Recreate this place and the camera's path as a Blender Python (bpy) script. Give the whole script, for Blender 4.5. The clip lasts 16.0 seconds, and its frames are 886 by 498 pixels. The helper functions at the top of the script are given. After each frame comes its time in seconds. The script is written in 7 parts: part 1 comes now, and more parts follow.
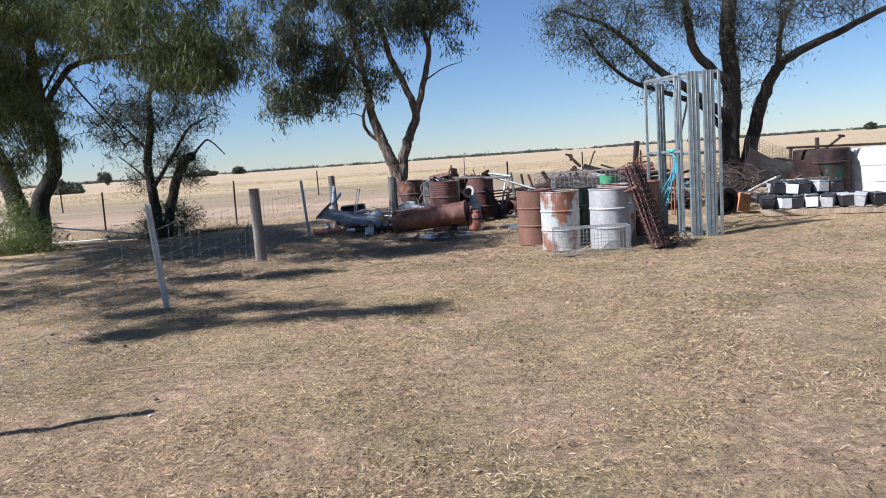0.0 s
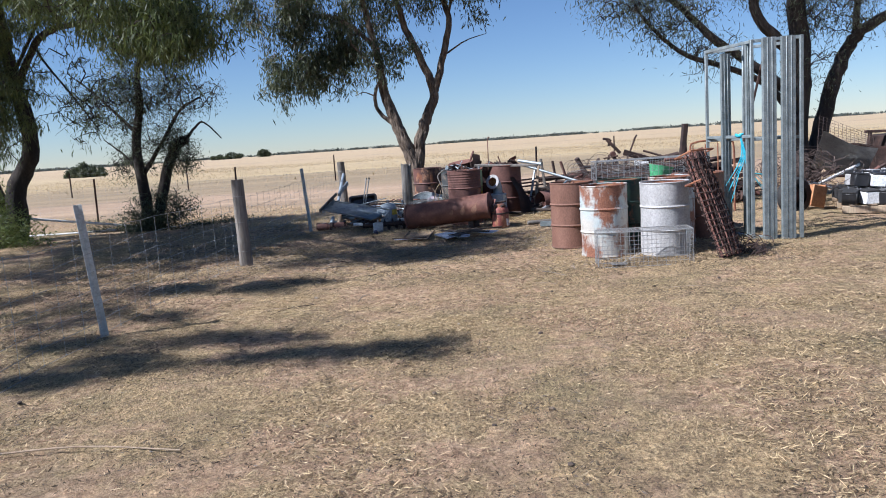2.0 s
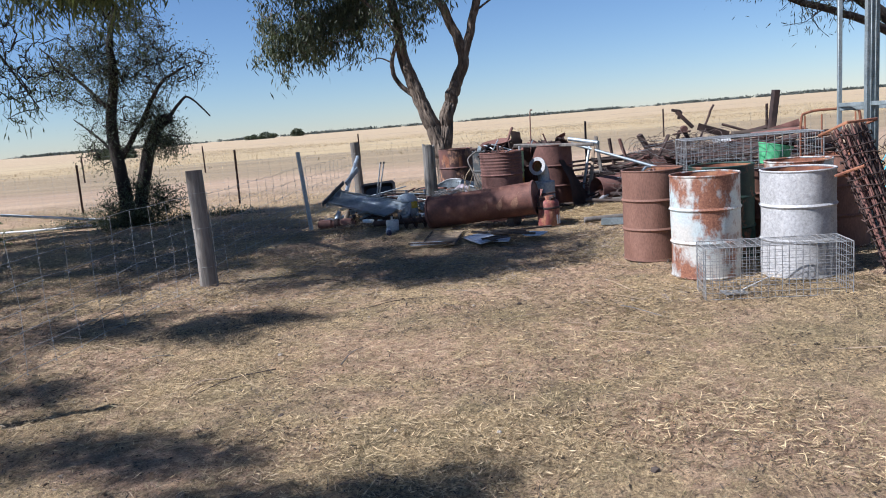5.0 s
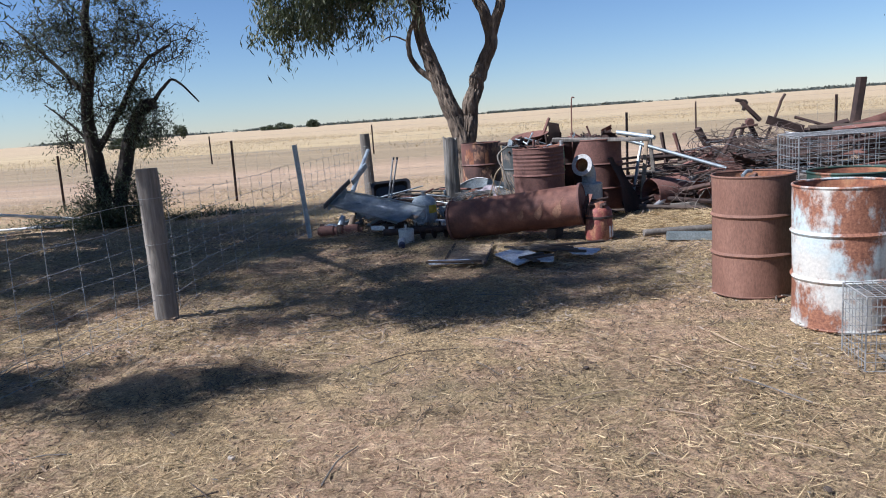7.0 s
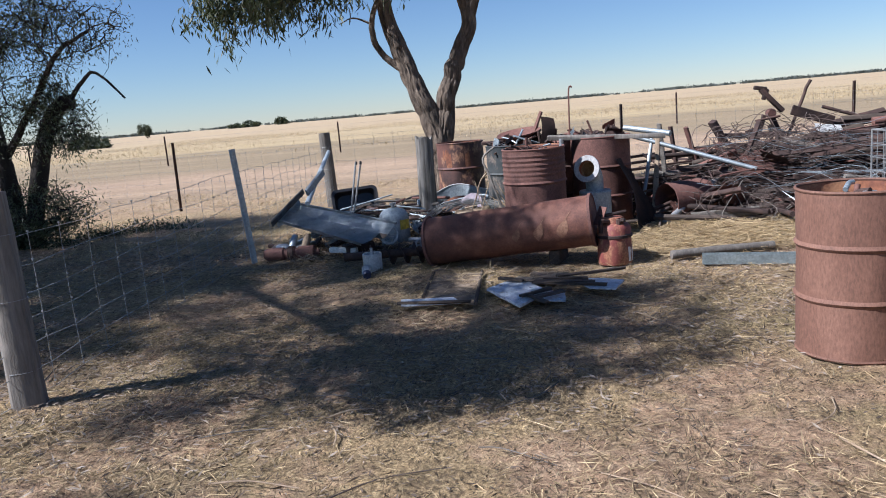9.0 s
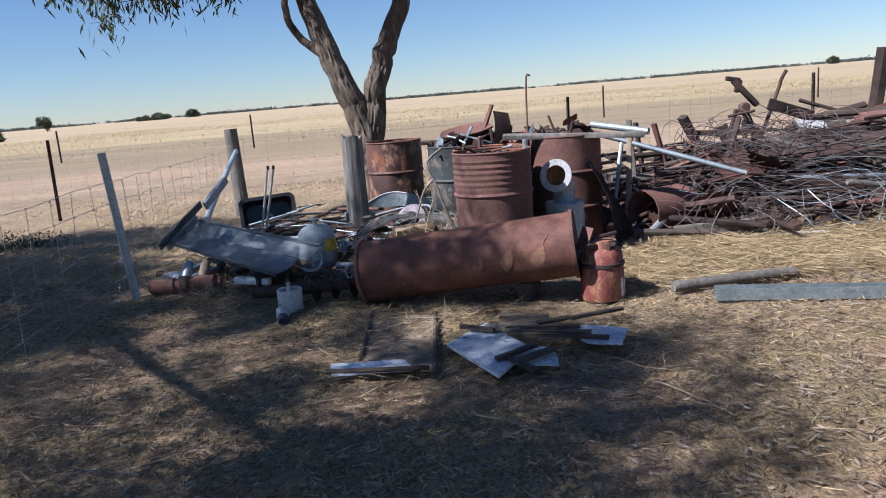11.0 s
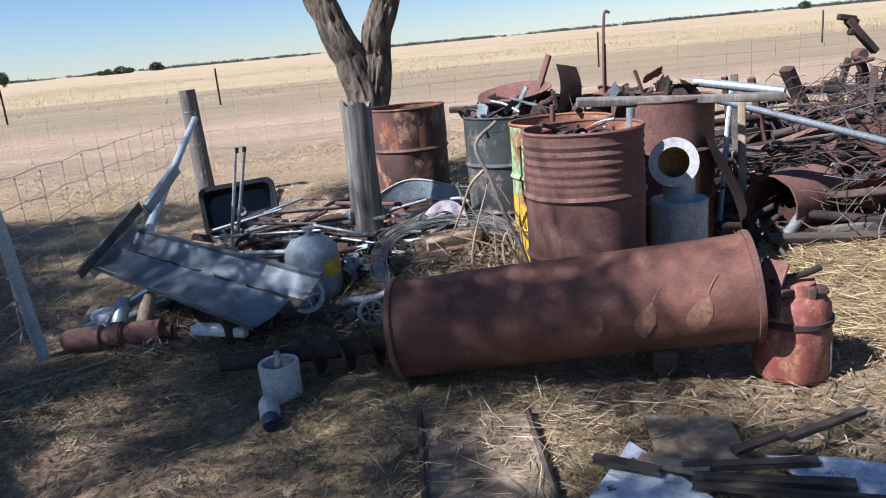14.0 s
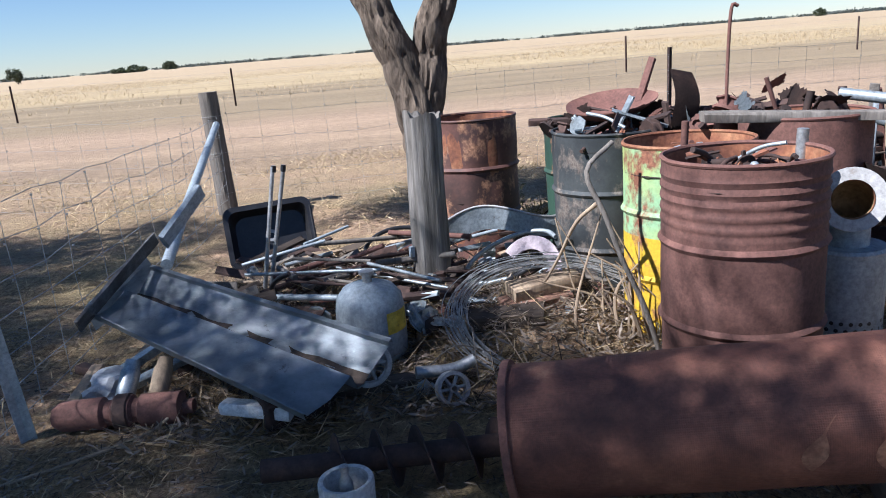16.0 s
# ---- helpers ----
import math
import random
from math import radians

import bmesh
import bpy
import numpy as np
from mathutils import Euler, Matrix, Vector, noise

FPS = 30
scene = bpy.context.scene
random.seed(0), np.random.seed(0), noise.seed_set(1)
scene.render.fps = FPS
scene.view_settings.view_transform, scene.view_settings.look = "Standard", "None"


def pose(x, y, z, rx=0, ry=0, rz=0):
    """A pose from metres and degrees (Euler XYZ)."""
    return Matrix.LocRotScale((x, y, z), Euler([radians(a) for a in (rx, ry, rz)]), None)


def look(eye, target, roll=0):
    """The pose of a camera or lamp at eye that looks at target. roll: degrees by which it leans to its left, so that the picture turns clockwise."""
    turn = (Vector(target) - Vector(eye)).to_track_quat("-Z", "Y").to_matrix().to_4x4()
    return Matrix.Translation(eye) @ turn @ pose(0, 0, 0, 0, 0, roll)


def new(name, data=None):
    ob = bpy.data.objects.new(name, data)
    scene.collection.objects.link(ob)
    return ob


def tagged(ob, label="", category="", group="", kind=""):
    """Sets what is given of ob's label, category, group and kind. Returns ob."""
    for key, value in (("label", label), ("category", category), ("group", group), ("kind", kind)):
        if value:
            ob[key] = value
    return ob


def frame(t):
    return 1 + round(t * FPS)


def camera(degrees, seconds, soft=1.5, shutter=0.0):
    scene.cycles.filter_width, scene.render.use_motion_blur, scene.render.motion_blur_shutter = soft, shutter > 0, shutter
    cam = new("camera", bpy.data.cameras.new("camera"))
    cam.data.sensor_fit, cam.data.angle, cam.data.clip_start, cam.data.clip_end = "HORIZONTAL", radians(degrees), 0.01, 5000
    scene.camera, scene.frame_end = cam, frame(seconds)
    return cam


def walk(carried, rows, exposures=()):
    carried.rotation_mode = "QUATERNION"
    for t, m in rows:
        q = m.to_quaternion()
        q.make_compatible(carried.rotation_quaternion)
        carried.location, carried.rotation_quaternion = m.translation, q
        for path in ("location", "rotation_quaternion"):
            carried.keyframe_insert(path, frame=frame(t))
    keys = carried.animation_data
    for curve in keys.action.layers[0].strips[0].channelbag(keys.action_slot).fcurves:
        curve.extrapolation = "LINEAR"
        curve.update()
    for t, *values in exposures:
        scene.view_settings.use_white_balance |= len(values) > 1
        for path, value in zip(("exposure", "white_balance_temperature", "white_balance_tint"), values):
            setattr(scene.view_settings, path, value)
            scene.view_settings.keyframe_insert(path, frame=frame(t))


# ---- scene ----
cam = camera(60.9, 16.0, 1.0)
METRES, EYE, TILT, LEAN, TURN = 13.0, 1.5, 4.9, 0.65, 0.0
ROWS = [
    (0.0, 0.0, 0.0, 0.0, -0.69, -11.77, 3.32),
    (0.5, 0.0005, 0.0354, -0.0022, -0.14, -11.98, 3.31),
    (1.0, 0.0044, 0.0779, -0.0048, 0.95, -12.46, 3.39),
    (1.5, 0.0038, 0.1129, -0.0079, 1.51, -12.75, 3.43),
    (2.0, 0.007, 0.1529, -0.0109, 1.17, -12.93, 3.38),
    (2.5, 0.0092, 0.1856, -0.0126, -0.01, -13.33, 3.45),
    (3.0, 0.0082, 0.2225, -0.0149, -0.45, -13.82, 3.75),
    (3.5, 0.0094, 0.2571, -0.0193, 0.5, -14.22, 4.08),
    (4.0, 0.007, 0.2947, -0.0243, 1.83, -14.5, 4.31),
    (6.5, -0.0075, 0.471, -0.0424, 4.64, -14.46, 3.96),
    (7.0, -0.0153, 0.5064, -0.0469, 4.82, -14.94, 3.88),
    (7.5, -0.0174, 0.5383, -0.0504, 4.99, -15.09, 3.96),
    (8.0, -0.022, 0.5725, -0.0541, 4.36, -15.22, 4.05),
    (8.5, -0.0266, 0.6018, -0.0554, 3.74, -15.36, 4.34),
    (9.0, -0.0291, 0.6367, -0.0583, 2.46, -15.47, 4.47),
    (9.5, -0.0345, 0.6643, -0.0613, 0.64, -15.55, 4.05),
    (12.0, -0.0516, 0.8081, -0.072, -4.96, -17.48, 3.91),
    (12.5, -0.0581, 0.8336, -0.0749, -5.13, -18.13, 3.91),
    (13.0, -0.0654, 0.8615, -0.0769, -5.2, -19.0, 3.87),
    (13.5, -0.0666, 0.8862, -0.0781, -5.43, -19.56, 3.95),
    (14.0, -0.0707, 0.9095, -0.0797, -5.87, -20.21, 4.11),
    (14.5, -0.0768, 0.9296, -0.0818, -5.86, -20.54, 4.13),
    (15.0, -0.079, 0.9537, -0.084, -5.64, -20.61, 3.97),
    (15.5, -0.0822, 0.9707, -0.0843, -5.47, -20.38, 3.73),
    (16.0, -0.0937, 0.9837, -0.0859, -4.93, -19.96, 3.48),
]
walk(cam, [(t, pose(0, 0, EYE, TILT, LEAN, TURN) @ pose(METRES * x, METRES * y, METRES * z, 90 + pitch, roll, yaw)) for t, x, y, z, yaw, pitch, roll in ROWS],
     exposures=((0.0, 0.84, 5600, 15), (9.5, 0.84, 5600, 15), (12.0, 0.88, 5600, 15), (15.0, 1.06, 5600, 15), (16.0, 1.06, 5600, 15)))

# ---- world and sun: clear late-morning sky, sun high behind the left shoulder ----
SUN = Vector((-0.93 * math.cos(radians(47)), -0.36 * math.cos(radians(47)), math.sin(radians(47)))).normalized()
world = bpy.data.worlds.new("sky")
scene.world = world
world.use_nodes = True
wt = world.node_tree
sky = wt.nodes.new("ShaderNodeTexSky")
sky.sky_type, sky.sun_disc = "NISHITA", False
sky.sun_elevation, sky.sun_rotation = radians(47), math.atan2(SUN.x, SUN.y)
sky.air_density, sky.dust_density, sky.ozone_density = 1.0, 0.0, 3.3
sky.altitude = 600
tone = wt.nodes.new("ShaderNodeMix")
tone.data_type, tone.blend_type = "RGBA", "MULTIPLY"
tone.inputs[0].default_value, tone.inputs[7].default_value = 1.0, (0.96, 1.02, 1.08, 1)
wt.links.new(sky.outputs[0], tone.inputs[6])
wt.links.new(tone.outputs[2], wt.nodes["Background"].inputs[0])
wt.nodes["Background"].inputs[1].default_value = 0.05
sun = new("sun", bpy.data.lights.new("sun", "SUN"))
sun.data.energy, sun.data.angle, sun.data.color = 5.0, radians(0.53), (1.0, 0.96, 0.89)
sun.matrix_world = look(SUN * 50, (0, 0, 0))


# ---- materials ----
def nodes_of(name, rough=0.8, metal=0.0):
    m = bpy.data.materials.new(name)
    m.use_nodes = True
    nt = m.node_tree
    b = nt.nodes["Principled BSDF"]
    b.inputs["Roughness"].default_value, b.inputs["Metallic"].default_value = rough, metal
    return m, nt, b


def noise_of(nt, vec, scale, detail=6.0, rough=0.6, stretch=None):
    n = nt.nodes.new("ShaderNodeTexNoise")
    n.inputs["Scale"].default_value, n.inputs["Detail"].default_value, n.inputs["Roughness"].default_value = scale, detail, rough
    if stretch:
        mp = nt.nodes.new("ShaderNodeMapping")
        mp.inputs["Scale"].default_value = stretch
        nt.links.new(vec, mp.inputs[0])
        vec = mp.outputs[0]
    nt.links.new(vec, n.inputs["Vector"])
    return n.outputs["Fac"]


def ramp_of(nt, fac, stops):
    r = nt.nodes.new("ShaderNodeValToRGB")
    e = r.color_ramp.elements
    while len(e) < len(stops):
        e.new(0.5)
    for k, (p, c) in enumerate(stops):
        e[k].position, e[k].color = p, (*c, 1) if len(c) == 3 else c
    nt.links.new(fac, r.inputs[0])
    return r.outputs[0]


def mix_of(nt, fac, a, b, how="MIX"):
    x = nt.nodes.new("ShaderNodeMix")
    x.data_type, x.blend_type = "RGBA", how
    for v, s in ((fac, x.inputs[0]), (a, x.inputs[6]), (b, x.inputs[7])):
        if isinstance(v, (int, float)):
            s.default_value = v
        elif isinstance(v, tuple):
            s.default_value = (*v, 1)
        else:
            nt.links.new(v, s)
    return x.outputs[2]


def bump_of(nt, b, height, strength, dist):
    k = nt.nodes.new("ShaderNodeBump")
    k.inputs["Strength"].default_value, k.inputs["Distance"].default_value = strength, dist
    nt.links.new(height, k.inputs["Height"])
    nt.links.new(k.outputs[0], b.inputs["Normal"])


def coords(nt, kind="Object"):
    return nt.nodes.new("ShaderNodeTexCoord").outputs[kind]


def surface(name, cols, fine=40.0, broad=4.0, rough=0.8, metal=0.0, bump=0.3, dist=0.004, stretch=None, vary=0.0, stain=None, stain_at=0.6):
    """Two-scale material: cols is dark, middle, light; stain a colour that breaks through in patches."""
    m, nt, b = nodes_of(name, rough, metal)
    v = coords(nt)
    if vary:
        oi = nt.nodes.new("ShaderNodeObjectInfo")
        ad = nt.nodes.new("ShaderNodeVectorMath")
        ad.operation = "ADD"
        cb = nt.nodes.new("ShaderNodeCombineXYZ")
        mu = nt.nodes.new("ShaderNodeMath")
        mu.operation = "MULTIPLY"
        mu.inputs[1].default_value = 37.0
        nt.links.new(oi.outputs["Random"], mu.inputs[0])
        nt.links.new(mu.outputs[0], cb.inputs[0])
        nt.links.new(mu.outputs[0], cb.inputs[2])
        nt.links.new(v, ad.inputs[0])
        nt.links.new(cb.outputs[0], ad.inputs[1])
        v = ad.outputs[0]
    nb, nf = noise_of(nt, v, broad, 5, 0.65, stretch), noise_of(nt, v, fine, 6, 0.7, stretch)
    c1 = ramp_of(nt, nb, ((0.3, cols[0]), (0.5, cols[1]), (0.7, cols[2])))
    c2 = ramp_of(nt, nf, ((0.3, (0.62, 0.62, 0.62)), (0.7, (1.25, 1.25, 1.25))))
    col = mix_of(nt, 1.0, c1, c2, "MULTIPLY")
    if stain:
        ns = noise_of(nt, v, broad * 1.7, 8, 0.7)
        col = mix_of(nt, ramp_of(nt, ns, ((stain_at - 0.03, (0, 0, 0)), (stain_at + 0.03, (1, 1, 1)))), col, stain)
    if vary:
        hsv = nt.nodes.new("ShaderNodeHueSaturation")
        mr = nt.nodes.new("ShaderNodeMapRange")
        mr.inputs[3].default_value, mr.inputs[4].default_value = 1 - vary, 1 + vary
        nt.links.new(oi.outputs["Random"], mr.inputs[0])
        nt.links.new(mr.outputs[0], hsv.inputs["Value"])
        nt.links.new(col, hsv.inputs["Color"])
        col = hsv.outputs[0]
    nt.links.new(col, b.inputs["Base Color"])
    bump_of(nt, b, nf, bump, dist)
    return m


RUST = surface("rust", ((0.10, 0.046, 0.036), (0.155, 0.071, 0.054), (0.21, 0.1, 0.074)), 60, 5, 0.85, 0.0, 0.35, 0.003, None, 0.2)
RUST_ORANGE = surface("rust orange", ((0.13, 0.05, 0.035), (0.26, 0.10, 0.05), (0.40, 0.2, 0.1)), 50, 6, 0.85, 0, 0.35, 0.003, None, 0.15)
PALE_RUST = surface("pale rust", ((0.15, 0.066, 0.04), (0.22, 0.11, 0.066), (0.3, 0.165, 0.1)), 60, 14, 0.8, 0, 0.3, 0.003)
OCHRE = surface("ochre dust", ((0.14, 0.09, 0.045), (0.26, 0.18, 0.09), (0.36, 0.27, 0.15)), 50, 9, 0.9, 0, 0.3, 0.003)
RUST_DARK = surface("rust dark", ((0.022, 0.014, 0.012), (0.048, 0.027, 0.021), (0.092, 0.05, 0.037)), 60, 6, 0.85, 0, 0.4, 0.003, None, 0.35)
RUST_DRUM = surface("rust drum", ((0.135, 0.064, 0.042), (0.18, 0.088, 0.058), (0.225, 0.115, 0.077)), 90, 3, 0.8, 0, 0.2, 0.002, (1, 1, 0.35), 0.1)
GALV = surface("galvanised", ((0.17, 0.2, 0.2), (0.25, 0.285, 0.285), (0.33, 0.37, 0.365)), 70, 8, 0.5, 0.35, 0.08, 0.001, None, 0.08)
ZINC_OLD = surface("old zinc", ((0.22, 0.25, 0.26), (0.33, 0.37, 0.385), (0.45, 0.49, 0.505)), 60, 7, 0.45, 0.5, 0.15, 0.002, None, 0.15, (0.12, 0.09, 0.07), 0.66)
ALU = surface("bare aluminium", ((0.3, 0.3, 0.29), (0.4, 0.4, 0.39), (0.5, 0.5, 0.49)), 60, 9, 0.45, 0.6, 0.1, 0.001, None, 0.1)
WIRE = surface("fence wire", ((0.24, 0.24, 0.23), (0.32, 0.32, 0.31), (0.4, 0.4, 0.39)), 90, 20, 0.55, 0.4, 0.0, 0.001)
WIRE_RUST = surface("rusty wire", ((0.05, 0.033, 0.027), (0.1, 0.068, 0.055), (0.17, 0.13, 0.11)), 90, 12, 0.8, 0, 0.1, 0.001, None, 0.3)
WOOD_GREY = surface("weathered wood", ((0.09, 0.078, 0.066), (0.16, 0.14, 0.118), (0.235, 0.208, 0.178)), 55, 7, 0.9, 0, 0.9, 0.008, (1, 1, 0.09), 0.15)
WOOD_RIVEN = surface("riven grey wood", ((0.06, 0.053, 0.045), (0.165, 0.15, 0.13), (0.28, 0.26, 0.232)), 70, 24, 0.95, 0, 0.7, 0.008, (1, 1, 0.07))
WOOD_DARK = surface("rotten wood", ((0.04, 0.03, 0.024), (0.075, 0.055, 0.042), (0.12, 0.09, 0.065)), 50, 7, 0.95, 0, 0.9, 0.008, (0.15, 1, 1), 0.25)
WOOD_TAN = surface("sawn wood", ((0.24, 0.17, 0.11), (0.34, 0.25, 0.165), (0.42, 0.33, 0.22)), 55, 6, 0.85, 0, 0.5, 0.004, (1, 1, 0.12), 0.15)
BARK = surface("bark", ((0.03, 0.022, 0.016), (0.14, 0.105, 0.076), (0.26, 0.2, 0.148)), 34, 12, 0.95, 0, 1.0, 0.03, (1, 1, 0.28))
BARK_DARK = surface("dark bark", ((0.018, 0.014, 0.012), (0.036, 0.028, 0.022), (0.065, 0.052, 0.04)), 26, 5, 0.95, 0, 1.0, 0.03, (1, 1, 0.28))
WHITE_PAINT = surface("white paint", ((0.62, 0.62, 0.6), (0.72, 0.72, 0.7), (0.8, 0.8, 0.78)), 50, 6, 0.6, 0, 0.15, 0.002, None, 0.1, (0.25, 0.14, 0.08), 0.68)
BOARD_WHITE = surface("flaking white board", ((0.4, 0.42, 0.45), (0.55, 0.58, 0.62), (0.66, 0.69, 0.73)), 40, 8, 0.55, 0, 0.2, 0.002, None, 0.1, (0.06, 0.05, 0.045), 0.63)
BOARD_BROWN = surface("rotten board", ((0.09, 0.062, 0.04), (0.19, 0.138, 0.092), (0.33, 0.26, 0.185)), 30, 8, 0.9, 0, 0.5, 0.005, None, 0.1)
BLACK_PLASTIC = surface("black plastic", ((0.012, 0.012, 0.013), (0.018, 0.018, 0.02), (0.03, 0.03, 0.032)), 60, 6, 0.35, 0, 0.05, 0.001)
GREY_PAINT = surface("pale grey paint", ((0.32, 0.315, 0.3), (0.42, 0.41, 0.395), (0.5, 0.49, 0.47)), 50, 5, 0.65, 0, 0.12, 0.002, None, 0.05, (0.24, 0.2, 0.17), 0.68)
BLUE_GREY = surface("blue-grey paint", ((0.24, 0.28, 0.31), (0.32, 0.37, 0.4), (0.4, 0.45, 0.48)), 50, 6, 0.55, 0.1, 0.15, 0.002, None, 0.08, (0.15, 0.1, 0.08), 0.7)
CONCRETE = surface("pale concrete", ((0.42, 0.42, 0.4), (0.5, 0.5, 0.48), (0.58, 0.58, 0.56)), 60, 9, 0.9, 0, 0.3, 0.003)
ROPE_BLUE = surface("blue baling twine", ((0.03, 0.36, 0.5), (0.05, 0.48, 0.62), (0.12, 0.58, 0.7)), 80, 20, 0.7, 0, 0.2, 0.002)
GREEN_PLASTIC = surface("green plastic", ((0.06, 0.3, 0.12), (0.1, 0.4, 0.18), (0.15, 0.5, 0.25)), 40, 8, 0.5, 0, 0.1, 0.002)
TYRE = surface("tyre rubber", ((0.015, 0.015, 0.016), (0.028, 0.027, 0.027), (0.05, 0.046, 0.042)), 50, 6, 0.85, 0, 0.4, 0.004)


def peeling(name, paint_a, paint_b, rust=((0.16, 0.06, 0.035), (0.3, 0.13, 0.07)), at=0.52, scale=5.0, rough=0.7, band=None):
    """Paint in two tones, broken through by rust in streaked patches; band: (height, below, above) of a change of colour."""
    m, nt, b = nodes_of(name, rough)
    v = coords(nt)
    nf, nb = noise_of(nt, v, 60, 6, 0.7), noise_of(nt, v, scale, 8, 0.68, (1, 1, 0.7))
    paint = ramp_of(nt, noise_of(nt, v, 3.0, 4, 0.6), ((0.4, paint_a), (0.6, paint_b)))
    if band:
        sp = nt.nodes.new("ShaderNodeSeparateXYZ")
        nt.links.new(v, sp.inputs[0])
        up = nt.nodes.new("ShaderNodeMath")
        up.operation = "GREATER_THAN"
        up.inputs[1].default_value = band[0]
        nt.links.new(sp.outputs[2], up.inputs[0])
        paint = mix_of(nt, up.outputs[0], band[1], mix_of(nt, 0.35, band[2], paint))
    rc = ramp_of(nt, nf, ((0.35, rust[0]), (0.65, rust[1])))
    col = mix_of(nt, ramp_of(nt, nb, ((at - 0.05, (0, 0, 0)), (at + 0.04, (1, 1, 1)))), paint, rc)
    col = mix_of(nt, 0.6, col, ramp_of(nt, nf, ((0.3, (0.6, 0.6, 0.6)), (0.7, (1.15, 1.15, 1.15)))), "MULTIPLY")
    nt.links.new(col, b.inputs["Base Color"])
    bump_of(nt, b, nb, 0.25, 0.004)
    return m


DRUM_WHITE = peeling("peeling white and blue drum paint", (0.5, 0.475, 0.42), (0.42, 0.5, 0.5), at=0.5, scale=3.2)
DRUM_YELLOW = peeling("peeling yellow and green drum paint", (0.5, 0.5, 0.2), (0.2, 0.45, 0.45), at=0.57, scale=6, band=(0.52, (0.6, 0.38, 0.02), (0.32, 0.46, 0.14)))
DRUM_BLACK = peeling("worn black drum paint", (0.02, 0.024, 0.026), (0.05, 0.056, 0.056), at=0.58, scale=7, rust=((0.1, 0.075, 0.06), (0.2, 0.17, 0.14)))
DRUM_BURNT = peeling("burnt rusty drum", (0.055, 0.028, 0.023), (0.14, 0.06, 0.045), rust=((0.2, 0.09, 0.05), (0.42, 0.23, 0.13)), at=0.56, scale=7)
DRUM_GREEN = peeling("faded green drum paint", (0.015, 0.04, 0.03), (0.025, 0.065, 0.042), at=0.6)
TUB_RED = peeling("rusty red tub", (0.2, 0.05, 0.04), (0.26, 0.08, 0.06), rust=((0.2, 0.075, 0.04), (0.42, 0.2, 0.11)), at=0.5, scale=7)


def leafy(name, dark, light, through_col):
    m, nt, b = nodes_of(name, 0.55)
    geo = nt.nodes.new("ShaderNodeNewGeometry")
    col = ramp_of(nt, geo.outputs["Random Per Island"], ((0.0, dark), (1.0, light)))
    nt.links.new(col, b.inputs["Base Color"])
    tr = nt.nodes.new("ShaderNodeBsdfTranslucent")
    tr.inputs[0].default_value = (*through_col, 1)
    mx = nt.nodes.new("ShaderNodeMixShader")
    mx.inputs[0].default_value = 0.2
    out = nt.nodes["Material Output"]
    nt.links.new(b.outputs[0], mx.inputs[1])
    nt.links.new(tr.outputs[0], mx.inputs[2])
    nt.links.new(mx.outputs[0], out.inputs[0])
    return m


LEAF_GUM = leafy("gum leaves", (0.03, 0.04, 0.02), (0.105, 0.12, 0.06), (0.12, 0.15, 0.05))
LEAF_FINE = leafy("fine drooping leaves", (0.025, 0.04, 0.012), (0.12, 0.145, 0.04), (0.18, 0.22, 0.05))
LEAF_PALE = leafy("grey-green leaves", (0.03, 0.04, 0.02), (0.095, 0.11, 0.06), (0.1, 0.12, 0.05))
LEAF_BUSH = leafy("bright bush leaves", (0.07, 0.1, 0.02), (0.2, 0.24, 0.07), (0.25, 0.3, 0.06))
STRAW = leafy("dry straw", (0.1, 0.064, 0.03), (0.74, 0.56, 0.31), (0.4, 0.3, 0.15))
GRASS_DULL = leafy("dull short grass", (0.13, 0.1, 0.045), (0.36, 0.28, 0.14), (0.3, 0.26, 0.1))
# leaf green greyed: distance haze put into the base colour
LEAF_HAZED = leafy("hazed distant woods", (0.045, 0.055, 0.045), (0.085, 0.098, 0.085), (0.06, 0.07, 0.05))
DARK_BITS = leafy("dark plant bits", (0.04, 0.027, 0.016), (0.13, 0.088, 0.052), (0.06, 0.04, 0.02))
LITTER = leafy("dead leaf litter", (0.12, 0.085, 0.06), (0.42, 0.34, 0.26), (0.2, 0.15, 0.1))


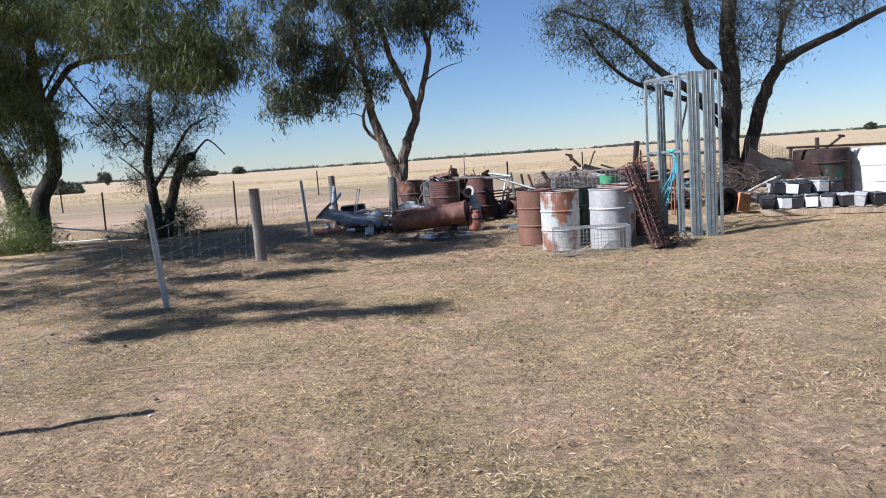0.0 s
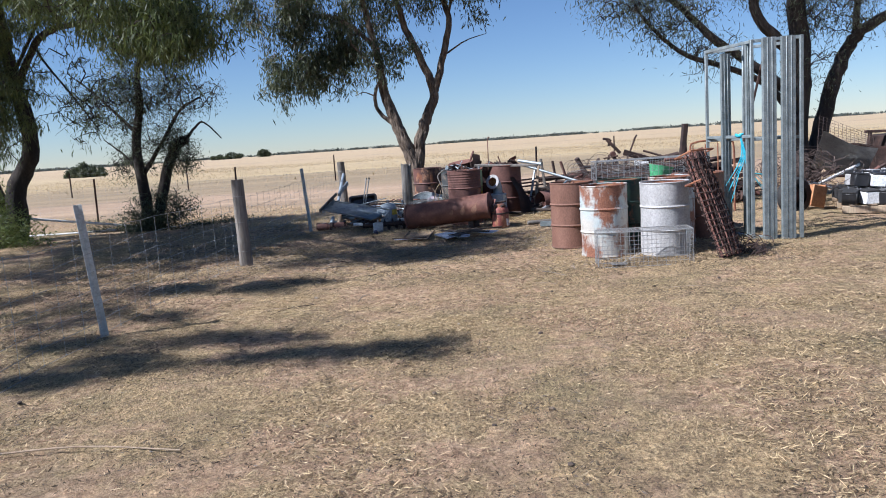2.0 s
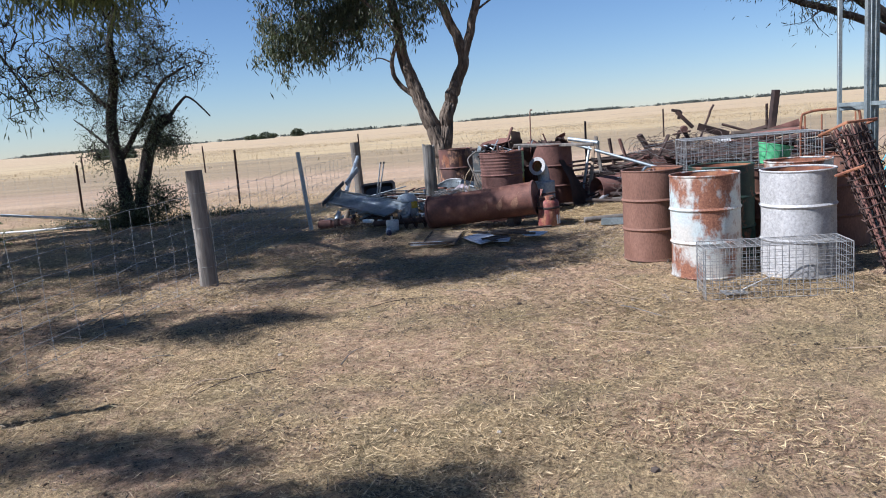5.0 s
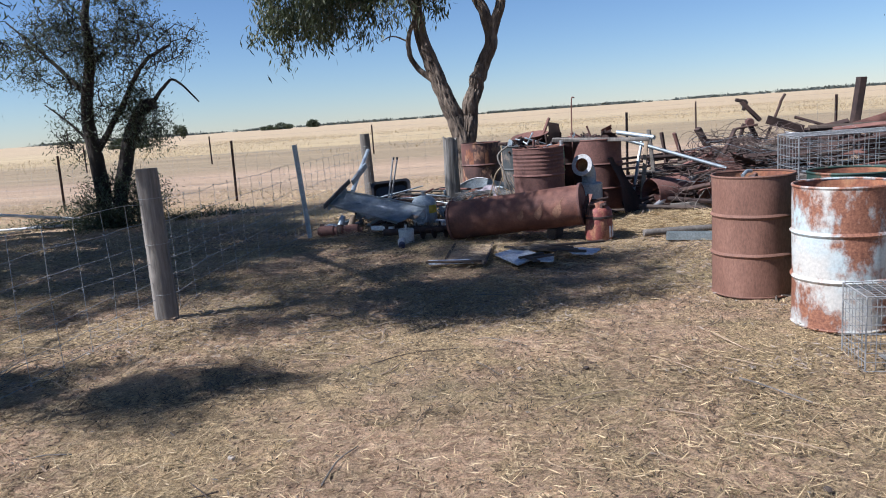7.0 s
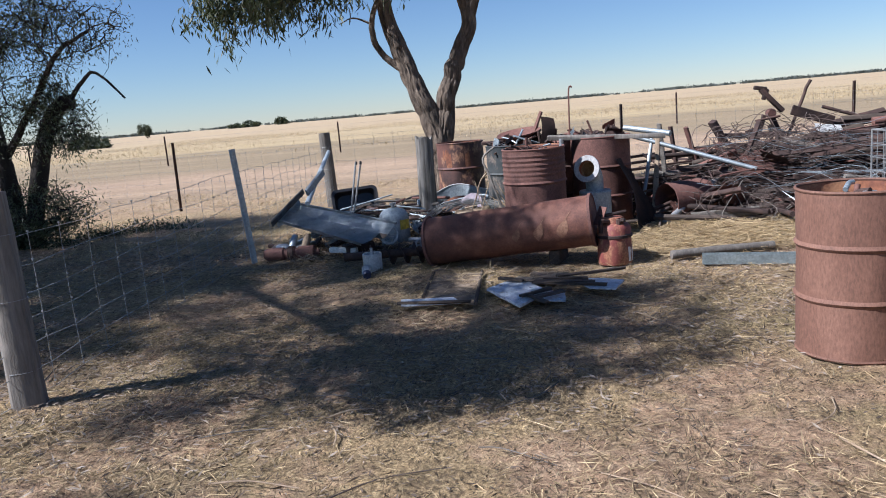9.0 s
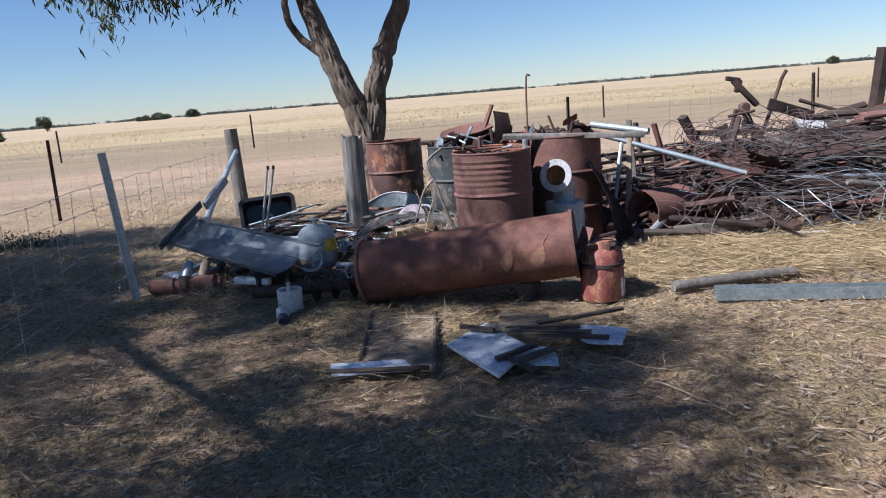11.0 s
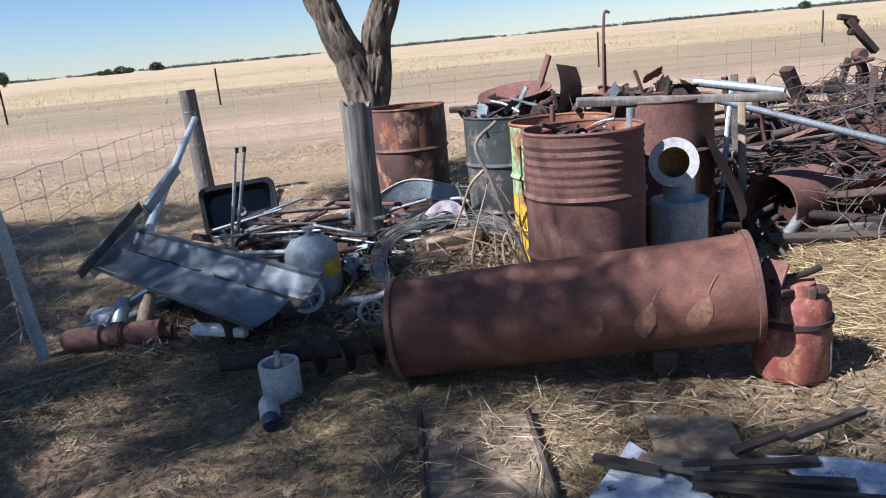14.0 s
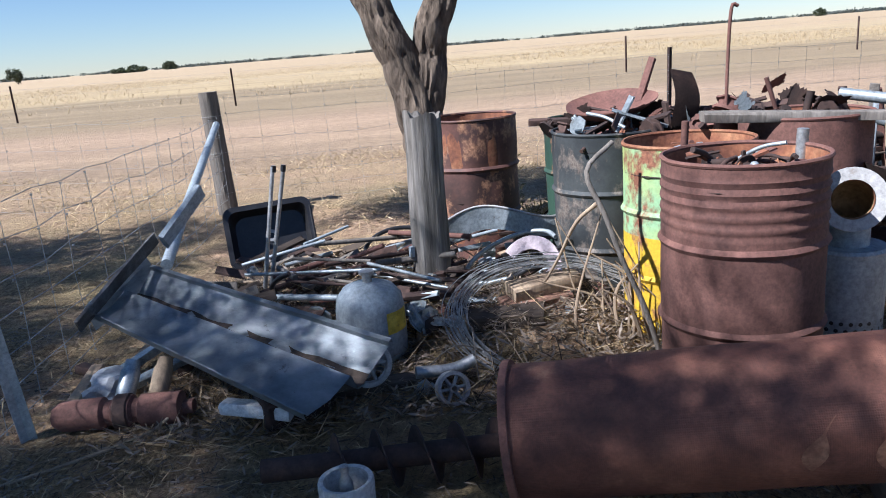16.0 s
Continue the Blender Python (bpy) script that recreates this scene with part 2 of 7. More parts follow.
def ground_material():
    m, nt, b = nodes_of("dry paddock ground", 0.95)
    v = coords(nt)
    sp = nt.nodes.new("ShaderNodeSeparateXYZ")
    nt.links.new(v, sp.inputs[0])
    soil = ramp_of(nt, noise_of(nt, v, 14, 8, 0.7), ((0.3, (0.19, 0.11, 0.06)), (0.5, (0.4, 0.262, 0.158)), (0.7, (0.62, 0.44, 0.28))))
    thatch = ramp_of(nt, noise_of(nt, v, 45, 6, 0.75, (1, 0.6, 1)), ((0.3, (0.07, 0.047, 0.021)), (0.5, (0.35, 0.245, 0.125)), (0.72, (0.7, 0.53, 0.29))))
    green = ramp_of(nt, noise_of(nt, v, 50, 6, 0.75), ((0.3, (0.1, 0.085, 0.035)), (0.7, (0.31, 0.26, 0.125))))
    yard = mix_of(nt, ramp_of(nt, noise_of(nt, v, 0.7, 9, 0.75), ((0.46, (0, 0, 0)), (0.56, (1, 1, 1)))), thatch, soil)
    yard = mix_of(nt, ramp_of(nt, noise_of(nt, v, 0.45, 5, 0.7), ((0.5, (0, 0, 0)), (0.68, (0.75, 0.75, 0.75)))), yard, green)
    # bands of the paddock: grass by the fence, the dirt track, a grey strip, stubble, pale distance
    wob = nt.nodes.new("ShaderNodeMath")
    wob.operation = "MULTIPLY_ADD"
    wob.inputs[1].default_value = 5.0
    nt.links.new(noise_of(nt, v, 0.25, 5, 0.7), wob.inputs[0])
    nt.links.new(sp.outputs[1], wob.inputs[2])
    far = nt.nodes.new("ShaderNodeMapRange")
    far.inputs[1].default_value, far.inputs[2].default_value = 20, 140
    nt.links.new(wob.outputs[0], far.inputs[0])
    band = ramp_of(nt, far.outputs[0], ((0.0, (0.36, 0.25, 0.14)), (0.06, (0.42, 0.295, 0.18)), (0.115, (0.43, 0.295, 0.185)), (0.15, (0.3, 0.22, 0.125)), (0.29, (0.29, 0.215, 0.12)), (0.36, (0.42, 0.315, 0.168)), (0.7, (0.43, 0.325, 0.182)), (1.0, (0.42, 0.31, 0.18))))
    rows = noise_of(nt, v, 0.35, 6, 0.75, (0.12, 1, 1))
    band = mix_of(nt, 1.0, band, ramp_of(nt, rows, ((0.3, (0.72, 0.72, 0.72)), (0.7, (1.2, 1.2, 1.2)))), "MULTIPLY")
    clod = noise_of(nt, v, 6, 7, 0.75)
    band = mix_of(nt, 0.8, band, ramp_of(nt, clod, ((0.3, (0.6, 0.6, 0.6)), (0.7, (1.25, 1.25, 1.25)))), "MULTIPLY")
    edge = nt.nodes.new("ShaderNodeMapRange")
    edge.inputs[1].default_value, edge.inputs[2].default_value = 21, 26
    nt.links.new(wob.outputs[0], edge.inputs[0])
    mottle = ramp_of(nt, noise_of(nt, v, 5, 6, 0.75), ((0.34, (0.6, 0.58, 0.56)), (0.5, (0.98, 0.98, 0.98)), (0.66, (1.3, 1.28, 1.25))))
    yard = mix_of(nt, 0.9, yard, mottle, "MULTIPLY")
    speck = ramp_of(nt, noise_of(nt, v, 75, 3, 0.8), ((0.36, (0.45, 0.43, 0.41)), (0.48, (1.0, 1.0, 1.0)), (0.66, (1.35, 1.33, 1.28))))
    yard = mix_of(nt, 0.85, yard, speck, "MULTIPLY")
    col = mix_of(nt, edge.outputs[0], yard, band)
    nt.links.new(col, b.inputs["Base Color"])
    bump_of(nt, b, noise_of(nt, v, 18, 9, 0.8), 1.0, 0.05)
    return m


GROUND = ground_material()


# ---- mesh helpers ----
def rng_of(seed):
    return random.Random(seed)


def part(name, bm, material, parent=None, label="", smooth=True):
    me = bpy.data.meshes.new(name)
    bm.to_mesh(me)
    bm.free()
    me.materials.append(material)
    if smooth:
        me.shade_smooth()
        me.set_sharp_from_angle(angle=radians(38))
    ob = new(name, me)
    if parent:
        ob.parent = parent
    if label:
        ob["label"] = label
    return ob


def thing(name, m, label, category, group=""):
    ob = new(name)
    ob.empty_display_size = 0.1
    ob.matrix_world = m if isinstance(m, Matrix) else Matrix.Translation(m)
    return tagged(ob, label, category, group)


def box(bm, sx, sy, sz, m=Matrix(), bevel=0.0):
    r = bmesh.ops.create_cube(bm, size=1.0, matrix=m @ Matrix.Diagonal((sx, sy, sz, 1)))
    if bevel:
        es = list({e for v in r["verts"] for e in v.link_edges})
        bmesh.ops.bevel(bm, geom=es, offset=bevel, segments=1, affect="EDGES")
    return bm


def tube(bm, pts, r0, r1=None, segs=8, wobble=0.0, rng=random, caps=True):
    """A swept tube through pts, tapering from r0 to r1."""
    pts = [Vector(p) for p in pts]
    r1 = r0 if r1 is None else r1
    n = len(pts)
    loops, up = [], None
    for i, p in enumerate(pts):
        d = (pts[min(i + 1, n - 1)] - pts[max(i - 1, 0)]).normalized()
        if up is None:
            up = d.orthogonal().normalized()
        up = (up - d * up.dot(d)).normalized()
        side = d.cross(up)
        r = r0 + (r1 - r0) * i / max(1, n - 1)
        ring = []
        for k in range(segs):
            a = 2 * math.pi * k / segs
            rr = r * (1 + wobble * rng.uniform(-1, 1))
            ring.append(bm.verts.new(p + (up * math.cos(a) + side * math.sin(a)) * rr))
        loops.append(ring)
    for a, b in zip(loops, loops[1:]):
        for k in range(segs):
            bm.faces.new((a[k], a[(k + 1) % segs], b[(k + 1) % segs], b[k]))
    if caps:
        bm.faces.new(loops[0][::-1])
        bm.faces.new(loops[-1])
    return bm


def smooth_path(pts, k=4):
    """Catmull-Rom through pts."""
    p = [Vector(q) for q in pts]
    p = [p[0] * 2 - p[1]] + p + [p[-1] * 2 - p[-2]]
    out = []
    for i in range(1, len(p) - 2):
        for j in range(k):
            t = j / k
            a, b, c, d = p[i - 1], p[i], p[i + 1], p[i + 2]
            out.append(0.5 * (2 * b + (c - a) * t + (2 * a - 5 * b + 4 * c - d) * t * t + (3 * b - a - 3 * c + d) * t ** 3))
    return out + [p[-2]]


def lathe(bm, prof, segs=32, m=Matrix(), dent=0.0, seed=0, arc=1.0):
    """Turn a profile of (radius, height) about z; dent: metres of unevenness."""
    rows = []
    for r, z in prof:
        row = []
        for k in range(segs + (arc < 1)):
            a = 2 * math.pi * arc * k / segs
            rr = r
            if dent and r > 0.02:
                rr += dent * noise.noise((math.cos(a) * 2.2 + seed * 7.3, math.sin(a) * 2.2, z * 3))
            row.append(bm.verts.new(m @ Vector((rr * math.cos(a), rr * math.sin(a), z))))
        rows.append(row)
    for a, b in zip(rows, rows[1:]):
        for k in range(segs):
            j = k + 1 if arc < 1 else (k + 1) % segs
            bm.faces.new((a[k], a[j], b[j], b[k]))
    return bm


def quad_cloud(name, quads, material):
    """One mesh of many loose quads, an array of shape (n, 4, 3)."""
    n = len(quads)
    me = bpy.data.meshes.new(name)
    me.vertices.add(4 * n)
    me.vertices.foreach_set("co", np.asarray(quads, dtype=np.float32).ravel())
    me.loops.add(4 * n)
    me.loops.foreach_set("vertex_index", np.arange(4 * n, dtype=np.int32))
    me.polygons.add(n)
    me.polygons.foreach_set("loop_start", np.arange(0, 4 * n, 4, dtype=np.int32))
    me.update(calc_edges=True)
    me.materials.append(material)
    return new(name, me)


def blades(pos, direc, length, width, tilt, gen):
    """Lozenge blades: at pos along direc, with their flat side turned at random by tilt."""
    n = len(pos)
    d = direc / (np.linalg.norm(direc, axis=1, keepdims=True) + 1e-9)
    s = np.cross(d, gen.normal(size=(n, 3)) * tilt + np.array((0, 0, 1.0)))
    s /= np.linalg.norm(s, axis=1, keepdims=True) + 1e-9
    L, W = length[:, None], width[:, None]
    mid = pos + d * L * 0.45
    return np.stack((pos, mid + s * W * 0.5, pos + d * L, mid - s * W * 0.5), axis=1)


def smoothstep(a, b, x):
    t = np.clip((np.asarray(x, dtype=float) - a) / (b - a), 0, 1)
    return t * t * (3 - 2 * t)


def height(x, y):
    """The lie of the land: the yard rises a hand's breadth towards the junk."""
    s = smoothstep(11, 15.5, y)
    rise = 0.08 * s * (1 - smoothstep(22, 30, y)) + 0.05 * smoothstep(-1, -3, x) * smoothstep(6, 10, y) * (1 - s)
    return rise + 0.008 * np.sin(np.asarray(x) * 2.3 + np.asarray(y) * 0.7) + 0.006 * np.sin(np.asarray(y) * 3.1 - np.asarray(x) * 1.3)


TABLE = np.random.default_rng(77).random((256, 256))


def clods(x, y):
    """Fine unevenness of the trodden earth, in four octaves of value noise."""
    x, y = np.asarray(x, dtype=float), np.asarray(y, dtype=float)
    out = np.zeros(np.broadcast(x, y).shape)
    for k, (wave, amp) in enumerate(((0.62, 0.022), (0.27, 0.018), (0.13, 0.015), (0.07, 0.011))):
        u, v = x / wave + 17.3 * k, y / wave + 5.1 * k
        i, j = np.floor(u).astype(int), np.floor(v).astype(int)
        fu, fv = u - i, v - j
        fu, fv = fu * fu * (3 - 2 * fu), fv * fv * (3 - 2 * fv)
        a, b = TABLE[i % 256, j % 256], TABLE[(i + 1) % 256, j % 256]
        c, d = TABLE[i % 256, (j + 1) % 256], TABLE[(i + 1) % 256, (j + 1) % 256]
        out += amp * ((a + (b - a) * fu) * (1 - fv) + (c + (d - c) * fu) * fv - 0.5)
    return out * (np.abs(x) < 14) * (y > -4) * (y < 26)


def hz(x, y):
    return float(height(x, y))


# ---- ground: one sheet out to the horizon ----
def spread(near_a, near_b, step, far, grow):
    mid = np.arange(near_a, near_b + step / 2, step)
    out, d, v = [], step, near_b
    while v < far:
        d *= grow
        v += d
        out.append(v)
    low, d, v = [], step, near_a
    while v > -far:
        d *= grow
        v -= d
        low.append(v)
    return np.concatenate((low[::-1], mid, out))


def build_ground():
    xs, ys = spread(-4.6, 5.0, 0.045, 3200, 1.1), spread(0.9, 16.2, 0.045, 3200, 1.1)
    X, Y = np.meshgrid(xs, ys)
    gen = np.random.default_rng(3)
    near = (np.abs(X) < 12) & (Y > -3) & (Y < 24)
    Z = height(X, Y) + clods(X, Y) + near * gen.normal(size=X.shape) * 0.003
    verts = np.stack((X, Y, Z), -1).reshape(-1, 3)
    w = len(xs)
    i = (np.arange(len(ys) - 1)[:, None] * w + np.arange(w - 1)[None]).ravel()
    me = bpy.data.meshes.new("ground")
    me.from_pydata(verts.tolist(), [], np.stack((i, i + 1, i + 1 + w, i + w), 1).tolist())
    me.materials.append(GROUND)
    me.shade_smooth()
    tagged(new("ground", me), "dry straw-strewn reddish earth running out to a harvested paddock", "ground", kind="structure")


build_ground()


# ---- trees ----
def furrowed(path, r0, r1, seed, segs=44):
    """A trunk whose bark is cut by long crooked furrows."""
    bm = bmesh.new()
    n, run, up, prev = len(path), 0.0, None, None
    for i, p in enumerate(path):
        d = (path[min(i + 1, n - 1)] - path[max(i - 1, 0)]).normalized()
        if i:
            run += (p - path[i - 1]).length
        up = d.orthogonal().normalized() if up is None else (up - d * up.dot(d)).normalized()
        side = d.cross(up)
        r = r0 + (r1 - r0) * i / (n - 1)
        row = []
        for k in range(segs):
            c, t = math.cos(2 * math.pi * k / segs), math.sin(2 * math.pi * k / segs)
            cut = noise.noise((c * 3.6, t * 3.6, run * 3.4 + seed * 9))
            q = 1 + 0.07 * noise.noise((c * 1.2, t * 1.2, run * 2 + seed)) - 0.13 * math.exp(-(cut / 0.13) ** 2) + 0.03 * noise.noise((c * 9, t * 9, run * 9))
            row.append(bm.verts.new(p + (up * c + side * t) * r * q))
        if prev:
            for k in range(segs):
                bm.faces.new((prev[k], prev[(k + 1) % segs], row[(k + 1) % segs], row[k]))
        prev = row
    return bm


def tree(name, label, limbs, blobs, leaf, bark, leaf_len, leaf_wid, per, spread_r, droop, seed, twig_r=0.012, group="", clumps=1.0, bunch=0.0, furrow=False):
    """limbs: (points, base radius, tip radius); blobs: (centre, radii, clumps, share of leaves)."""
    gen, rnd = np.random.default_rng(seed), rng_of(seed)
    base = Vector(limbs[0][0][0])
    top = thing(name, Matrix.Translation(base), label, "tree", group)
    anchors = []
    for k, (pts, r0, r1) in enumerate(limbs):
        path = smooth_path([Vector(p) - base for p in pts], 5)
        for j in range(1, len(path) - 1):
            path[j] += Vector((rnd.uniform(-1, 1), rnd.uniform(-1, 1), rnd.uniform(-1, 1))) * r0 * (0.05 if k == 0 else 0.14)
        if furrow and r0 > 0.08:
            bm = furrowed(smooth_path(path, 4), r0, r1, k)
        else:
            bm = tube(bmesh.new(), path, r0, r1, 12 if r0 > 0.06 else 7, 0.045, rnd)
        part("trunk" if k == 0 else "limb", bm, bark, top)
        cut = 0 if k else len(path) // 2
        anchors += [p for p in path[cut:]]
    centres, share = [], []
    for c, r, n, s in blobs:
        n = int(n * clumps)
        q = gen.normal(size=(n, 3))
        q /= np.linalg.norm(q, axis=1, keepdims=True)
        q *= gen.uniform(0.25, 1.0, (n, 1)) ** 0.5
        if bunch:
            q = q[gen.integers(0, max(3, n // 6), n)] + gen.normal(size=(n, 3)) * np.minimum(bunch / np.array(r), 0.4)
        centres += (np.array(c) - np.array(base) + q * np.array(r)).tolist()
        share += [s] * n
    anchor = np.array(anchors)
    order = np.argsort([np.min(np.linalg.norm(anchor - np.array(c), axis=1)) for c in centres])
    twigs = bmesh.new()
    reach = [np.array(a) for a in anchors]
    for o in order:
        c = np.array(centres[o])
        arr = np.array(reach)
        d = np.linalg.norm(arr - c, axis=1) + 0.35 * np.maximum(0, arr[:, 2] - c[2])
        a = arr[int(np.argmin(d))]
        dist = float(np.linalg.norm(c - a))
        mids = []
        for f in (0.33, 0.66):
            j = a + (c - a) * f + gen.normal(size=3) * 0.1 * dist + np.array((0, 0, 0.12 * dist))
            mids.append(j)
        line = [Vector(a), Vector(mids[0]), Vector(mids[1]), Vector(c)]
        tube(twigs, line, twig_r * (0.7 + 0.5 * min(dist, 1.5)), twig_r * 0.35, 4, 0, rnd, False)
        reach += mids + [c]
        for _ in range(3):
            e = c + gen.normal(size=3) * spread_r * 0.8
            tube(twigs, [Vector(c), Vector((c + e) / 2 + gen.normal(size=3) * 0.03), Vector(e)], twig_r * 0.4, twig_r * 0.18, 3, 0, rnd, False)
    part("twig_work", twigs, bark, top)["kind"] = "stuff"
    counts = np.maximum(1, (per * np.array(share) * gen.uniform(0.5, 1.4, len(share))).astype(int))
    cc = np.repeat(np.array(centres), counts, axis=0)
    n = len(cc)
    pos = cc + gen.normal(size=(n, 3)) * spread_r * np.array((1, 1, 0.8))
    pos[:, 2] -= np.abs(gen.normal(size=n)) * spread_r * droop * 0.5
    direc = gen.normal(size=(n, 3)) * (1.1 - 0.7 * droop) + np.array((0, 0, -droop * 1.6))
    crown = quad_cloud("crown", blades(pos, direc, leaf_len * gen.uniform(0.6, 1.3, n), leaf_wid * gen.uniform(0.7, 1.3, n), 1.2, gen), leaf)
    crown.parent = top
    return top


tree("gum_tree", "forked gum tree with rough bark beside the fence", [
    (((-0.86, 18.6, 0.0), (-0.92, 18.6, 0.7), (-1.0, 18.6, 1.15), (-1.17, 18.6, 1.62), (-1.36, 18.6, 2.15), (-1.53, 18.6, 2.76), (-1.62, 18.5, 3.6), (-1.8, 18.3, 4.5), (-2.0, 18.1, 5.4)), 0.205, 0.035),
    (((-0.95, 18.6, 0.85), (-0.88, 18.6, 1.3), (-0.78, 18.6, 1.75), (-0.64, 18.6, 2.12), (-0.47, 18.6, 2.56), (-0.6, 18.6, 3.12), (-0.97, 18.6, 4.0), (-1.17, 18.6, 4.7), (-1.45, 18.6, 5.6)), 0.15, 0.045),
    (((-0.47, 18.6, 2.5), (-0.2, 18.6, 3.4), (-0.03, 18.6, 4.1), (-0.13, 18.6, 4.7), (0.2, 18.6, 5.4)), 0.085, 0.04),
    (((-1.2, 18.6, 1.85), (-1.66, 18.6, 2.27), (-1.72, 18.5, 2.66), (-1.6, 18.4, 3.1), (-2.1, 18.2, 3.7)), 0.05, 0.025),
    (((-1.71, 18.5, 2.62), (-1.95, 18.5, 2.72), (-2.15, 18.5, 2.66)), 0.016, 0.006),
    (((-0.16, 18.6, 3.4), (0.3, 18.6, 3.66), (0.75, 18.6, 3.78)), 0.022, 0.006),
    (((-1.65, 18.5, 3.7), (-2.4, 18.5, 4.3), (-3.2, 18.6, 4.4), (-3.8, 18.7, 4.3)), 0.05, 0.02),
    (((-0.05, 18.6, 4.2), (0.2, 18.4, 4.9), (0.5, 18.2, 5.5)), 0.035, 0.015)],
    (((-3.55, 18.8, 3.42), (0.58, 0.6, 0.62), 40, 1.0), ((-2.82, 18.9, 3.48), (0.52, 0.55, 0.72), 40, 1.0), ((-3.7, 18.6, 4.75), (0.95, 0.9, 0.7), 60, 1.0), ((-2.3, 18.9, 4.35), (0.95, 0.8, 0.75), 60, 0.9),
     ((-1.4, 18.3, 3.45), (0.5, 0.5, 0.35), 22, 0.7), ((-1.0, 18.4, 5.2), (1.3, 1.0, 0.8), 80, 1.0), ((0.15, 18.4, 5.0), (0.8, 0.8, 0.6), 46, 0.9), ((-2.6, 17.8, 5.8), (1.6, 1.4, 0.8), 80, 1.0), ((-0.6, 18.5, 6.5), (1.7, 1.5, 0.9), 90, 1.0)),
    LEAF_GUM, BARK, 0.13, 0.025, 62, 0.12, 0.75, 11, clumps=1.7, bunch=0.2, furrow=True)

tree("thin_tree", "sparse dark-barked tree with bare twisting twigs beyond the fence", [
    (((-6.9, 18.4, 0.0), (-6.95, 18.4, 1.0), (-7.0, 18.4, 1.9), (-6.82, 18.4, 2.8), (-6.8, 18.4, 3.4), (-6.6, 18.4, 4.0)), 0.14, 0.04),
    (((-6.75, 18.4, 0.1), (-6.42, 18.4, 1.25), (-6.12, 18.4, 1.86), (-5.85, 18.4, 1.98)), 0.12, 0.1),
    (((-6.93, 18.4, 1.28), (-6.35, 18.4, 2.05), (-5.93, 18.4, 2.64), (-5.48, 18.4, 2.86)), 0.055, 0.02),
    (((-5.98, 18.4, 1.89), (-5.67, 18.4, 2.23), (-5.46, 18.4, 2.32), (-5.12, 18.4, 1.96)), 0.035, 0.012),
    (((-7.0, 18.4, 1.4), (-7.3, 18.4, 1.75), (-7.7, 18.4, 2.1)), 0.03, 0.01),
    (((-6.97, 18.4, 2.2), (-7.5, 18.4, 2.8), (-8.13, 18.4, 3.42)), 0.045, 0.012)],
    (((-6.7, 18.4, 3.4), (1.0, 0.8, 0.8), 80, 0.8), ((-5.9, 18.4, 2.9), (0.9, 0.7, 0.5), 60, 0.4), ((-7.5, 18.4, 2.9), (0.8, 0.7, 0.6), 60, 0.8), ((-6.6, 18.4, 2.3), (0.7, 0.5, 0.6), 40, 0.7), ((-7.1, 18.4, 1.6), (0.5, 0.5, 0.5), 22, 0.6),
     ((-6.1, 18.4, 1.7), (0.4, 0.4, 0.45), 26, 1.4), ((-6.6, 18.3, 0.5), (0.75, 0.6, 0.45), 46, 1.4)),
    LEAF_PALE, BARK_DARK, 0.07, 0.016, 62, 0.14, 0.35, 12, 0.014, clumps=1.5)

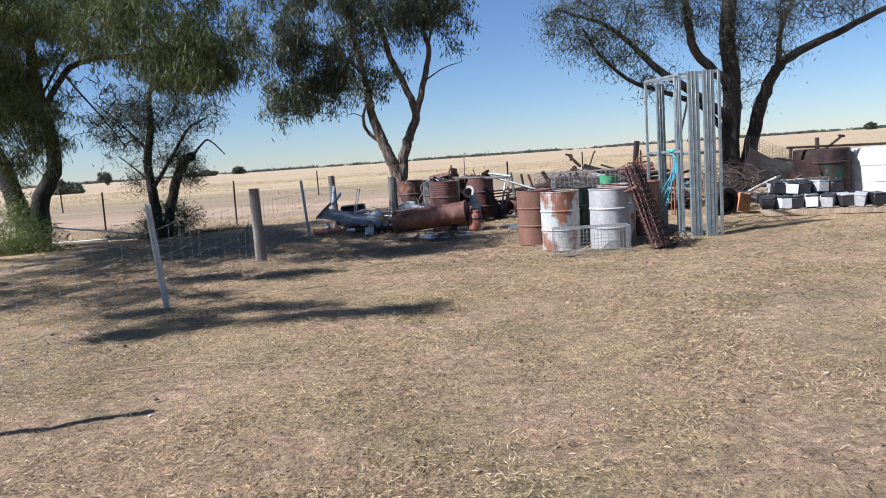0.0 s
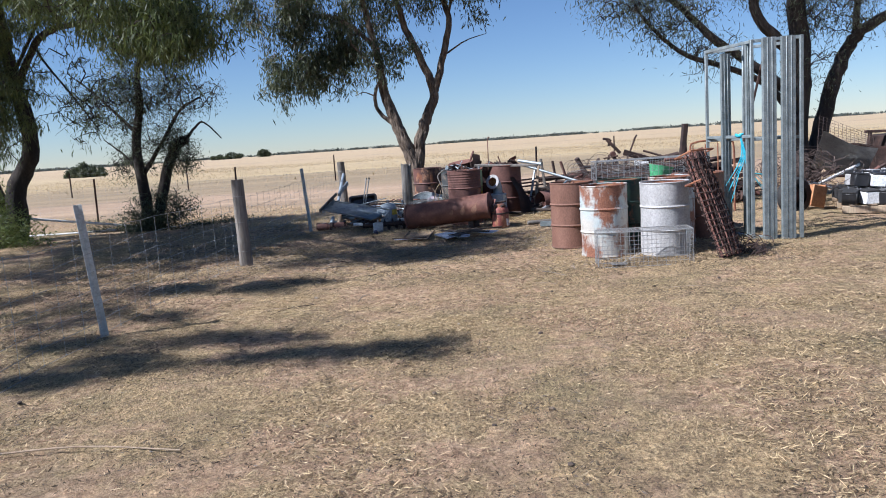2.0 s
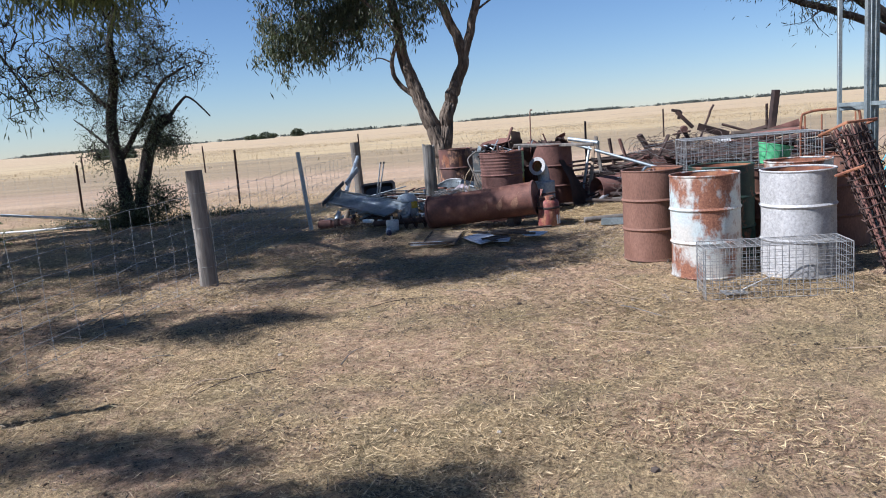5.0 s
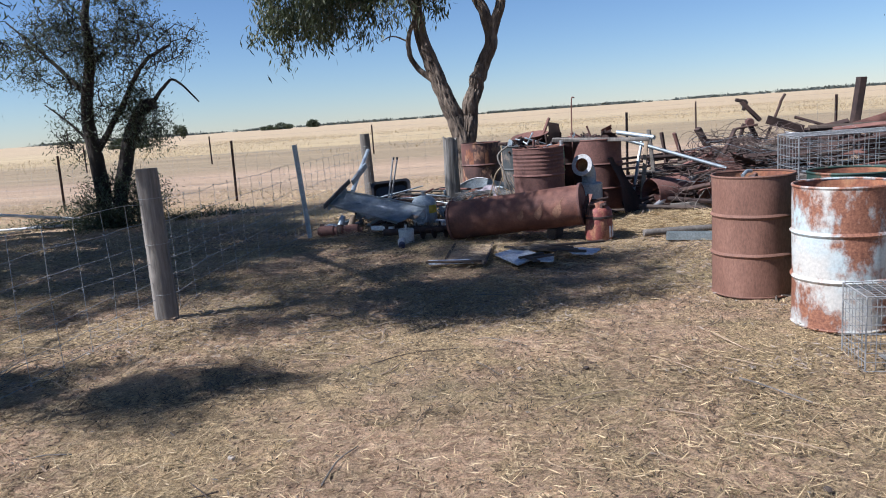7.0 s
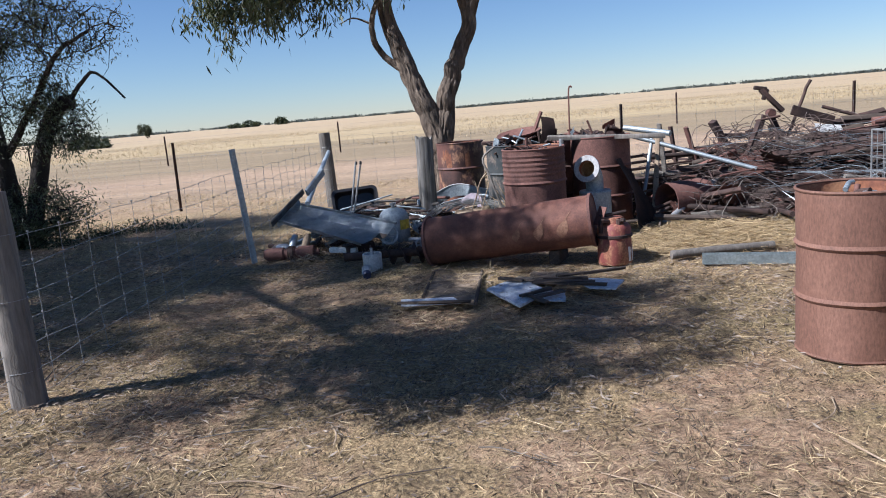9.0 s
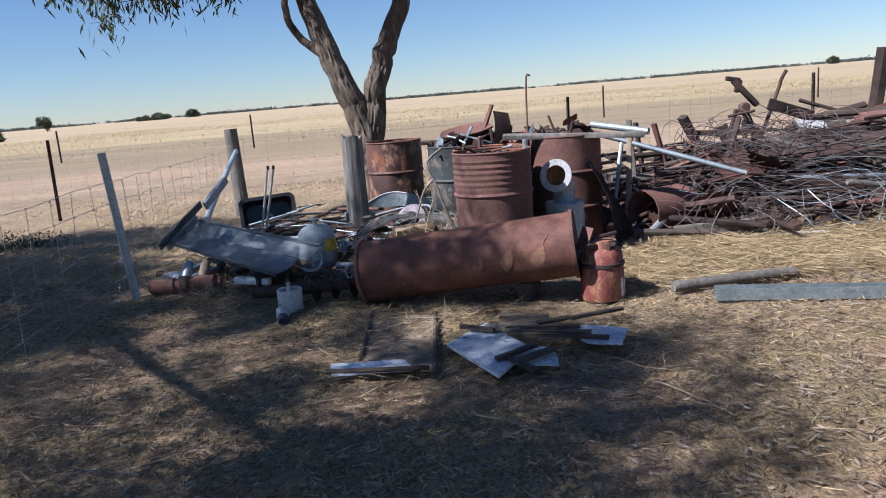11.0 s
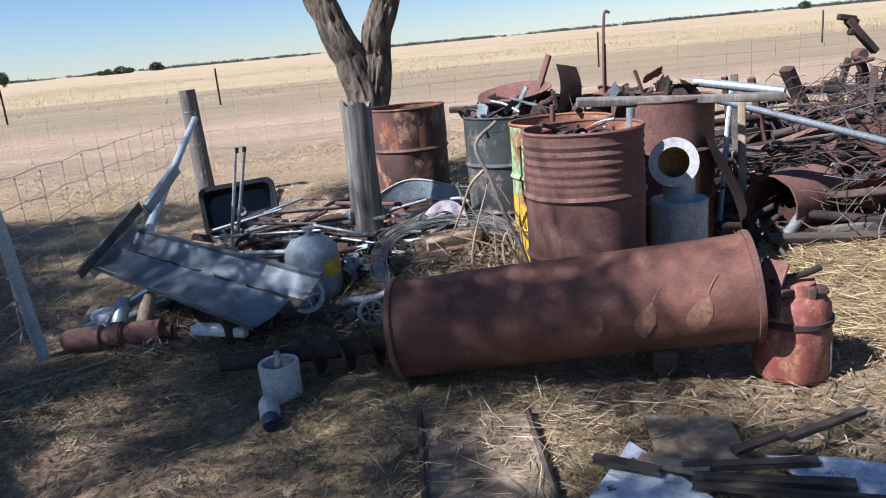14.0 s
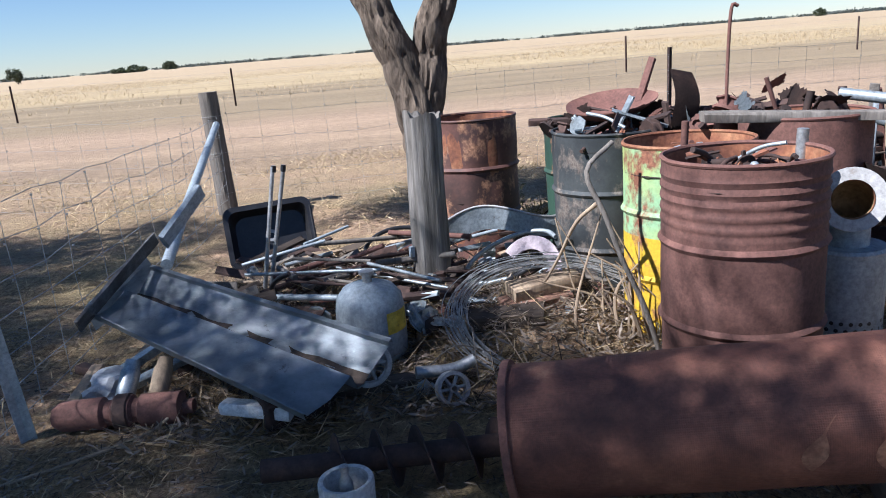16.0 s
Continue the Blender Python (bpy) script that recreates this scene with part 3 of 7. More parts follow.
tree("spreading_tree", "large spreading tree with fine drooping green foliage and added unseen shade boughs", [
    (((-9.4, 17.5, 0.0), (-9.74, 17.5, 1.0), (-10.04, 17.5, 2.1), (-10.5, 17.3, 3.5), (-10.3, 16.8, 5.0)), 0.26, 0.12),
    (((-9.2, 17.2, 0.0), (-9.02, 17.2, 1.25), (-8.62, 17.2, 2.0), (-8.75, 17.1, 3.4), (-8.5, 16.5, 4.6)), 0.22, 0.1),
    (((-8.72, 17.1, 3.1), (-7.33, 15.5, 3.74), (-6.12, 14.0, 3.72), (-4.83, 12.5, 3.5), (-3.86, 11.5, 3.4)), 0.075, 0.02),
    (((-8.7, 17.0, 3.3), (-9.0, 13.5, 5.2), (-8.6, 10.5, 5.7), (-8.0, 8.0, 5.4), (-6.2, 6.2, 5.1)), 0.03, 0.01),
    (((-8.7, 17.0, 3.4), (-6.6, 15.5, 5.1), (-4.9, 13.5, 5.6)), 0.035, 0.012),
    # limbs carrying the added upper crown, out of view
    (((-10.4, 17.0, 4.6), (-10.3, 15.0, 6.6), (-9.8, 13.0, 7.4), (-10.6, 11.4, 8.6)), 0.09, 0.02),
    (((-10.3, 15.2, 6.5), (-8.8, 13.8, 7.0), (-7.0, 12.6, 6.9)), 0.05, 0.015),
    (((-10.3, 15.0, 6.6), (-11.8, 13.4, 7.6), (-12.2, 11.4, 7.8)), 0.05, 0.015),
    (((-7.4, 15.6, 3.7), (-6.9, 15.0, 3.3), (-6.2, 14.5, 2.6), (-5.8, 14.3, 2.1)), 0.025, 0.008)],
    (((-3.6, 11.3, 3.2), (0.65, 0.5, 0.38), 60, 1.0), ((-4.3, 12.0, 3.9), (1.2, 1.2, 0.5), 50, 1.0), ((-6.4, 14.0, 4.5), (1.6, 1.6, 0.6), 84, 1.0), ((-8.6, 15.3, 3.6), (1.2, 1.1, 0.9), 80, 1.0),
     ((-7.5, 14.2, 2.7), (0.6, 0.6, 0.5), 34, 0.8), ((-6.0, 14.4, 2.7), (0.5, 0.5, 0.6), 30, 0.12), ((-9.3, 16.4, 2.6), (0.8, 0.7, 0.8), 40, 0.8),
     # mostly unseen leaf clumps, added to cast dappled shade on the yard
     ((-6.9, 6.55, 5.0), (1.3, 0.2, 0.2), 24, 1.0), ((-6.1, 5.95, 5.0), (1.3, 0.18, 0.2), 22, 1.0), ((-7.0, 5.6, 5.0), (0.9, 0.15, 0.2), 12, 1.0), ((-5.6, 6.45, 4.9), (0.5, 0.12, 0.15), 7, 1.0), ((-4.6, 5.95, 4.9), (0.45, 0.25, 0.2), 9, 1.0), ((-8.4, 7.6, 5.0), (1.4, 0.6, 0.3), 34, 1.0), ((-6.9, 8.95, 5.0), (1.3, 0.4, 0.25), 42, 1.0), ((-5.4, 12.3, 5.2), (2.2, 1.2, 0.4), 8, 1.0), ((-7.7, 11.8, 5.3), (0.8, 0.5, 0.3), 9, 1.0), ((-8.2, 13.4, 5.4), (1.3, 1.0, 0.35), 55, 1.0), ((-5.6, 14.2, 5.2), (1.1, 0.9, 0.3), 22, 1.0), ((-9.8, 15.5, 5.3), (1.8, 1.3, 0.5), 70, 1.0), ((-5.1, 13.3, 5.2), (0.9, 0.6, 0.3), 20, 1.0), ((-3.8, 11.9, 5.2), (0.9, 0.8, 0.3), 12, 1.0), ((-8.3, 16.2, 5.0), (1.6, 1.0, 0.4), 60, 1.0), ((-11.0, 14.0, 5.3), (2.0, 1.5, 0.5), 80, 1.0), ((-9.8, 9.0, 5.5), (1.8, 1.6, 0.7), 60, 0.9), ((-9.5, 13.0, 5.6), (2.0, 2.0, 0.8), 110, 1.0), ((-11.5, 12.0, 5.4), (2.2, 2.4, 0.8), 100, 1.0), ((-7.0, 12.2, 5.6), (1.6, 1.2, 0.5), 8, 1.0), ((-6.3, 10.4, 5.0), (0.9, 0.3, 0.2), 9, 1.0), ((-4.9, 10.6, 5.0), (0.8, 0.3, 0.2), 8, 1.0), ((-3.9, 10.9, 5.0), (0.6, 0.25, 0.2), 5, 1.0),
     # unseen upper crown, added to block sky light and deepen the shade
     ((-4.45, 12.05, 5.3), (0.85, 0.6, 0.3), 30, 1.0), ((-11.6, 10.6, 7.5), (1.9, 1.9, 1.1), 100, 1.0), ((-12.4, 14.0, 7.8), (2.0, 2.0, 1.1), 100, 1.0), ((-10.6, 13.2, 7.2), (1.6, 1.5, 0.8), 70, 1.0),
     ((-7.8, 12.9, 7.0), (1.7, 1.2, 0.6), 16, 1.0), ((-9.6, 15.2, 7.4), (2.2, 1.8, 0.9), 66, 1.0), ((-9.6, 10.9, 6.8), (1.4, 0.7, 0.5), 22, 1.0), ((-11.4, 11.6, 9.0), (2.0, 2.0, 0.8), 50, 1.0), ((-6.4, 12.9, 6.6), (1.2, 1.2, 0.5), 5, 1.0)),
    LEAF_FINE, BARK_DARK, 0.13, 0.016, 84, 0.105, 0.7, 13, clumps=2.2, bunch=0.2)

tree("shade_tree", "tall dark-trunked tree with feathery foliage behind the scrap", [
    (((6.3, 16.2, 0.0), (6.25, 16.2, 1.2), (6.32, 16.2, 2.6), (6.25, 16.2, 3.7), (6.4, 16.2, 5.0)), 0.21, 0.14),
    (((6.5, 16.3, 0.0), (6.68, 16.4, 0.95), (7.0, 16.4, 2.1), (7.31, 16.4, 2.8), (7.67, 16.4, 3.13), (8.64, 16.4, 3.54), (9.7, 16.4, 4.0)), 0.17, 0.06),
    (((6.25, 16.1, 2.6), (5.5, 16.0, 3.35), (5.3, 16.0, 4.4), (5.0, 16.0, 5.4)), 0.11, 0.05),
    (((6.2, 16.1, 1.5), (5.55, 15.8, 2.16), (4.75, 15.6, 2.5), (3.96, 15.6, 2.83), (3.41, 15.6, 3.38), (3.09, 15.6, 3.9)), 0.07, 0.02),
    (((6.2, 16.1, 1.9), (5.34, 15.8, 2.5), (4.6, 15.8, 3.04), (4.15, 15.8, 3.52), (3.48, 15.8, 4.02), (2.6, 15.8, 4.35)), 0.1, 0.025),
    (((7.4, 16.4, 2.9), (7.5, 16.4, 3.8), (8.0, 16.3, 4.8)), 0.07, 0.03)],
    (((3.0, 15.7, 4.0), (0.75, 0.7, 0.6), 56, 0.8), ((3.9, 15.7, 3.5), (0.7, 0.6, 0.5), 44, 0.7), ((4.4, 15.8, 4.5), (1.1, 0.9, 0.6), 60, 0.7), ((5.6, 16.0, 4.3), (0.9, 0.9, 0.6), 50, 0.8), ((4.6, 15.7, 2.8), (0.6, 0.5, 0.35), 20, 0.3),
     ((6.9, 16.2, 3.7), (0.9, 0.8, 0.8), 66, 0.8), ((8.4, 16.3, 4.4), (1.2, 0.9, 0.6), 60, 0.8), ((6.5, 16.1, 2.4), (0.5, 0.5, 0.5), 16, 0.3), ((5.5, 16.0, 5.6), (2.2, 1.6, 0.7), 80, 1.0), ((8.0, 16.2, 5.6), (1.8, 1.5, 0.7), 60, 1.0)),
    LEAF_PALE, BARK_DARK, 0.1, 0.013, 56, 0.2, 0.6, 14, 0.016, clumps=1.6)


# ---- fences ----
def rough_post(name, x, y, h, r, lean, label, material, seed, jag=0.0, sides=11):
    rnd = rng_of(seed)
    top = thing(name, pose(x, y, hz(x, y) - 0.05, lean[0], lean[1], rnd.uniform(0, 360)), label, "post", "fence posts")
    bm = bmesh.new()
    rows = 12
    lob = [rnd.uniform(-0.05, 0.05) for _ in range(sides)]
    loops = []
    for i in range(rows + 1):
        f = i / rows
        loops.append([bm.verts.new((r * (1 + lob[k] + rnd.uniform(-0.03, 0.03)) * (1.06 - 0.12 * f) * math.cos(2 * math.pi * k / sides), r * (1 + lob[k] + rnd.uniform(-0.03, 0.03)) * (1.06 - 0.12 * f) * math.sin(2 * math.pi * k / sides), f * (h + 0.05) + (rnd.uniform(-jag, jag) if i == rows else 0))) for k in range(sides)])
    for a, b in zip(loops, loops[1:]):
        for k in range(sides):
            bm.faces.new((a[k], a[(k + 1) % sides], b[(k + 1) % sides], b[k]))
    c = bm.verts.new((0, 0, h + 0.05 - jag * 0.6))
    for k in range(sides):
        bm.faces.new((loops[-1][k], loops[-1][(k + 1) % sides], c))
    part("shaft", bm, material, top)
    for zz in (0.25, h * 0.55, h * 0.85):
        bm = bmesh.new()
        tube(bm, [(r * 1.04 * math.cos(a / 12 * 2 * math.pi), r * 1.04 * math.sin(a / 12 * 2 * math.pi), zz) for a in range(13)], 0.0016, None, 4)
        part("wire_tie", bm, WIRE, top, "thin wire tie")
    return top


rough_post("fence_post", -2.96, 12.1, 1.17, 0.086, (-1.0, 0.0), "weathered grey round timber fence post", WOOD_GREY, 1)
rough_post("fence_post", -2.84, 20.2, 1.16, 0.095, (0, -1.5), "weathered timber corner post with a pipe leaning on it", WOOD_GREY, 2)


def split_post(x, y, h):
    """A riven grey post: flat-sided, deeply furrowed along the grain, its top broken off in splinters."""
    rnd = rng_of(3)
    top = thing("old_post", pose(x, y, hz(x, y) - 0.05, 0, 1.0, 12), "split grey timber post with a jagged top among the scrap", "post", "fence posts")
    bm = bmesh.new()
    n, rows, loops = 44, 26, []
    deep = [rnd.choice((0.0, 0.0, 0.001, 0.003, 0.006)) * rnd.uniform(0.5, 1.2) for _ in range(n)]
    tip = [0.05 * noise.noise((k * 0.33, 1.9, 0.7)) + rnd.uniform(-0.008, 0.008) for k in range(n)]

    def sx_of(k):
        return math.sin(2 * math.pi * k / n) + 2 * math.cos(4 * math.pi * k / n)
    for i in range(rows + 1):
        f = i / rows
        ring = []
        for k in range(n):
            a = 2 * math.pi * k / n
            rx, ry = 0.096 * (1.05 - 0.06 * f), 0.08 * (1.05 - 0.05 * f)
            q = 1 - (deep[k] * (0.5 + noise.noise((k * 0.7, f * 2.5, 5.0))) + 0.007 * noise.noise((sx_of(k) * 3, f * 3, 2.2))) / 0.1
            sx = math.copysign(abs(math.cos(a)) ** 0.75, math.cos(a))
            sy = math.copysign(abs(math.sin(a)) ** 0.75, math.sin(a))
            bulge = 0.012 * noise.noise((f * 3.1, 7.7, 0.3))
            ring.append(bm.verts.new((rx * sx * q + bulge, ry * sy * q, f * (h + 0.05) + (tip[k] if i == rows else 0))))
        loops.append(ring)
    for p, q in zip(loops, loops[1:]):
        for k in range(n):
            bm.faces.new((p[k], p[(k + 1) % n], q[(k + 1) % n], q[k]))
    core = bm.verts.new((0, 0, h - 0.02))
    for k in range(n):
        bm.faces.new((loops[-1][k], loops[-1][(k + 1) % n], core))
    part("shaft", bm, WOOD_RIVEN, top)
    part("staple", box(bmesh.new(), 0.03, 0.02, 0.06, pose(-0.11, -0.03, 0.42, 0, 0, 12), 0.004), BLUE_GREY, top)


split_post(-1.06, 16.75, 1.08)


def star_picket(x, y, h, label, material, lean=(0, 0), w=0.028):
    top = thing("picket", pose(x, y, hz(x, y) - 0.05, lean[0], lean[1], 35), label, "fence post", "steel pickets")
    bm = bmesh.new()
    for a in (90, 210, 330):
        box(bm, w, 0.004, h, pose(0, 0, h / 2, 0, 0, a) @ pose(w / 2, 0, 0), 0.001)
    part("shaft", bm, material, top)
    bm = bmesh.new()
    for k in range(6):
        box(bm, 0.012, 0.006, 0.012, pose(0, w * 0.9, 0.2 + 0.15 * k, 0, 0, 0), 0.001)
    part("lugs", bm, material, top)["kind"] = "stuff"


PICKET_PAINT = surface("worn white picket paint", ((0.34, 0.35, 0.34), (0.46, 0.47, 0.45), (0.56, 0.57, 0.55)), 60, 6, 0.6, 0.1, 0.1, 0.002)
star_picket(-3.19, 8.45, 1.25, "pale painted steel picket in the fence line", PICKET_PAINT, (0, -4), 0.04)
star_picket(-2.8, 15.75, 1.22, "pale painted steel picket by the scrap", PICKET_PAINT, (0, -4), 0.036)
for px, py, ph in ((-5.8, 21.3, 1.25), (-9.6, 21.5, 1.2), (1.9, 21.1, 1.25), (5.6, 21.0, 1.3)):
    star_picket(px, py, ph, "dark rusted steel picket in the back fence", RUST_DARK, (0, 1))
for px, py in ((-6.5, 40.5), (-14.5, 41.5), (-20.5, 41), (7.8, 41), (18, 43), (27, 45)):
    star_picket(px, py, 1.35, "thin steel picket far out beside the track", RUST_DARK, (0, 0), 0.04)


def wire_fence(name, path, heights, gap, label, gauge=0.0017, seed=0):
    """Netting along path (x, y): line wires at the heights and uprights every gap."""
    rnd = rng_of(seed)
    top = thing(name, (path[0][0], path[0][1], 0), label, "fence")
    o = Vector((path[0][0], path[0][1], 0))
    pts = []
    for (ax, ay), (bx, by) in zip(path, path[1:]):
        n = max(2, int(math.hypot(bx - ax, by - ay) / gap))
        pts += [(ax + (bx - ax) * k / n, ay + (by - ay) * k / n) for k in range(n)]
    pts.append(path[-1])
    for h in heights:
        line = [Vector((x + rnd.uniform(-0.008, 0.008), y, hz(x, y) + h + rnd.uniform(-0.012, 0.012) - 0.02 * math.sin(k * 0.31))) - o for k, (x, y) in enumerate(pts)]
        part("line_wire", tube(bmesh.new(), line, gauge, None, 4), WIRE, top)
    low, high = heights[0], heights[-1]
    if gap < 1:
        for x, y in pts:
            dx, dy = rnd.uniform(-0.02, 0.02), rnd.uniform(-0.03, 0.03)
            bm = tube(bmesh.new(), [Vector((x, y, hz(x, y) + low)) - o, Vector((x + dx, y + dy, hz(x, y) + (low + high) / 2)) - o, Vector((x, y, hz(x, y) + high)) - o], gauge * 0.8, None, 4)
            for h in heights[::1]:
                box(bm, 0.009, 0.009, 0.009, Matrix.Translation(Vector((x, y, hz(x, y) + h)) - o))
            part("upright_wire", bm, WIRE, top)
    return top


wire_fence("netting_fence", ((-3.3, 5.4), (-3.2, 8.45), (-3.0, 12.1), (-2.88, 15.75), (-2.8, 20.1)), (0.03, 0.17, 0.31, 0.45, 0.6, 0.76, 0.92), 0.3, "sagging galvanised netting fence along the yard", 0.0023, 4)
wire_fence("netting_fence", ((-2.9, 20.3), (-5.8, 21.3), (-9.6, 21.5), (-13, 21.6)), (0.05, 0.2, 0.35, 0.5, 0.7, 0.95), 0.3, "thin netting fence behind the trees", 0.0016, 5)
wire_fence("netting_fence", ((-2.75, 20.3), (1.9, 21.1), (5.6, 21.0), (11, 21.2)), (0.05, 0.2, 0.35, 0.5, 0.7, 0.95, 1.1), 0.3, "thin netting fence behind the scrap heap", 0.0016, 6)
wire_fence("strand_fence", ((-19.6, 40.5), (-6.5, 40.5), (8.3, 43), (27, 45)), (0.5, 0.9, 1.2), 2.0, "plain strand fence beside the far track", 0.003, 7)

rail = thing("pipe_rail", (-7.6, 17.4, 0), "white painted pipe slanting down to the ground by a tree", "pipe")
part("pipe", tube(bmesh.new(), [(0.2, 1.6, hz(-7.4, 19) + 0.03), (-2.0, -0.6, 0.72), (-3.4, -2.0, 1.05)], 0.026, None, 10), WHITE_PAINT, rail)
part("prop", tube(bmesh.new(), [(-3.4, -2.0, 0.0), (-3.4, -1.98, 1.1)], 0.03, None, 8), WHITE_PAINT, rail)
rail2 = thing("pipe_rail", (-7.4, 18.6, hz(-7.4, 18.6)), "white pipe lying on the ground beyond the fence", "pipe")
part("pipe", tube(bmesh.new(), [(0.1, 0.0, 0.03), (-1.5, -0.3, 0.03), (-3.2, -0.5, 0.06)], 0.022, None, 10), WHITE_PAINT, rail2)


# ---- drums ----
def drum(m, material, label, r=0.29, h=0.88, ribs=False, fill=None, lid=False, seed=0, group="steel drums", dent=0.008, rim=None):
    top = thing("drum", m, label, "drum", group)
    prof = [(r, 0.012), (r, 0.02)]
    hoops = (h * 0.35, h * 0.67)
    zz = 0.04
    while zz < h - 0.02:
        prof.append((r + (0.0038 * math.sin((zz - h * 0.7) * 2 * math.pi / 0.043) if ribs and h * 0.71 < zz < h * 0.95 else 0), zz))
        zz += 0.0108 if ribs and zz > h * 0.69 else 0.045
    prof += [(r, h - 0.012)]
    bm = lathe(bmesh.new(), prof, 40, dent=dent, seed=seed)
    inner = [(r - 0.006, h - 0.012), (r - 0.006, h * 0.5), (r - 0.006, 0.1)]
    if not lid:
        inside = lathe(bmesh.new(), inner, 40, dent=dent, seed=seed)
        lathe(inside, [(r - 0.006, 0.1), (0.001, 0.1)], 40)
        part("inner_wall", inside, RUST_ORANGE, top)
    part("body", bm, material, top)
    for z0 in hoops:
        bm = bmesh.new()
        lathe(bm, [(r - 0.002, z0 - 0.02), (r + 0.006, z0 - 0.011), (r + 0.0125, z0), (r + 0.006, z0 + 0.011), (r - 0.002, z0 + 0.02)], 40, dent=dent, seed=seed)
        part("hoop", bm, material, top)
    for nm, z0 in (("bottom_rim", 0.008), ("top_rim", h - 0.006)):
        bm = bmesh.new()
        lathe(bm, [(r - 0.01, z0), (r - 0.006, z0 + 0.008), (r + 0.003, z0 + 0.008), (r + 0.007, z0), (r + 0.003, z0 - 0.008), (r - 0.006, z0 - 0.008), (r - 0.01, z0)], 40, dent=dent, seed=seed)
        part(nm, bm, rim or material, top)
    if lid:
        bm = lathe(bmesh.new(), [(r - 0.008, h - 0.02), (r * 0.8, h - 0.024), (0.001, h - 0.022)], 40)
        part("lid", bm, material, top)
        bm = lathe(bmesh.new(), [(0.0, 0.018), (0.03, 0.018), (0.034, 0.0)], 14, pose(r * 0.62, 0.05, h - 0.024))
        part("bung", bm, material, top)
    return top


def put(x, y, rz=0, z=None, rx=0, ry=0):
    return pose(x, y, hz(x, y) if z is None else z, rx, ry, rz)


drum(put(1.53, 12.32, 20), RUST_DRUM, "rust-brown steel drum standing open in the yard", seed=1)
drum(put(1.8, 11.43, 70), DRUM_WHITE, "steel drum in peeling white and blue paint with rust", seed=2)
drum(put(2.5, 11.22, 10), GREY_PAINT, "pale grey painted steel drum behind a wire cage", seed=3)
drum(put(2.12, 12.05, 10), DRUM_GREEN, "faded dark green steel drum behind the front drums", seed=4)
drum(put(2.78, 11.95, 40), DRUM_WHITE, "white rust-streaked steel drum behind the grey one", seed=5)
drum(put(3.3, 12.35, 80), RUST_DRUM, "rusty steel drum behind the steel frames", seed=6)
drum(put(-0.68, 17.75, 200, 0.09), DRUM_BURNT, "burnt rusty open steel drum under the gum tree", h=0.95, seed=7, dent=0.02)
drum(put(0.08, 15.52, 0), RUST, "ribbed rust-red steel drum full of scrap iron", r=0.295, h=0.96, ribs=True, seed=8)
drum(put(0.13, 16.17, 0), DRUM_YELLOW, "green and yellow steel drum with flaking paint", h=0.93, seed=9, rim=RUST_ORANGE)
drum(put(-0.07, 16.76, 0), DRUM_BLACK, "worn black steel drum with pale scrapes", h=0.93, seed=10)
drum(put(0.02, 17.38, 0), DRUM_GREEN, "dark green steel drum behind the black one", h=0.93, seed=11)
drum(put(0.86, 16.5, 0), RUST, "large rust-red drum behind the vent pipe", r=0.31, h=0.95, seed=12)
drum(put(0.45, 17.0, 0), RUST_DARK, "dark rusty drum heaped with scrap", h=0.93, seed=13)


# ---- long tank, tub, auger ----
def long_tank():
    a, b = Vector((-0.92, 14.98, hz(-0.9, 15) + 0.215)), Vector((0.49, 14.6, hz(0.5, 14.6) + 0.375))
    axis = (b - a)
    top = thing("tank", Matrix.Translation(a) @ axis.to_track_quat("Z", "Y").to_matrix().to_4x4(), "long rust-red cylindrical tank lying on its side", "tank")
    L, r = axis.length, 0.212
    prof = [(0.001, 0.0), (r * 0.6, 0.0), (r - 0.01, 0.0), (r, 0.01)] + [(r, L * k / 14) for k in range(1, 14)] + [(r, L - 0.01), (r - 0.01, L), (r * 0.6, L), (0.001, L)]
    part("shell", lathe(bmesh.new(), prof, 44, dent=0.006, seed=21), TANK_RUST, top)
    for z in (0.008, L - 0.008):
        part("end_flange", lathe(bmesh.new(), [(r - 0.004, z - 0.012), (r + 0.014, z - 0.012), (r + 0.016, z), (r + 0.014, z + 0.012), (r - 0.004, z + 0.012)], 44), RUST, top)
    face = top.matrix_world.to_3x3().inverted() @ Vector((0.1, -1.0, -0.05))
    mid = math.atan2(face.y, face.x)
    turn = 1 if (top.matrix_world.to_3x3() @ Vector((math.cos(mid + 0.3), math.sin(mid + 0.3), 0))).z > (top.matrix_world.to_3x3() @ Vector((math.cos(mid), math.sin(mid), 0))).z else -1
    # three pale orange flame shapes laid just proud of the shell
    for z0, size in ((0.83, 0.8), (1.02, 1.0), (1.22, 1.15)):
        bm = bmesh.new()
        rows = []
        for i in range(11):
            f = i / 10
            w = 0.05 * size * (math.sin(math.pi * min(1, f * 1.35)) * (1 - f) ** 0.35 if f < 0.74 else 0.42 * (1 - f))
            w = max(w, 0.002)
            zc, up = z0 + 0.085 * f * f * size, mid + turn * (-0.32 + 0.95 * f) * size
            rows.append([bm.verts.new(((r + 0.003) * math.cos(up), (r + 0.003) * math.sin(up), zc + s * w)) for s in (-1, 0, 1)])
        for p, q in zip(rows, rows[1:]):
            for k in range(2):
                bm.faces.new((p[k], p[k + 1], q[k + 1], q[k]))
        part("pale_mark", bm, PALE_RUST, top, "pale orange flame-shaped mark")
    blk = thing("timber_block", put(0.2, 14.78, 70), "short dark timber propping up the tank", "timber")
    part("block", box(bmesh.new(), 0.3, 0.1, 0.12, pose(0, 0, 0.06), 0.01), WOOD_DARK, blk)


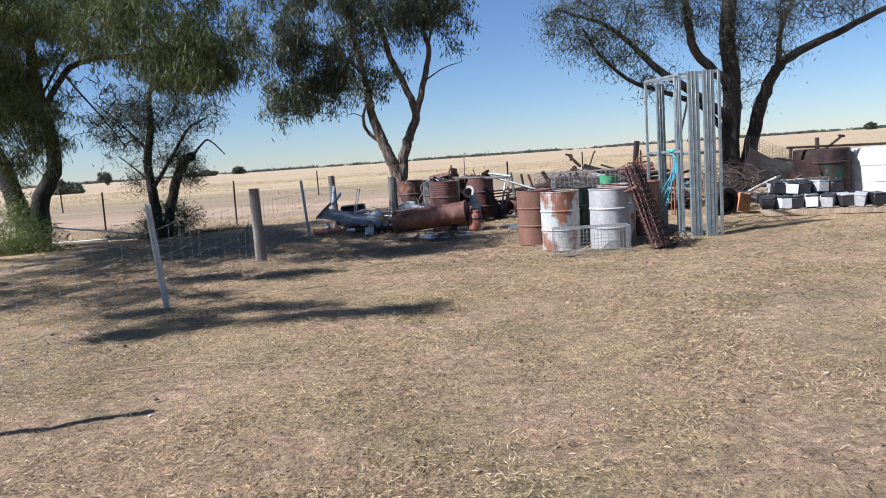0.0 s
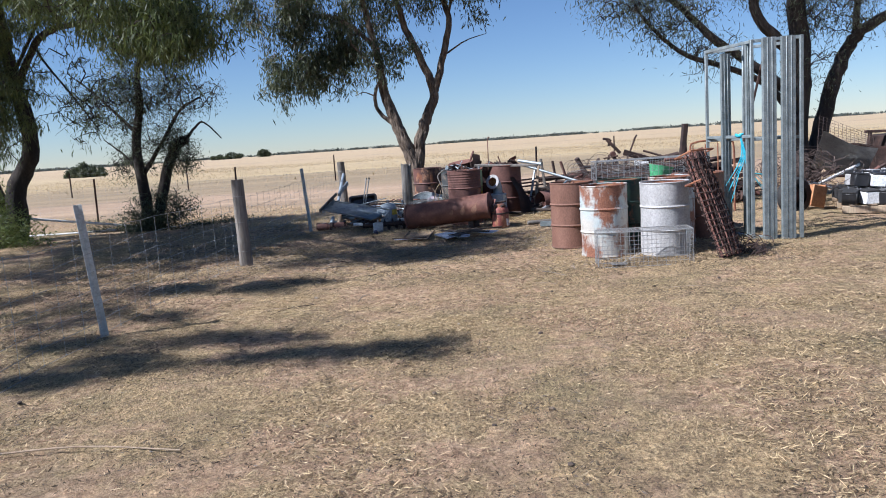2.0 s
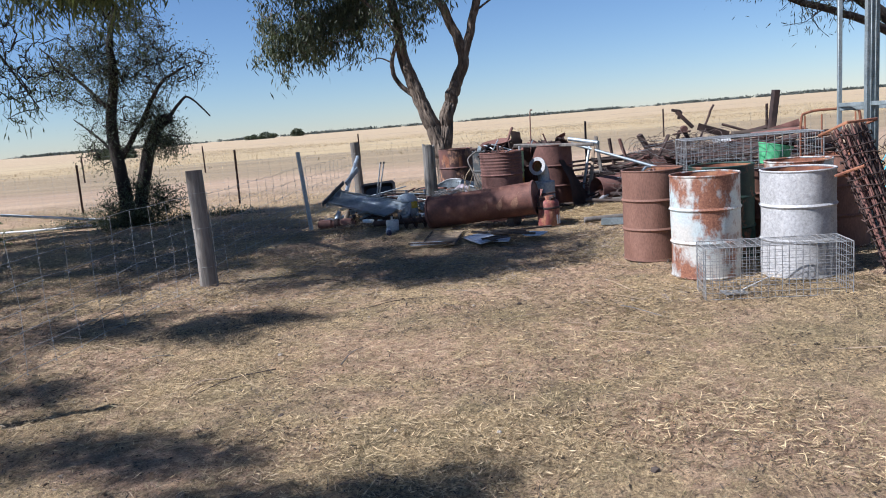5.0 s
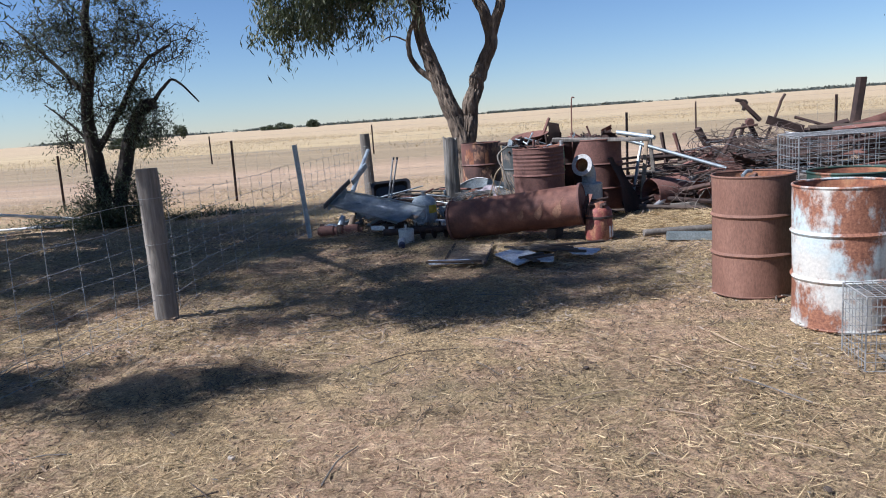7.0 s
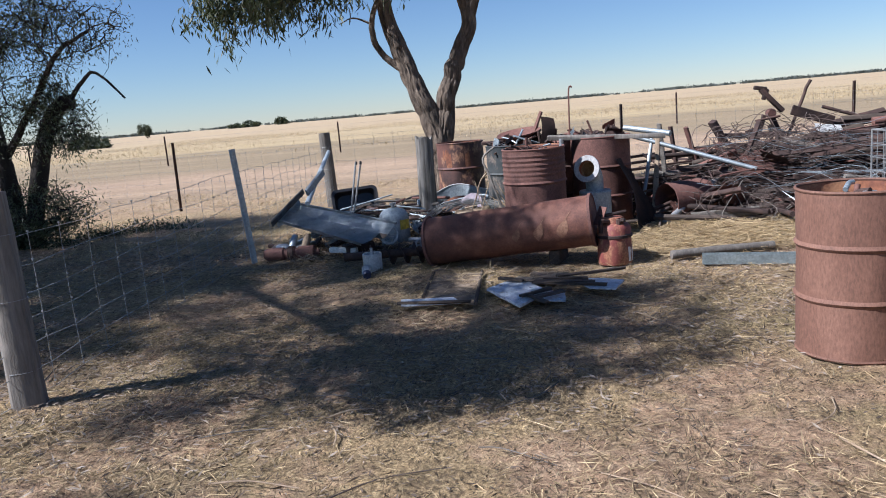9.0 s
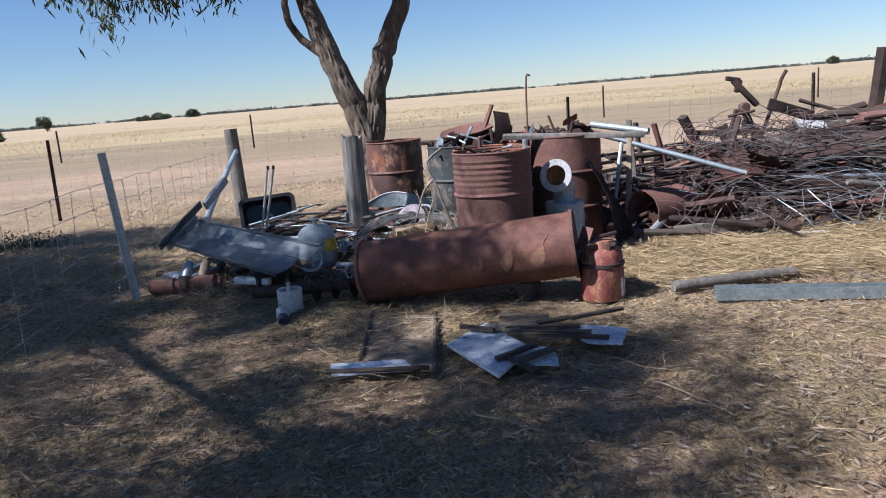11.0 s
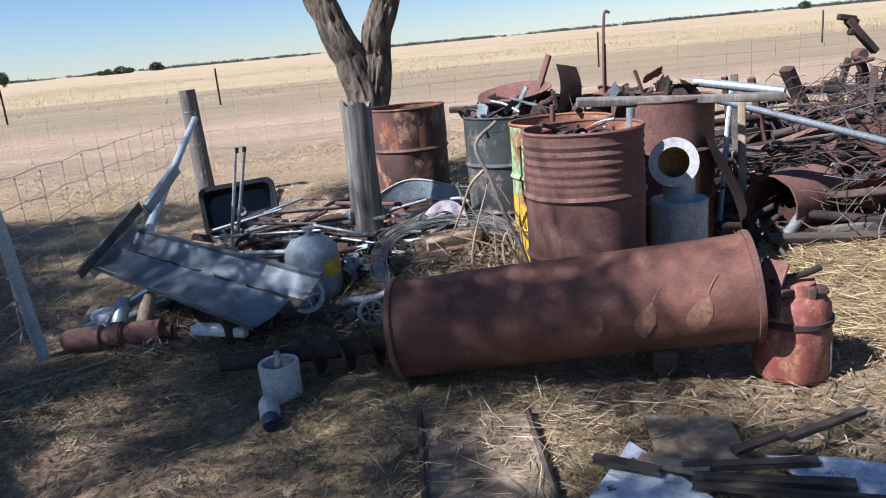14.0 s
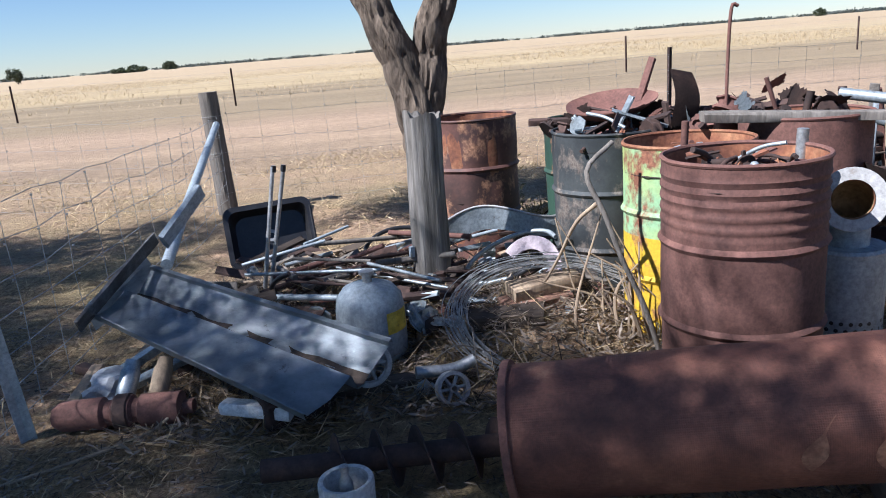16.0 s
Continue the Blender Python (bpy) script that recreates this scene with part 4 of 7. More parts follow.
def tank_material():
    m, nt, b = nodes_of("pebbled rust of the tank", 0.75)
    v = coords(nt)
    nb, nf = noise_of(nt, v, 4, 6, 0.7), noise_of(nt, v, 70, 6, 0.7)
    col = ramp_of(nt, nb, ((0.35, (0.085, 0.034, 0.024)), (0.5, (0.14, 0.055, 0.036)), (0.62, (0.19, 0.08, 0.05)), (0.74, (0.3, 0.165, 0.1))))
    col = mix_of(nt, 0.7, col, ramp_of(nt, nf, ((0.3, (0.6, 0.6, 0.6)), (0.7, (1.2, 1.2, 1.2)))), "MULTIPLY")
    nt.links.new(col, b.inputs["Base Color"])
    vo = nt.nodes.new("ShaderNodeTexVoronoi")
    vo.inputs["Scale"].default_value, vo.inputs["Randomness"].default_value = 170, 0.2
    nt.links.new(v, vo.inputs["Vector"])
    bump_of(nt, b, vo.outputs["Distance"], 0.45, 0.003)
    return m


TANK_RUST = tank_material()
long_tank()


def tub():
    top = thing("tub", put(0.645, 14.57, 10), "small rusty red tub with a clamped hatch on top", "tub")
    part("body", lathe(bmesh.new(), [(0.001, 0.005), (0.14, 0.005), (0.145, 0.02), (0.143, 0.15), (0.138, 0.3), (0.12, 0.33), (0.085, 0.345), (0.08, 0.39), (0.001, 0.4)], 32, dent=0.01, seed=31), TUB_RED, top)
    part("band", lathe(bmesh.new(), [(0.14, 0.225), (0.15, 0.23), (0.15, 0.25), (0.139, 0.255)], 32), RUST_DARK, top)
    part("white_patch", lathe(bmesh.new(), [(0.1475, 0.03), (0.1465, 0.1), (0.145, 0.15)], 8, pose(0, 0, 0, 0, 0, -60), arc=0.12), WHITE_PAINT, top, "patch of white paint")
    for x, y, rz in ((-0.09, -0.06, 20), (0.05, -0.09, 60)):
        part("clamp", box(box(bmesh.new(), 0.1, 0.035, 0.03, pose(x, y, 0.37, 0, 12, rz), 0.005), 0.03, 0.03, 0.11, pose(x - 0.04, y, 0.33, 0, 0, rz), 0.005), RUST_DARK, top)
    part("handle", tube(bmesh.new(), [(-0.12, -0.02, 0.41), (0.02, -0.04, 0.425), (0.1, -0.02, 0.43)], 0.014, None, 8), RUST_DARK, top)
    part("plate", box(bmesh.new(), 0.16, 0.12, 0.012, pose(-0.11, 0.0, 0.41, 0, -65, 10), 0.003), RUST, top)


tub()


def auger():
    top = thing("auger", put(-1.62, 15.1, 2), "dark rusty screw auger lying in front of the tank", "auger")
    part("shaft", tube(bmesh.new(), [(-0.12, 0, 0.11), (0.85, -0.05, 0.12)], 0.04, None, 12), RUST_DARK, top)
    bm = bmesh.new()
    n, turns, r = 150, 5.5, 0.098
    prev = None
    for i in range(n + 1):
        f = i / n
        a = 2 * math.pi * turns * f
        x = 0.1 + 0.74 * f
        yc = -0.05 * (x + 0.12) / 0.97
        row = [bm.verts.new((x + o, yc + rr * math.cos(a), 0.112 + rr * math.sin(a))) for rr, o in ((0.026, -0.002), (r, -0.002), (r, 0.003), (0.026, 0.003))]
        if prev:
            for k in range(4):
                bm.faces.new((prev[k], prev[(k + 1) % 4], row[(k + 1) % 4], row[k]))
        prev = row
    part("flighting", bm, RUST_DARK, top)


auger()


def vent_pipe():
    top = thing("vent_pipe", put(0.68, 15.8), "galvanised canister with a flanged elbow vent on top", "vent")
    part("canister", lathe(bmesh.new(), [(0.15, 0.0), (0.155, 0.02), (0.152, 0.2), (0.153, 0.22), (0.155, 0.44), (0.158, 0.455), (0.15, 0.47), (0.08, 0.47)], 32, dent=0.006, seed=41), BLUE_GREY, top)
    # shell is uncut: the dark inside each hole is a flat black disc
    bm = bmesh.new()
    for k in range(26):
        for j in range(5):
            a = 2 * math.pi * (k + 0.5 * (j % 2)) / 26
            lathe(bm, [(0.001, 0.0), (0.0095, 0.0)], 6, pose(0.154 * math.cos(a), 0.154 * math.sin(a), 0.03 + 0.032 * j, 0, 90, math.degrees(a)))
    part("perforations", bm, BLACK_PLASTIC, top)["kind"] = "stuff"
    arc = [(0, 0, 0.44), (0, 0, 0.54), (-0.01, -0.02, 0.61), (-0.045, -0.08, 0.68), (-0.09, -0.16, 0.7)]
    bm = tube(bmesh.new(), smooth_path(arc, 5), 0.085, 0.088, 20, caps=False)
    elbow = part("elbow", bm, BLUE_GREY, top)
    part("inner_wall", tube(bmesh.new(), smooth_path(arc, 5)[::-1], 0.079, 0.076, 20, caps=False), OCHRE, elbow, "ochre-stained inside of the pipe")
    d = (Vector(arc[-1]) - Vector(arc[-2])).normalized()
    m = Matrix.Translation(arc[-1]) @ d.to_track_quat("Z", "Y").to_matrix().to_4x4()
    part("flange", lathe(bmesh.new(), [(0.08, -0.012), (0.128, -0.012), (0.13, 0.0), (0.128, 0.01), (0.08, 0.01), (0.08, -0.012)], 28, m), GREY_PAINT, elbow, "pale round flange")
    part("inner_rust", lathe(bmesh.new(), [(0.0775, 0.0), (0.077, -0.05)], 24, m), RUST_ORANGE, elbow, "rusty lip of the pipe")


vent_pipe()


# ---- trough, tubes and smaller things round the old post ----
def flecked_zinc():
    """Dull zinc sheet: dark oily film towards one end, pale lichen flecks, thin rust."""
    m, nt, b = nodes_of("stained zinc trough", 0.42, 0.45)
    v = coords(nt)
    base = ramp_of(nt, noise_of(nt, v, 6, 7, 0.7, (1, 1, 3)), ((0.3, (0.2, 0.225, 0.24)), (0.5, (0.34, 0.38, 0.405)), (0.7, (0.48, 0.52, 0.55))))
    fleck = ramp_of(nt, noise_of(nt, v, 55, 4, 0.8), ((0.6, (0, 0, 0)), (0.66, (1, 1, 1))))
    where = ramp_of(nt, noise_of(nt, v, 2.6, 3, 0.6), ((0.46, (0, 0, 0)), (0.62, (0.8, 0.8, 0.8))))
    col = mix_of(nt, mix_of(nt, 1.0, fleck, where, "MULTIPLY"), base, (0.46, 0.52, 0.54))
    rust = ramp_of(nt, noise_of(nt, v, 9, 8, 0.75), ((0.62, (0, 0, 0)), (0.7, (0.8, 0.8, 0.8))))
    col = mix_of(nt, rust, col, (0.07, 0.05, 0.04))
    nt.links.new(col, b.inputs["Base Color"])
    bump_of(nt, b, noise_of(nt, v, 40, 6, 0.7), 0.2, 0.003)
    return m


TROUGH_ZINC = flecked_zinc()
ARM_STEEL = surface("dull brown-grey sheet", ((0.05, 0.045, 0.042), (0.1, 0.098, 0.095), (0.17, 0.175, 0.18)), 50, 8, 0.6, 0.2, 0.3, 0.003)


def trough():
    a, b = Vector((-1.61, 15.3, 0.265)), Vector((-2.63, 16.2, 0.43))
    c, d = Vector((-1.28, 15.6, 0.4)), Vector((-2.43, 16.5, 0.56))
    up = (b - a).cross(c - a).normalized()
    if up.z < 0:
        up = -up
    top = thing("trough", Matrix.Translation(a), "long dull galvanised double-channel trough lying tilted on scrap", "trough")
    prof = [(0.0, -0.02), (0.0, 0.012), (0.012, 0.014), (0.02, -0.004), (0.25, -0.018), (0.46, -0.004), (0.5, 0.004), (0.512, -0.004), (0.53, -0.075), (0.6, -0.078), (0.63, -0.066), (0.94, -0.006), (0.95, 0.012), (1.0, 0.012), (1.0, -0.014)]
    bm = bmesh.new()
    loops = []
    n = 22
    for i in range(n + 1):
        f = i / n
        row = []
        for s, z in prof:
            p = (a + (b - a) * f) * (1 - s) + (c + (d - c) * f) * s - a
            p += up * (z + 0.004 * noise.noise((f * 8, s * 9, 1.7)))
            if i == 0:
                p += (a - b).normalized() * 0.012 * noise.noise((s * 14, 3.1, 0.4))
            row.append(bm.verts.new(p))
        loops.append(row)
    for p, q in zip(loops, loops[1:]):
        for k in range(len(prof) - 1):
            bm.faces.new((p[k], p[k + 1], q[k + 1], q[k]))
    bmesh.ops.solidify(bm, geom=bm.faces[:], thickness=0.003)
    part("channel", bm, TROUGH_ZINC, top)
    # narrow dark brown strip along the valley behind the ridge
    bm = bmesh.new()
    prev = None
    for i in range(23):
        f = i / 22
        row = []
        for s, z in ((0.528, -0.07), (0.6, -0.073), (0.66 + 0.05 * noise.noise((f * 9, 0.2, 4.4)), -0.056)):
            row.append(bm.verts.new((a + (b - a) * f) * (1 - s) + (c + (d - c) * f) * s - a + up * z))
        if prev:
            for k in range(2):
                bm.faces.new((prev[k], prev[k + 1], row[k + 1], row[k]))
        prev = row
    part("dirt_line", bm, WOOD_DARK, top, "dark brown strip along the channel")
    # crumpled dark end plate folded up at the far end
    bm = bmesh.new()
    prev = None
    away = (b - a).normalized()
    for i in range(11):
        f = i / 10
        p = b + (d - b) * (f * 1.06 - 0.06) - a
        rise = 0.03 + 0.03 * f + 0.008 * math.sin(f * 9)
        row = [bm.verts.new(p - up * 0.07 + away * 0.01), bm.verts.new(p + up * rise * 0.4 + away * 0.014), bm.verts.new(p + up * rise + away * (0.05 + 0.01 * math.sin(f * 11)))]
        if prev:
            for k in range(2):
                bm.faces.new((prev[k], prev[k + 1], row[k + 1], row[k]))
        prev = row
    bmesh.ops.solidify(bm, geom=bm.faces[:], thickness=0.004)
    part("end_plate", bm, TROUGH_ZINC, top, "crumpled dark end plate")
    prop = thing("engine_block", put(-1.72, 15.68, 25), "dark oily engine casting propping up the trough", "casting")
    part("casting", lathe(box(bmesh.new(), 0.26, 0.2, 0.12, pose(0, 0, 0.06), 0.015), [(0.001, 0.15), (0.06, 0.15), (0.07, 0.14), (0.07, 0.12), (0.09, 0.11)], 16), RUST_DARK, prop)
    part("flange", lathe(bmesh.new(), [(0.02, 0.03), (0.06, 0.03), (0.065, 0.0), (0.06, -0.02)], 16, pose(0.14, 0, 0.07, 0, 90, 0)), RUST_DARK, prop)
    pip = thing("pipe", (-2.38, 16.55, 0.55), "blue-grey pipe leaning from the trough to the corner post", "pipe")
    bm = tube(bmesh.new(), [(0, 0, 0), (-0.11, 0.9, 0.11), (-0.24, 2.0, 0.235), (-0.42, 3.5, 0.4)], 0.03, 0.032, 12)
    part("pipe", bm, BLUE_GREY, pip)


trough()


def wash_tray():
    m = pose(-2.07, 17.85, 0.12, 70, 0, 8) @ pose(0, 0.24, 0, 0, 0, 3)
    top = thing("tray", m, "black plastic tray leaning on edge among the scrap", "tray")
    bm = bmesh.new()

    def ring(w, h, z, rr, n=6):
        out = []
        for cx, cy, a0 in ((1, 1, 0), (-1, 1, 90), (-1, -1, 180), (1, -1, 270)):
            for k in range(n + 1):
                a = radians(a0 + 90 * k / n)
                out.append(bm.verts.new((cx * (w / 2 - rr) + rr * math.cos(a), cy * (h / 2 - rr) + rr * math.sin(a), z)))
        return out
    rings = [ring(0.6, 0.44, 0.0, 0.07), ring(0.6, 0.44, 0.015, 0.07), ring(0.53, 0.37, 0.015, 0.06), ring(0.47, 0.31, -0.1, 0.08), ring(0.2, 0.12, -0.105, 0.04)]
    for p, q in zip(rings, rings[1:]):
        for k in range(len(p)):
            bm.faces.new((p[k], p[(k + 1) % len(p)], q[(k + 1) % len(p)], q[k]))
    bm.faces.new(rings[-1])
    part("shell", bm, BLACK_PLASTIC, top)
    part("drain", lathe(bmesh.new(), [(0.02, -0.1), (0.04, -0.098), (0.045, -0.102)], 18), ALU, top)
    part("rim_bead", tube(bmesh.new(), [(0.29, -0.15, 0.01), (0.29, 0.15, 0.01)], 0.01, None, 8), BLACK_PLASTIC, top)


wash_tray()


def gas_bottle(x, y):
    top = thing("gas_bottle", put(x, y, 0), "blue-grey gas bottle with a yellow label beside the post", "gas bottle")
    part("body", lathe(bmesh.new(), [(0.001, 0.01), (0.12, 0.01), (0.155, 0.05), (0.16, 0.1), (0.16, 0.26), (0.15, 0.32), (0.115, 0.365), (0.06, 0.385), (0.001, 0.39)], 32), BLUE_GREY, top)
    part("foot_ring", lathe(bmesh.new(), [(0.125, 0.0), (0.13, 0.04)], 32), BLUE_GREY, top)
    part("valve", lathe(bmesh.new(), [(0.02, 0.38), (0.022, 0.42), (0.035, 0.425), (0.035, 0.44), (0.001, 0.445)], 12), ALU, top)
    part("label", lathe(bmesh.new(), [(0.1615, 0.17), (0.1615, 0.27)], 8, pose(0, 0, 0, 0, 0, -62), arc=0.14), LABEL_YELLOW, top, "yellow paper label")
    bm = lathe(bmesh.new(), [(0.001, 0), (0.06, 0)] + [(0.06 + 0.006 * (k % 2), 0.012 * k) for k in range(9)] + [(0.001, 0.11)], 20, pose(-0.06, -0.2, 0.02))
    part("ribbed_cap", bm, BLUE_GREY, top)


LABEL_YELLOW = surface("yellow label", ((0.5, 0.36, 0.04), (0.62, 0.46, 0.06), (0.7, 0.55, 0.1)), 30, 10, 0.7, 0, 0.05, 0.001, None, 0, (0.12, 0.1, 0.07), 0.62)
gas_bottle(-1.38, 16.15)


def spoked_wheel(m, r, label, material, spokes=5):
    top = thing("wheel", m, label, "wheel", "small wheels")
    part("rim", lathe(bmesh.new(), [(r * 0.78, -0.015), (r * 0.8, -0.02), (r, -0.02), (r, 0.02), (r * 0.8, 0.02), (r * 0.78, 0.015), (r * 0.78, -0.015)], 32), material, top)
    part("hub", lathe(bmesh.new(), [(0.012, -0.024), (r * 0.25, -0.024), (r * 0.25, 0.024), (0.012, 0.024), (0.012, -0.024)], 18), material, top)
    for k in range(spokes):
        part("spoke", box(bmesh.new(), r * 0.62, r * 0.17, 0.018, pose(0, 0, 0, 0, 0, 360 * k / spokes) @ pose(r * 0.5, 0, 0), 0.003), material, top)


spoked_wheel(pose(-1.39, 15.7, 0.27, 78, 0, 12), 0.095, "pale spoked pulley wheel under the trough", ALU)
spoked_wheel(pose(-1.06, 15.62, 0.16, 72, 0, 18), 0.07, "small pale plastic wheel beside the wire coil", ALU, 6)


def wire_coil():
    rnd = rng_of(51)
    top = thing("wire_coil", pose(-0.52, 15.98, 0.27, 36, 8, 0), "loose coil of galvanised fencing wire on the heap", "wire coil")
    for k in range(22):
        r = 0.44 + rnd.uniform(-0.045, 0.045)
        ox, oy, oz = rnd.uniform(-0.02, 0.02), rnd.uniform(-0.02, 0.02), rnd.uniform(-0.03, 0.03)
        ph = rnd.uniform(0, 6)
        pts = [(ox + r * 1.1 * math.cos(a * math.pi / 22), oy + r * 0.75 * math.sin(a * math.pi / 22), oz + 0.012 * math.sin(a * 0.4 + ph)) for a in range(45)]
        part("loop", tube(bmesh.new(), pts, 0.0022, None, 5), WIRE, top)


wire_coil()


def concrete_pot():
    x, y = -1.45, 14.9
    top = thing("pot", put(x, y), "white cylindrical pot with a bottle standing in it", "pot")
    part("body", lathe(bmesh.new(), [(0.001, 0.0), (0.078, 0.0), (0.084, 0.01), (0.087, 0.16), (0.083, 0.168), (0.07, 0.165), (0.068, 0.06), (0.001, 0.06)], 30), CONCRETE, top)
    bt = thing("bottle", put(x, y - 0.01, 0, hz(x, y) + 0.062), "small clear bottle standing in the pot", "bottle")
    part("body", lathe(bmesh.new(), [(0.001, 0), (0.02, 0), (0.022, 0.1), (0.012, 0.125), (0.012, 0.14)], 14), ALU, bt)
    part("cap", lathe(bmesh.new(), [(0.014, 0.138), (0.014, 0.155), (0.001, 0.157)], 12), ALU, bt)
    b2 = thing("bottle", pose(-1.47, 14.64, hz(-1.47, 14.64) + 0.04, -75, 0, 10), "dark-capped plastic bottle lying against the pot", "bottle")
    part("body", lathe(bmesh.new(), [(0.001, 0.12), (0.03, 0.115), (0.04, 0.09), (0.042, 0.02), (0.03, 0.0), (0.001, 0.0)], 16), GREY_PAINT, b2)
    part("cap", lathe(bmesh.new(), [(0.036, 0.0), (0.036, -0.04), (0.03, -0.05), (0.001, -0.05)], 16), BLUE_DARK, b2, "dark blue cap")


BLUE_DARK = surface("dark blue plastic", ((0.01, 0.015, 0.04), (0.02, 0.025, 0.06), (0.03, 0.04, 0.08)), 40, 8, 0.5, 0, 0.05, 0.001)
concrete_pot()


def pump(x, y):
    top = thing("pump", put(x, y, -3), "rusty cylindrical pump lying on the ground", "pump")
    part("barrel", lathe(bmesh.new(), [(0.001, 0), (0.045, 0), (0.062, 0.03), (0.065, 0.2), (0.05, 0.215), (0.05, 0.24), (0.067, 0.25), (0.067, 0.32), (0.052, 0.33), (0.052, 0.35), (0.068, 0.36), (0.068, 0.52), (0.03, 0.53), (0.03, 0.57), (0.001, 0.57)], 26, pose(-0.27, 0, 0.068, 0, 90, 0), dent=0.004, seed=3), RUST, top)
    part("collar", lathe(bmesh.new(), [(0.069, 0.255), (0.074, 0.26), (0.074, 0.31), (0.069, 0.315)], 26, pose(-0.27, 0, 0.068, 0, 90, 0)), RUST_DARK, top)
    for k, (px, m) in enumerate(((-0.02, ZINC_OLD), (0.12, WOOD_TAN))):
        part("stub", lathe(bmesh.new(), [(0.001, 0.2), (0.03, 0.2), (0.034, 0.16), (0.04, 0.15), (0.04, 0.02), (0.03, 0)], 16, pose(px, 0.06, 0.06, -35, 12, 0)), m, top)


pump(-2.42, 15.76)


# ---- scrap pieces ----
def stick(name, pts, r, material, label, category, group="", r1=None, segs=10, part_name="shaft"):
    """A pipe, rod or branch through world points."""
    o = Vector(pts[0])
    top = thing(name, Matrix.Translation(o), label, category, group)
    path = [Vector(p) - o for p in pts]
    if len(path) > 2:
        path = smooth_path(path, 4)
    part(part_name, tube(bmesh.new(), path, r, r1, segs), material, top)
    return top


def beam(name, a, b, w, h, material, label, category, group="", roll=0, warp=0.006):
    """A sawn or rolled bar from a to b in world points, its edges worn."""
    a, b = Vector(a), Vector(b)
    d = b - a
    m = Matrix.Translation(a) @ d.to_track_quat("X", "Z").to_matrix().to_4x4() @ pose(0, 0, 0, roll)
    top = thing(name, m, label, category, group)
    bm = bmesh.new()
    n, prev = 7, None
    for i in range(n + 1):
        x = d.length * i / n
        s = [noise.noise((x * 3 + a.x * 9, k * 5.1, a.y)) * warp for k in range(8)]
        c = 0.16 * min(w, h)
        row = [bm.verts.new((x + (s[k] * 2 if i in (0, n) else 0), yy + s[k], zz + s[(k + 3) % 8])) for k, (yy, zz) in enumerate(((-w / 2 + c, -h / 2), (w / 2 - c, -h / 2), (w / 2, -h / 2 + c), (w / 2, h / 2 - c), (w / 2 - c, h / 2), (-w / 2 + c, h / 2), (-w / 2, h / 2 - c), (-w / 2, -h / 2 + c)))]
        if prev:
            for k in range(8):
                bm.faces.new((prev[k], prev[(k + 1) % 8], row[(k + 1) % 8], row[k]))
        else:
            bm.faces.new(row[::-1])
        prev = row
    bm.faces.new(prev)
    part("bar", bm, material, top)
    return top


def sheet(name, m, w, h, material, label, category, bend=0.06, seed=0, group="", ribs=0.0, thick=0.003, jag=0.0):
    """A bent metal or board sheet lying in its own x-y plane."""
    top = thing(name, m, label, category, group)
    bm = bmesh.new()
    n = 12
    rnd = rng_of(seed)
    vs = []
    for i in range(n + 1):
        row = []
        for j in range(n + 1):
            x, y = w * (i / n - 0.5), h * (j / n - 0.5)
            if i in (0, n):
                x += rnd.uniform(-jag, jag)
            if j in (0, n):
                y += rnd.uniform(-jag, jag)
            z = bend * noise.noise((x * 1.7 + seed * 3.3, y * 1.7, seed * 1.1)) + (ribs * math.sin(x * 2 * math.pi / 0.076) if ribs else 0)
            row.append(bm.verts.new((x, y, z)))
        vs.append(row)
    for i in range(n):
        for j in range(n):
            bm.faces.new((vs[i][j], vs[i + 1][j], vs[i + 1][j + 1], vs[i][j + 1]))
    bmesh.ops.solidify(bm, geom=bm.faces[:], thickness=thick)
    part("panel", bm, material, top)
    return top


def lump(name, m, r, material, label, category, seed, group="", squash=(1, 0.8, 0.6)):
    """A cast-iron piece: a flanged body with a boss and lugs."""
    rnd = rng_of(seed)
    top = thing(name, m, label, category, group)
    k = rnd.uniform(0.4, 0.7)
    part("casting", lathe(bmesh.new(), [(0.001, 0), (r, 0), (r, r * 0.25), (r * k, r * 0.3), (r * k, r * 1.0), (r * k * 1.25, r * 1.05), (r * k * 1.25, r * 1.2), (r * 0.3, r * 1.25), (r * 0.28, r * 0.9), (0.001, r * 0.9)], 18, pose(0, 0, 0, rnd.uniform(-25, 25), rnd.uniform(-25, 25), 0) @ Matrix.Diagonal((*squash, 1)), dent=r * 0.15, seed=seed), material, top)
    for j in range(3):
        a = rnd.uniform(0, 360)
        part("lug", box(bmesh.new(), r * 0.6, r * 0.3, r * 0.22, pose(0, 0, r * 0.2, 0, 0, a) @ pose(r * 0.9, 0, 0, 0, rnd.uniform(-20, 20)), r * 0.03), material, top)
    return top


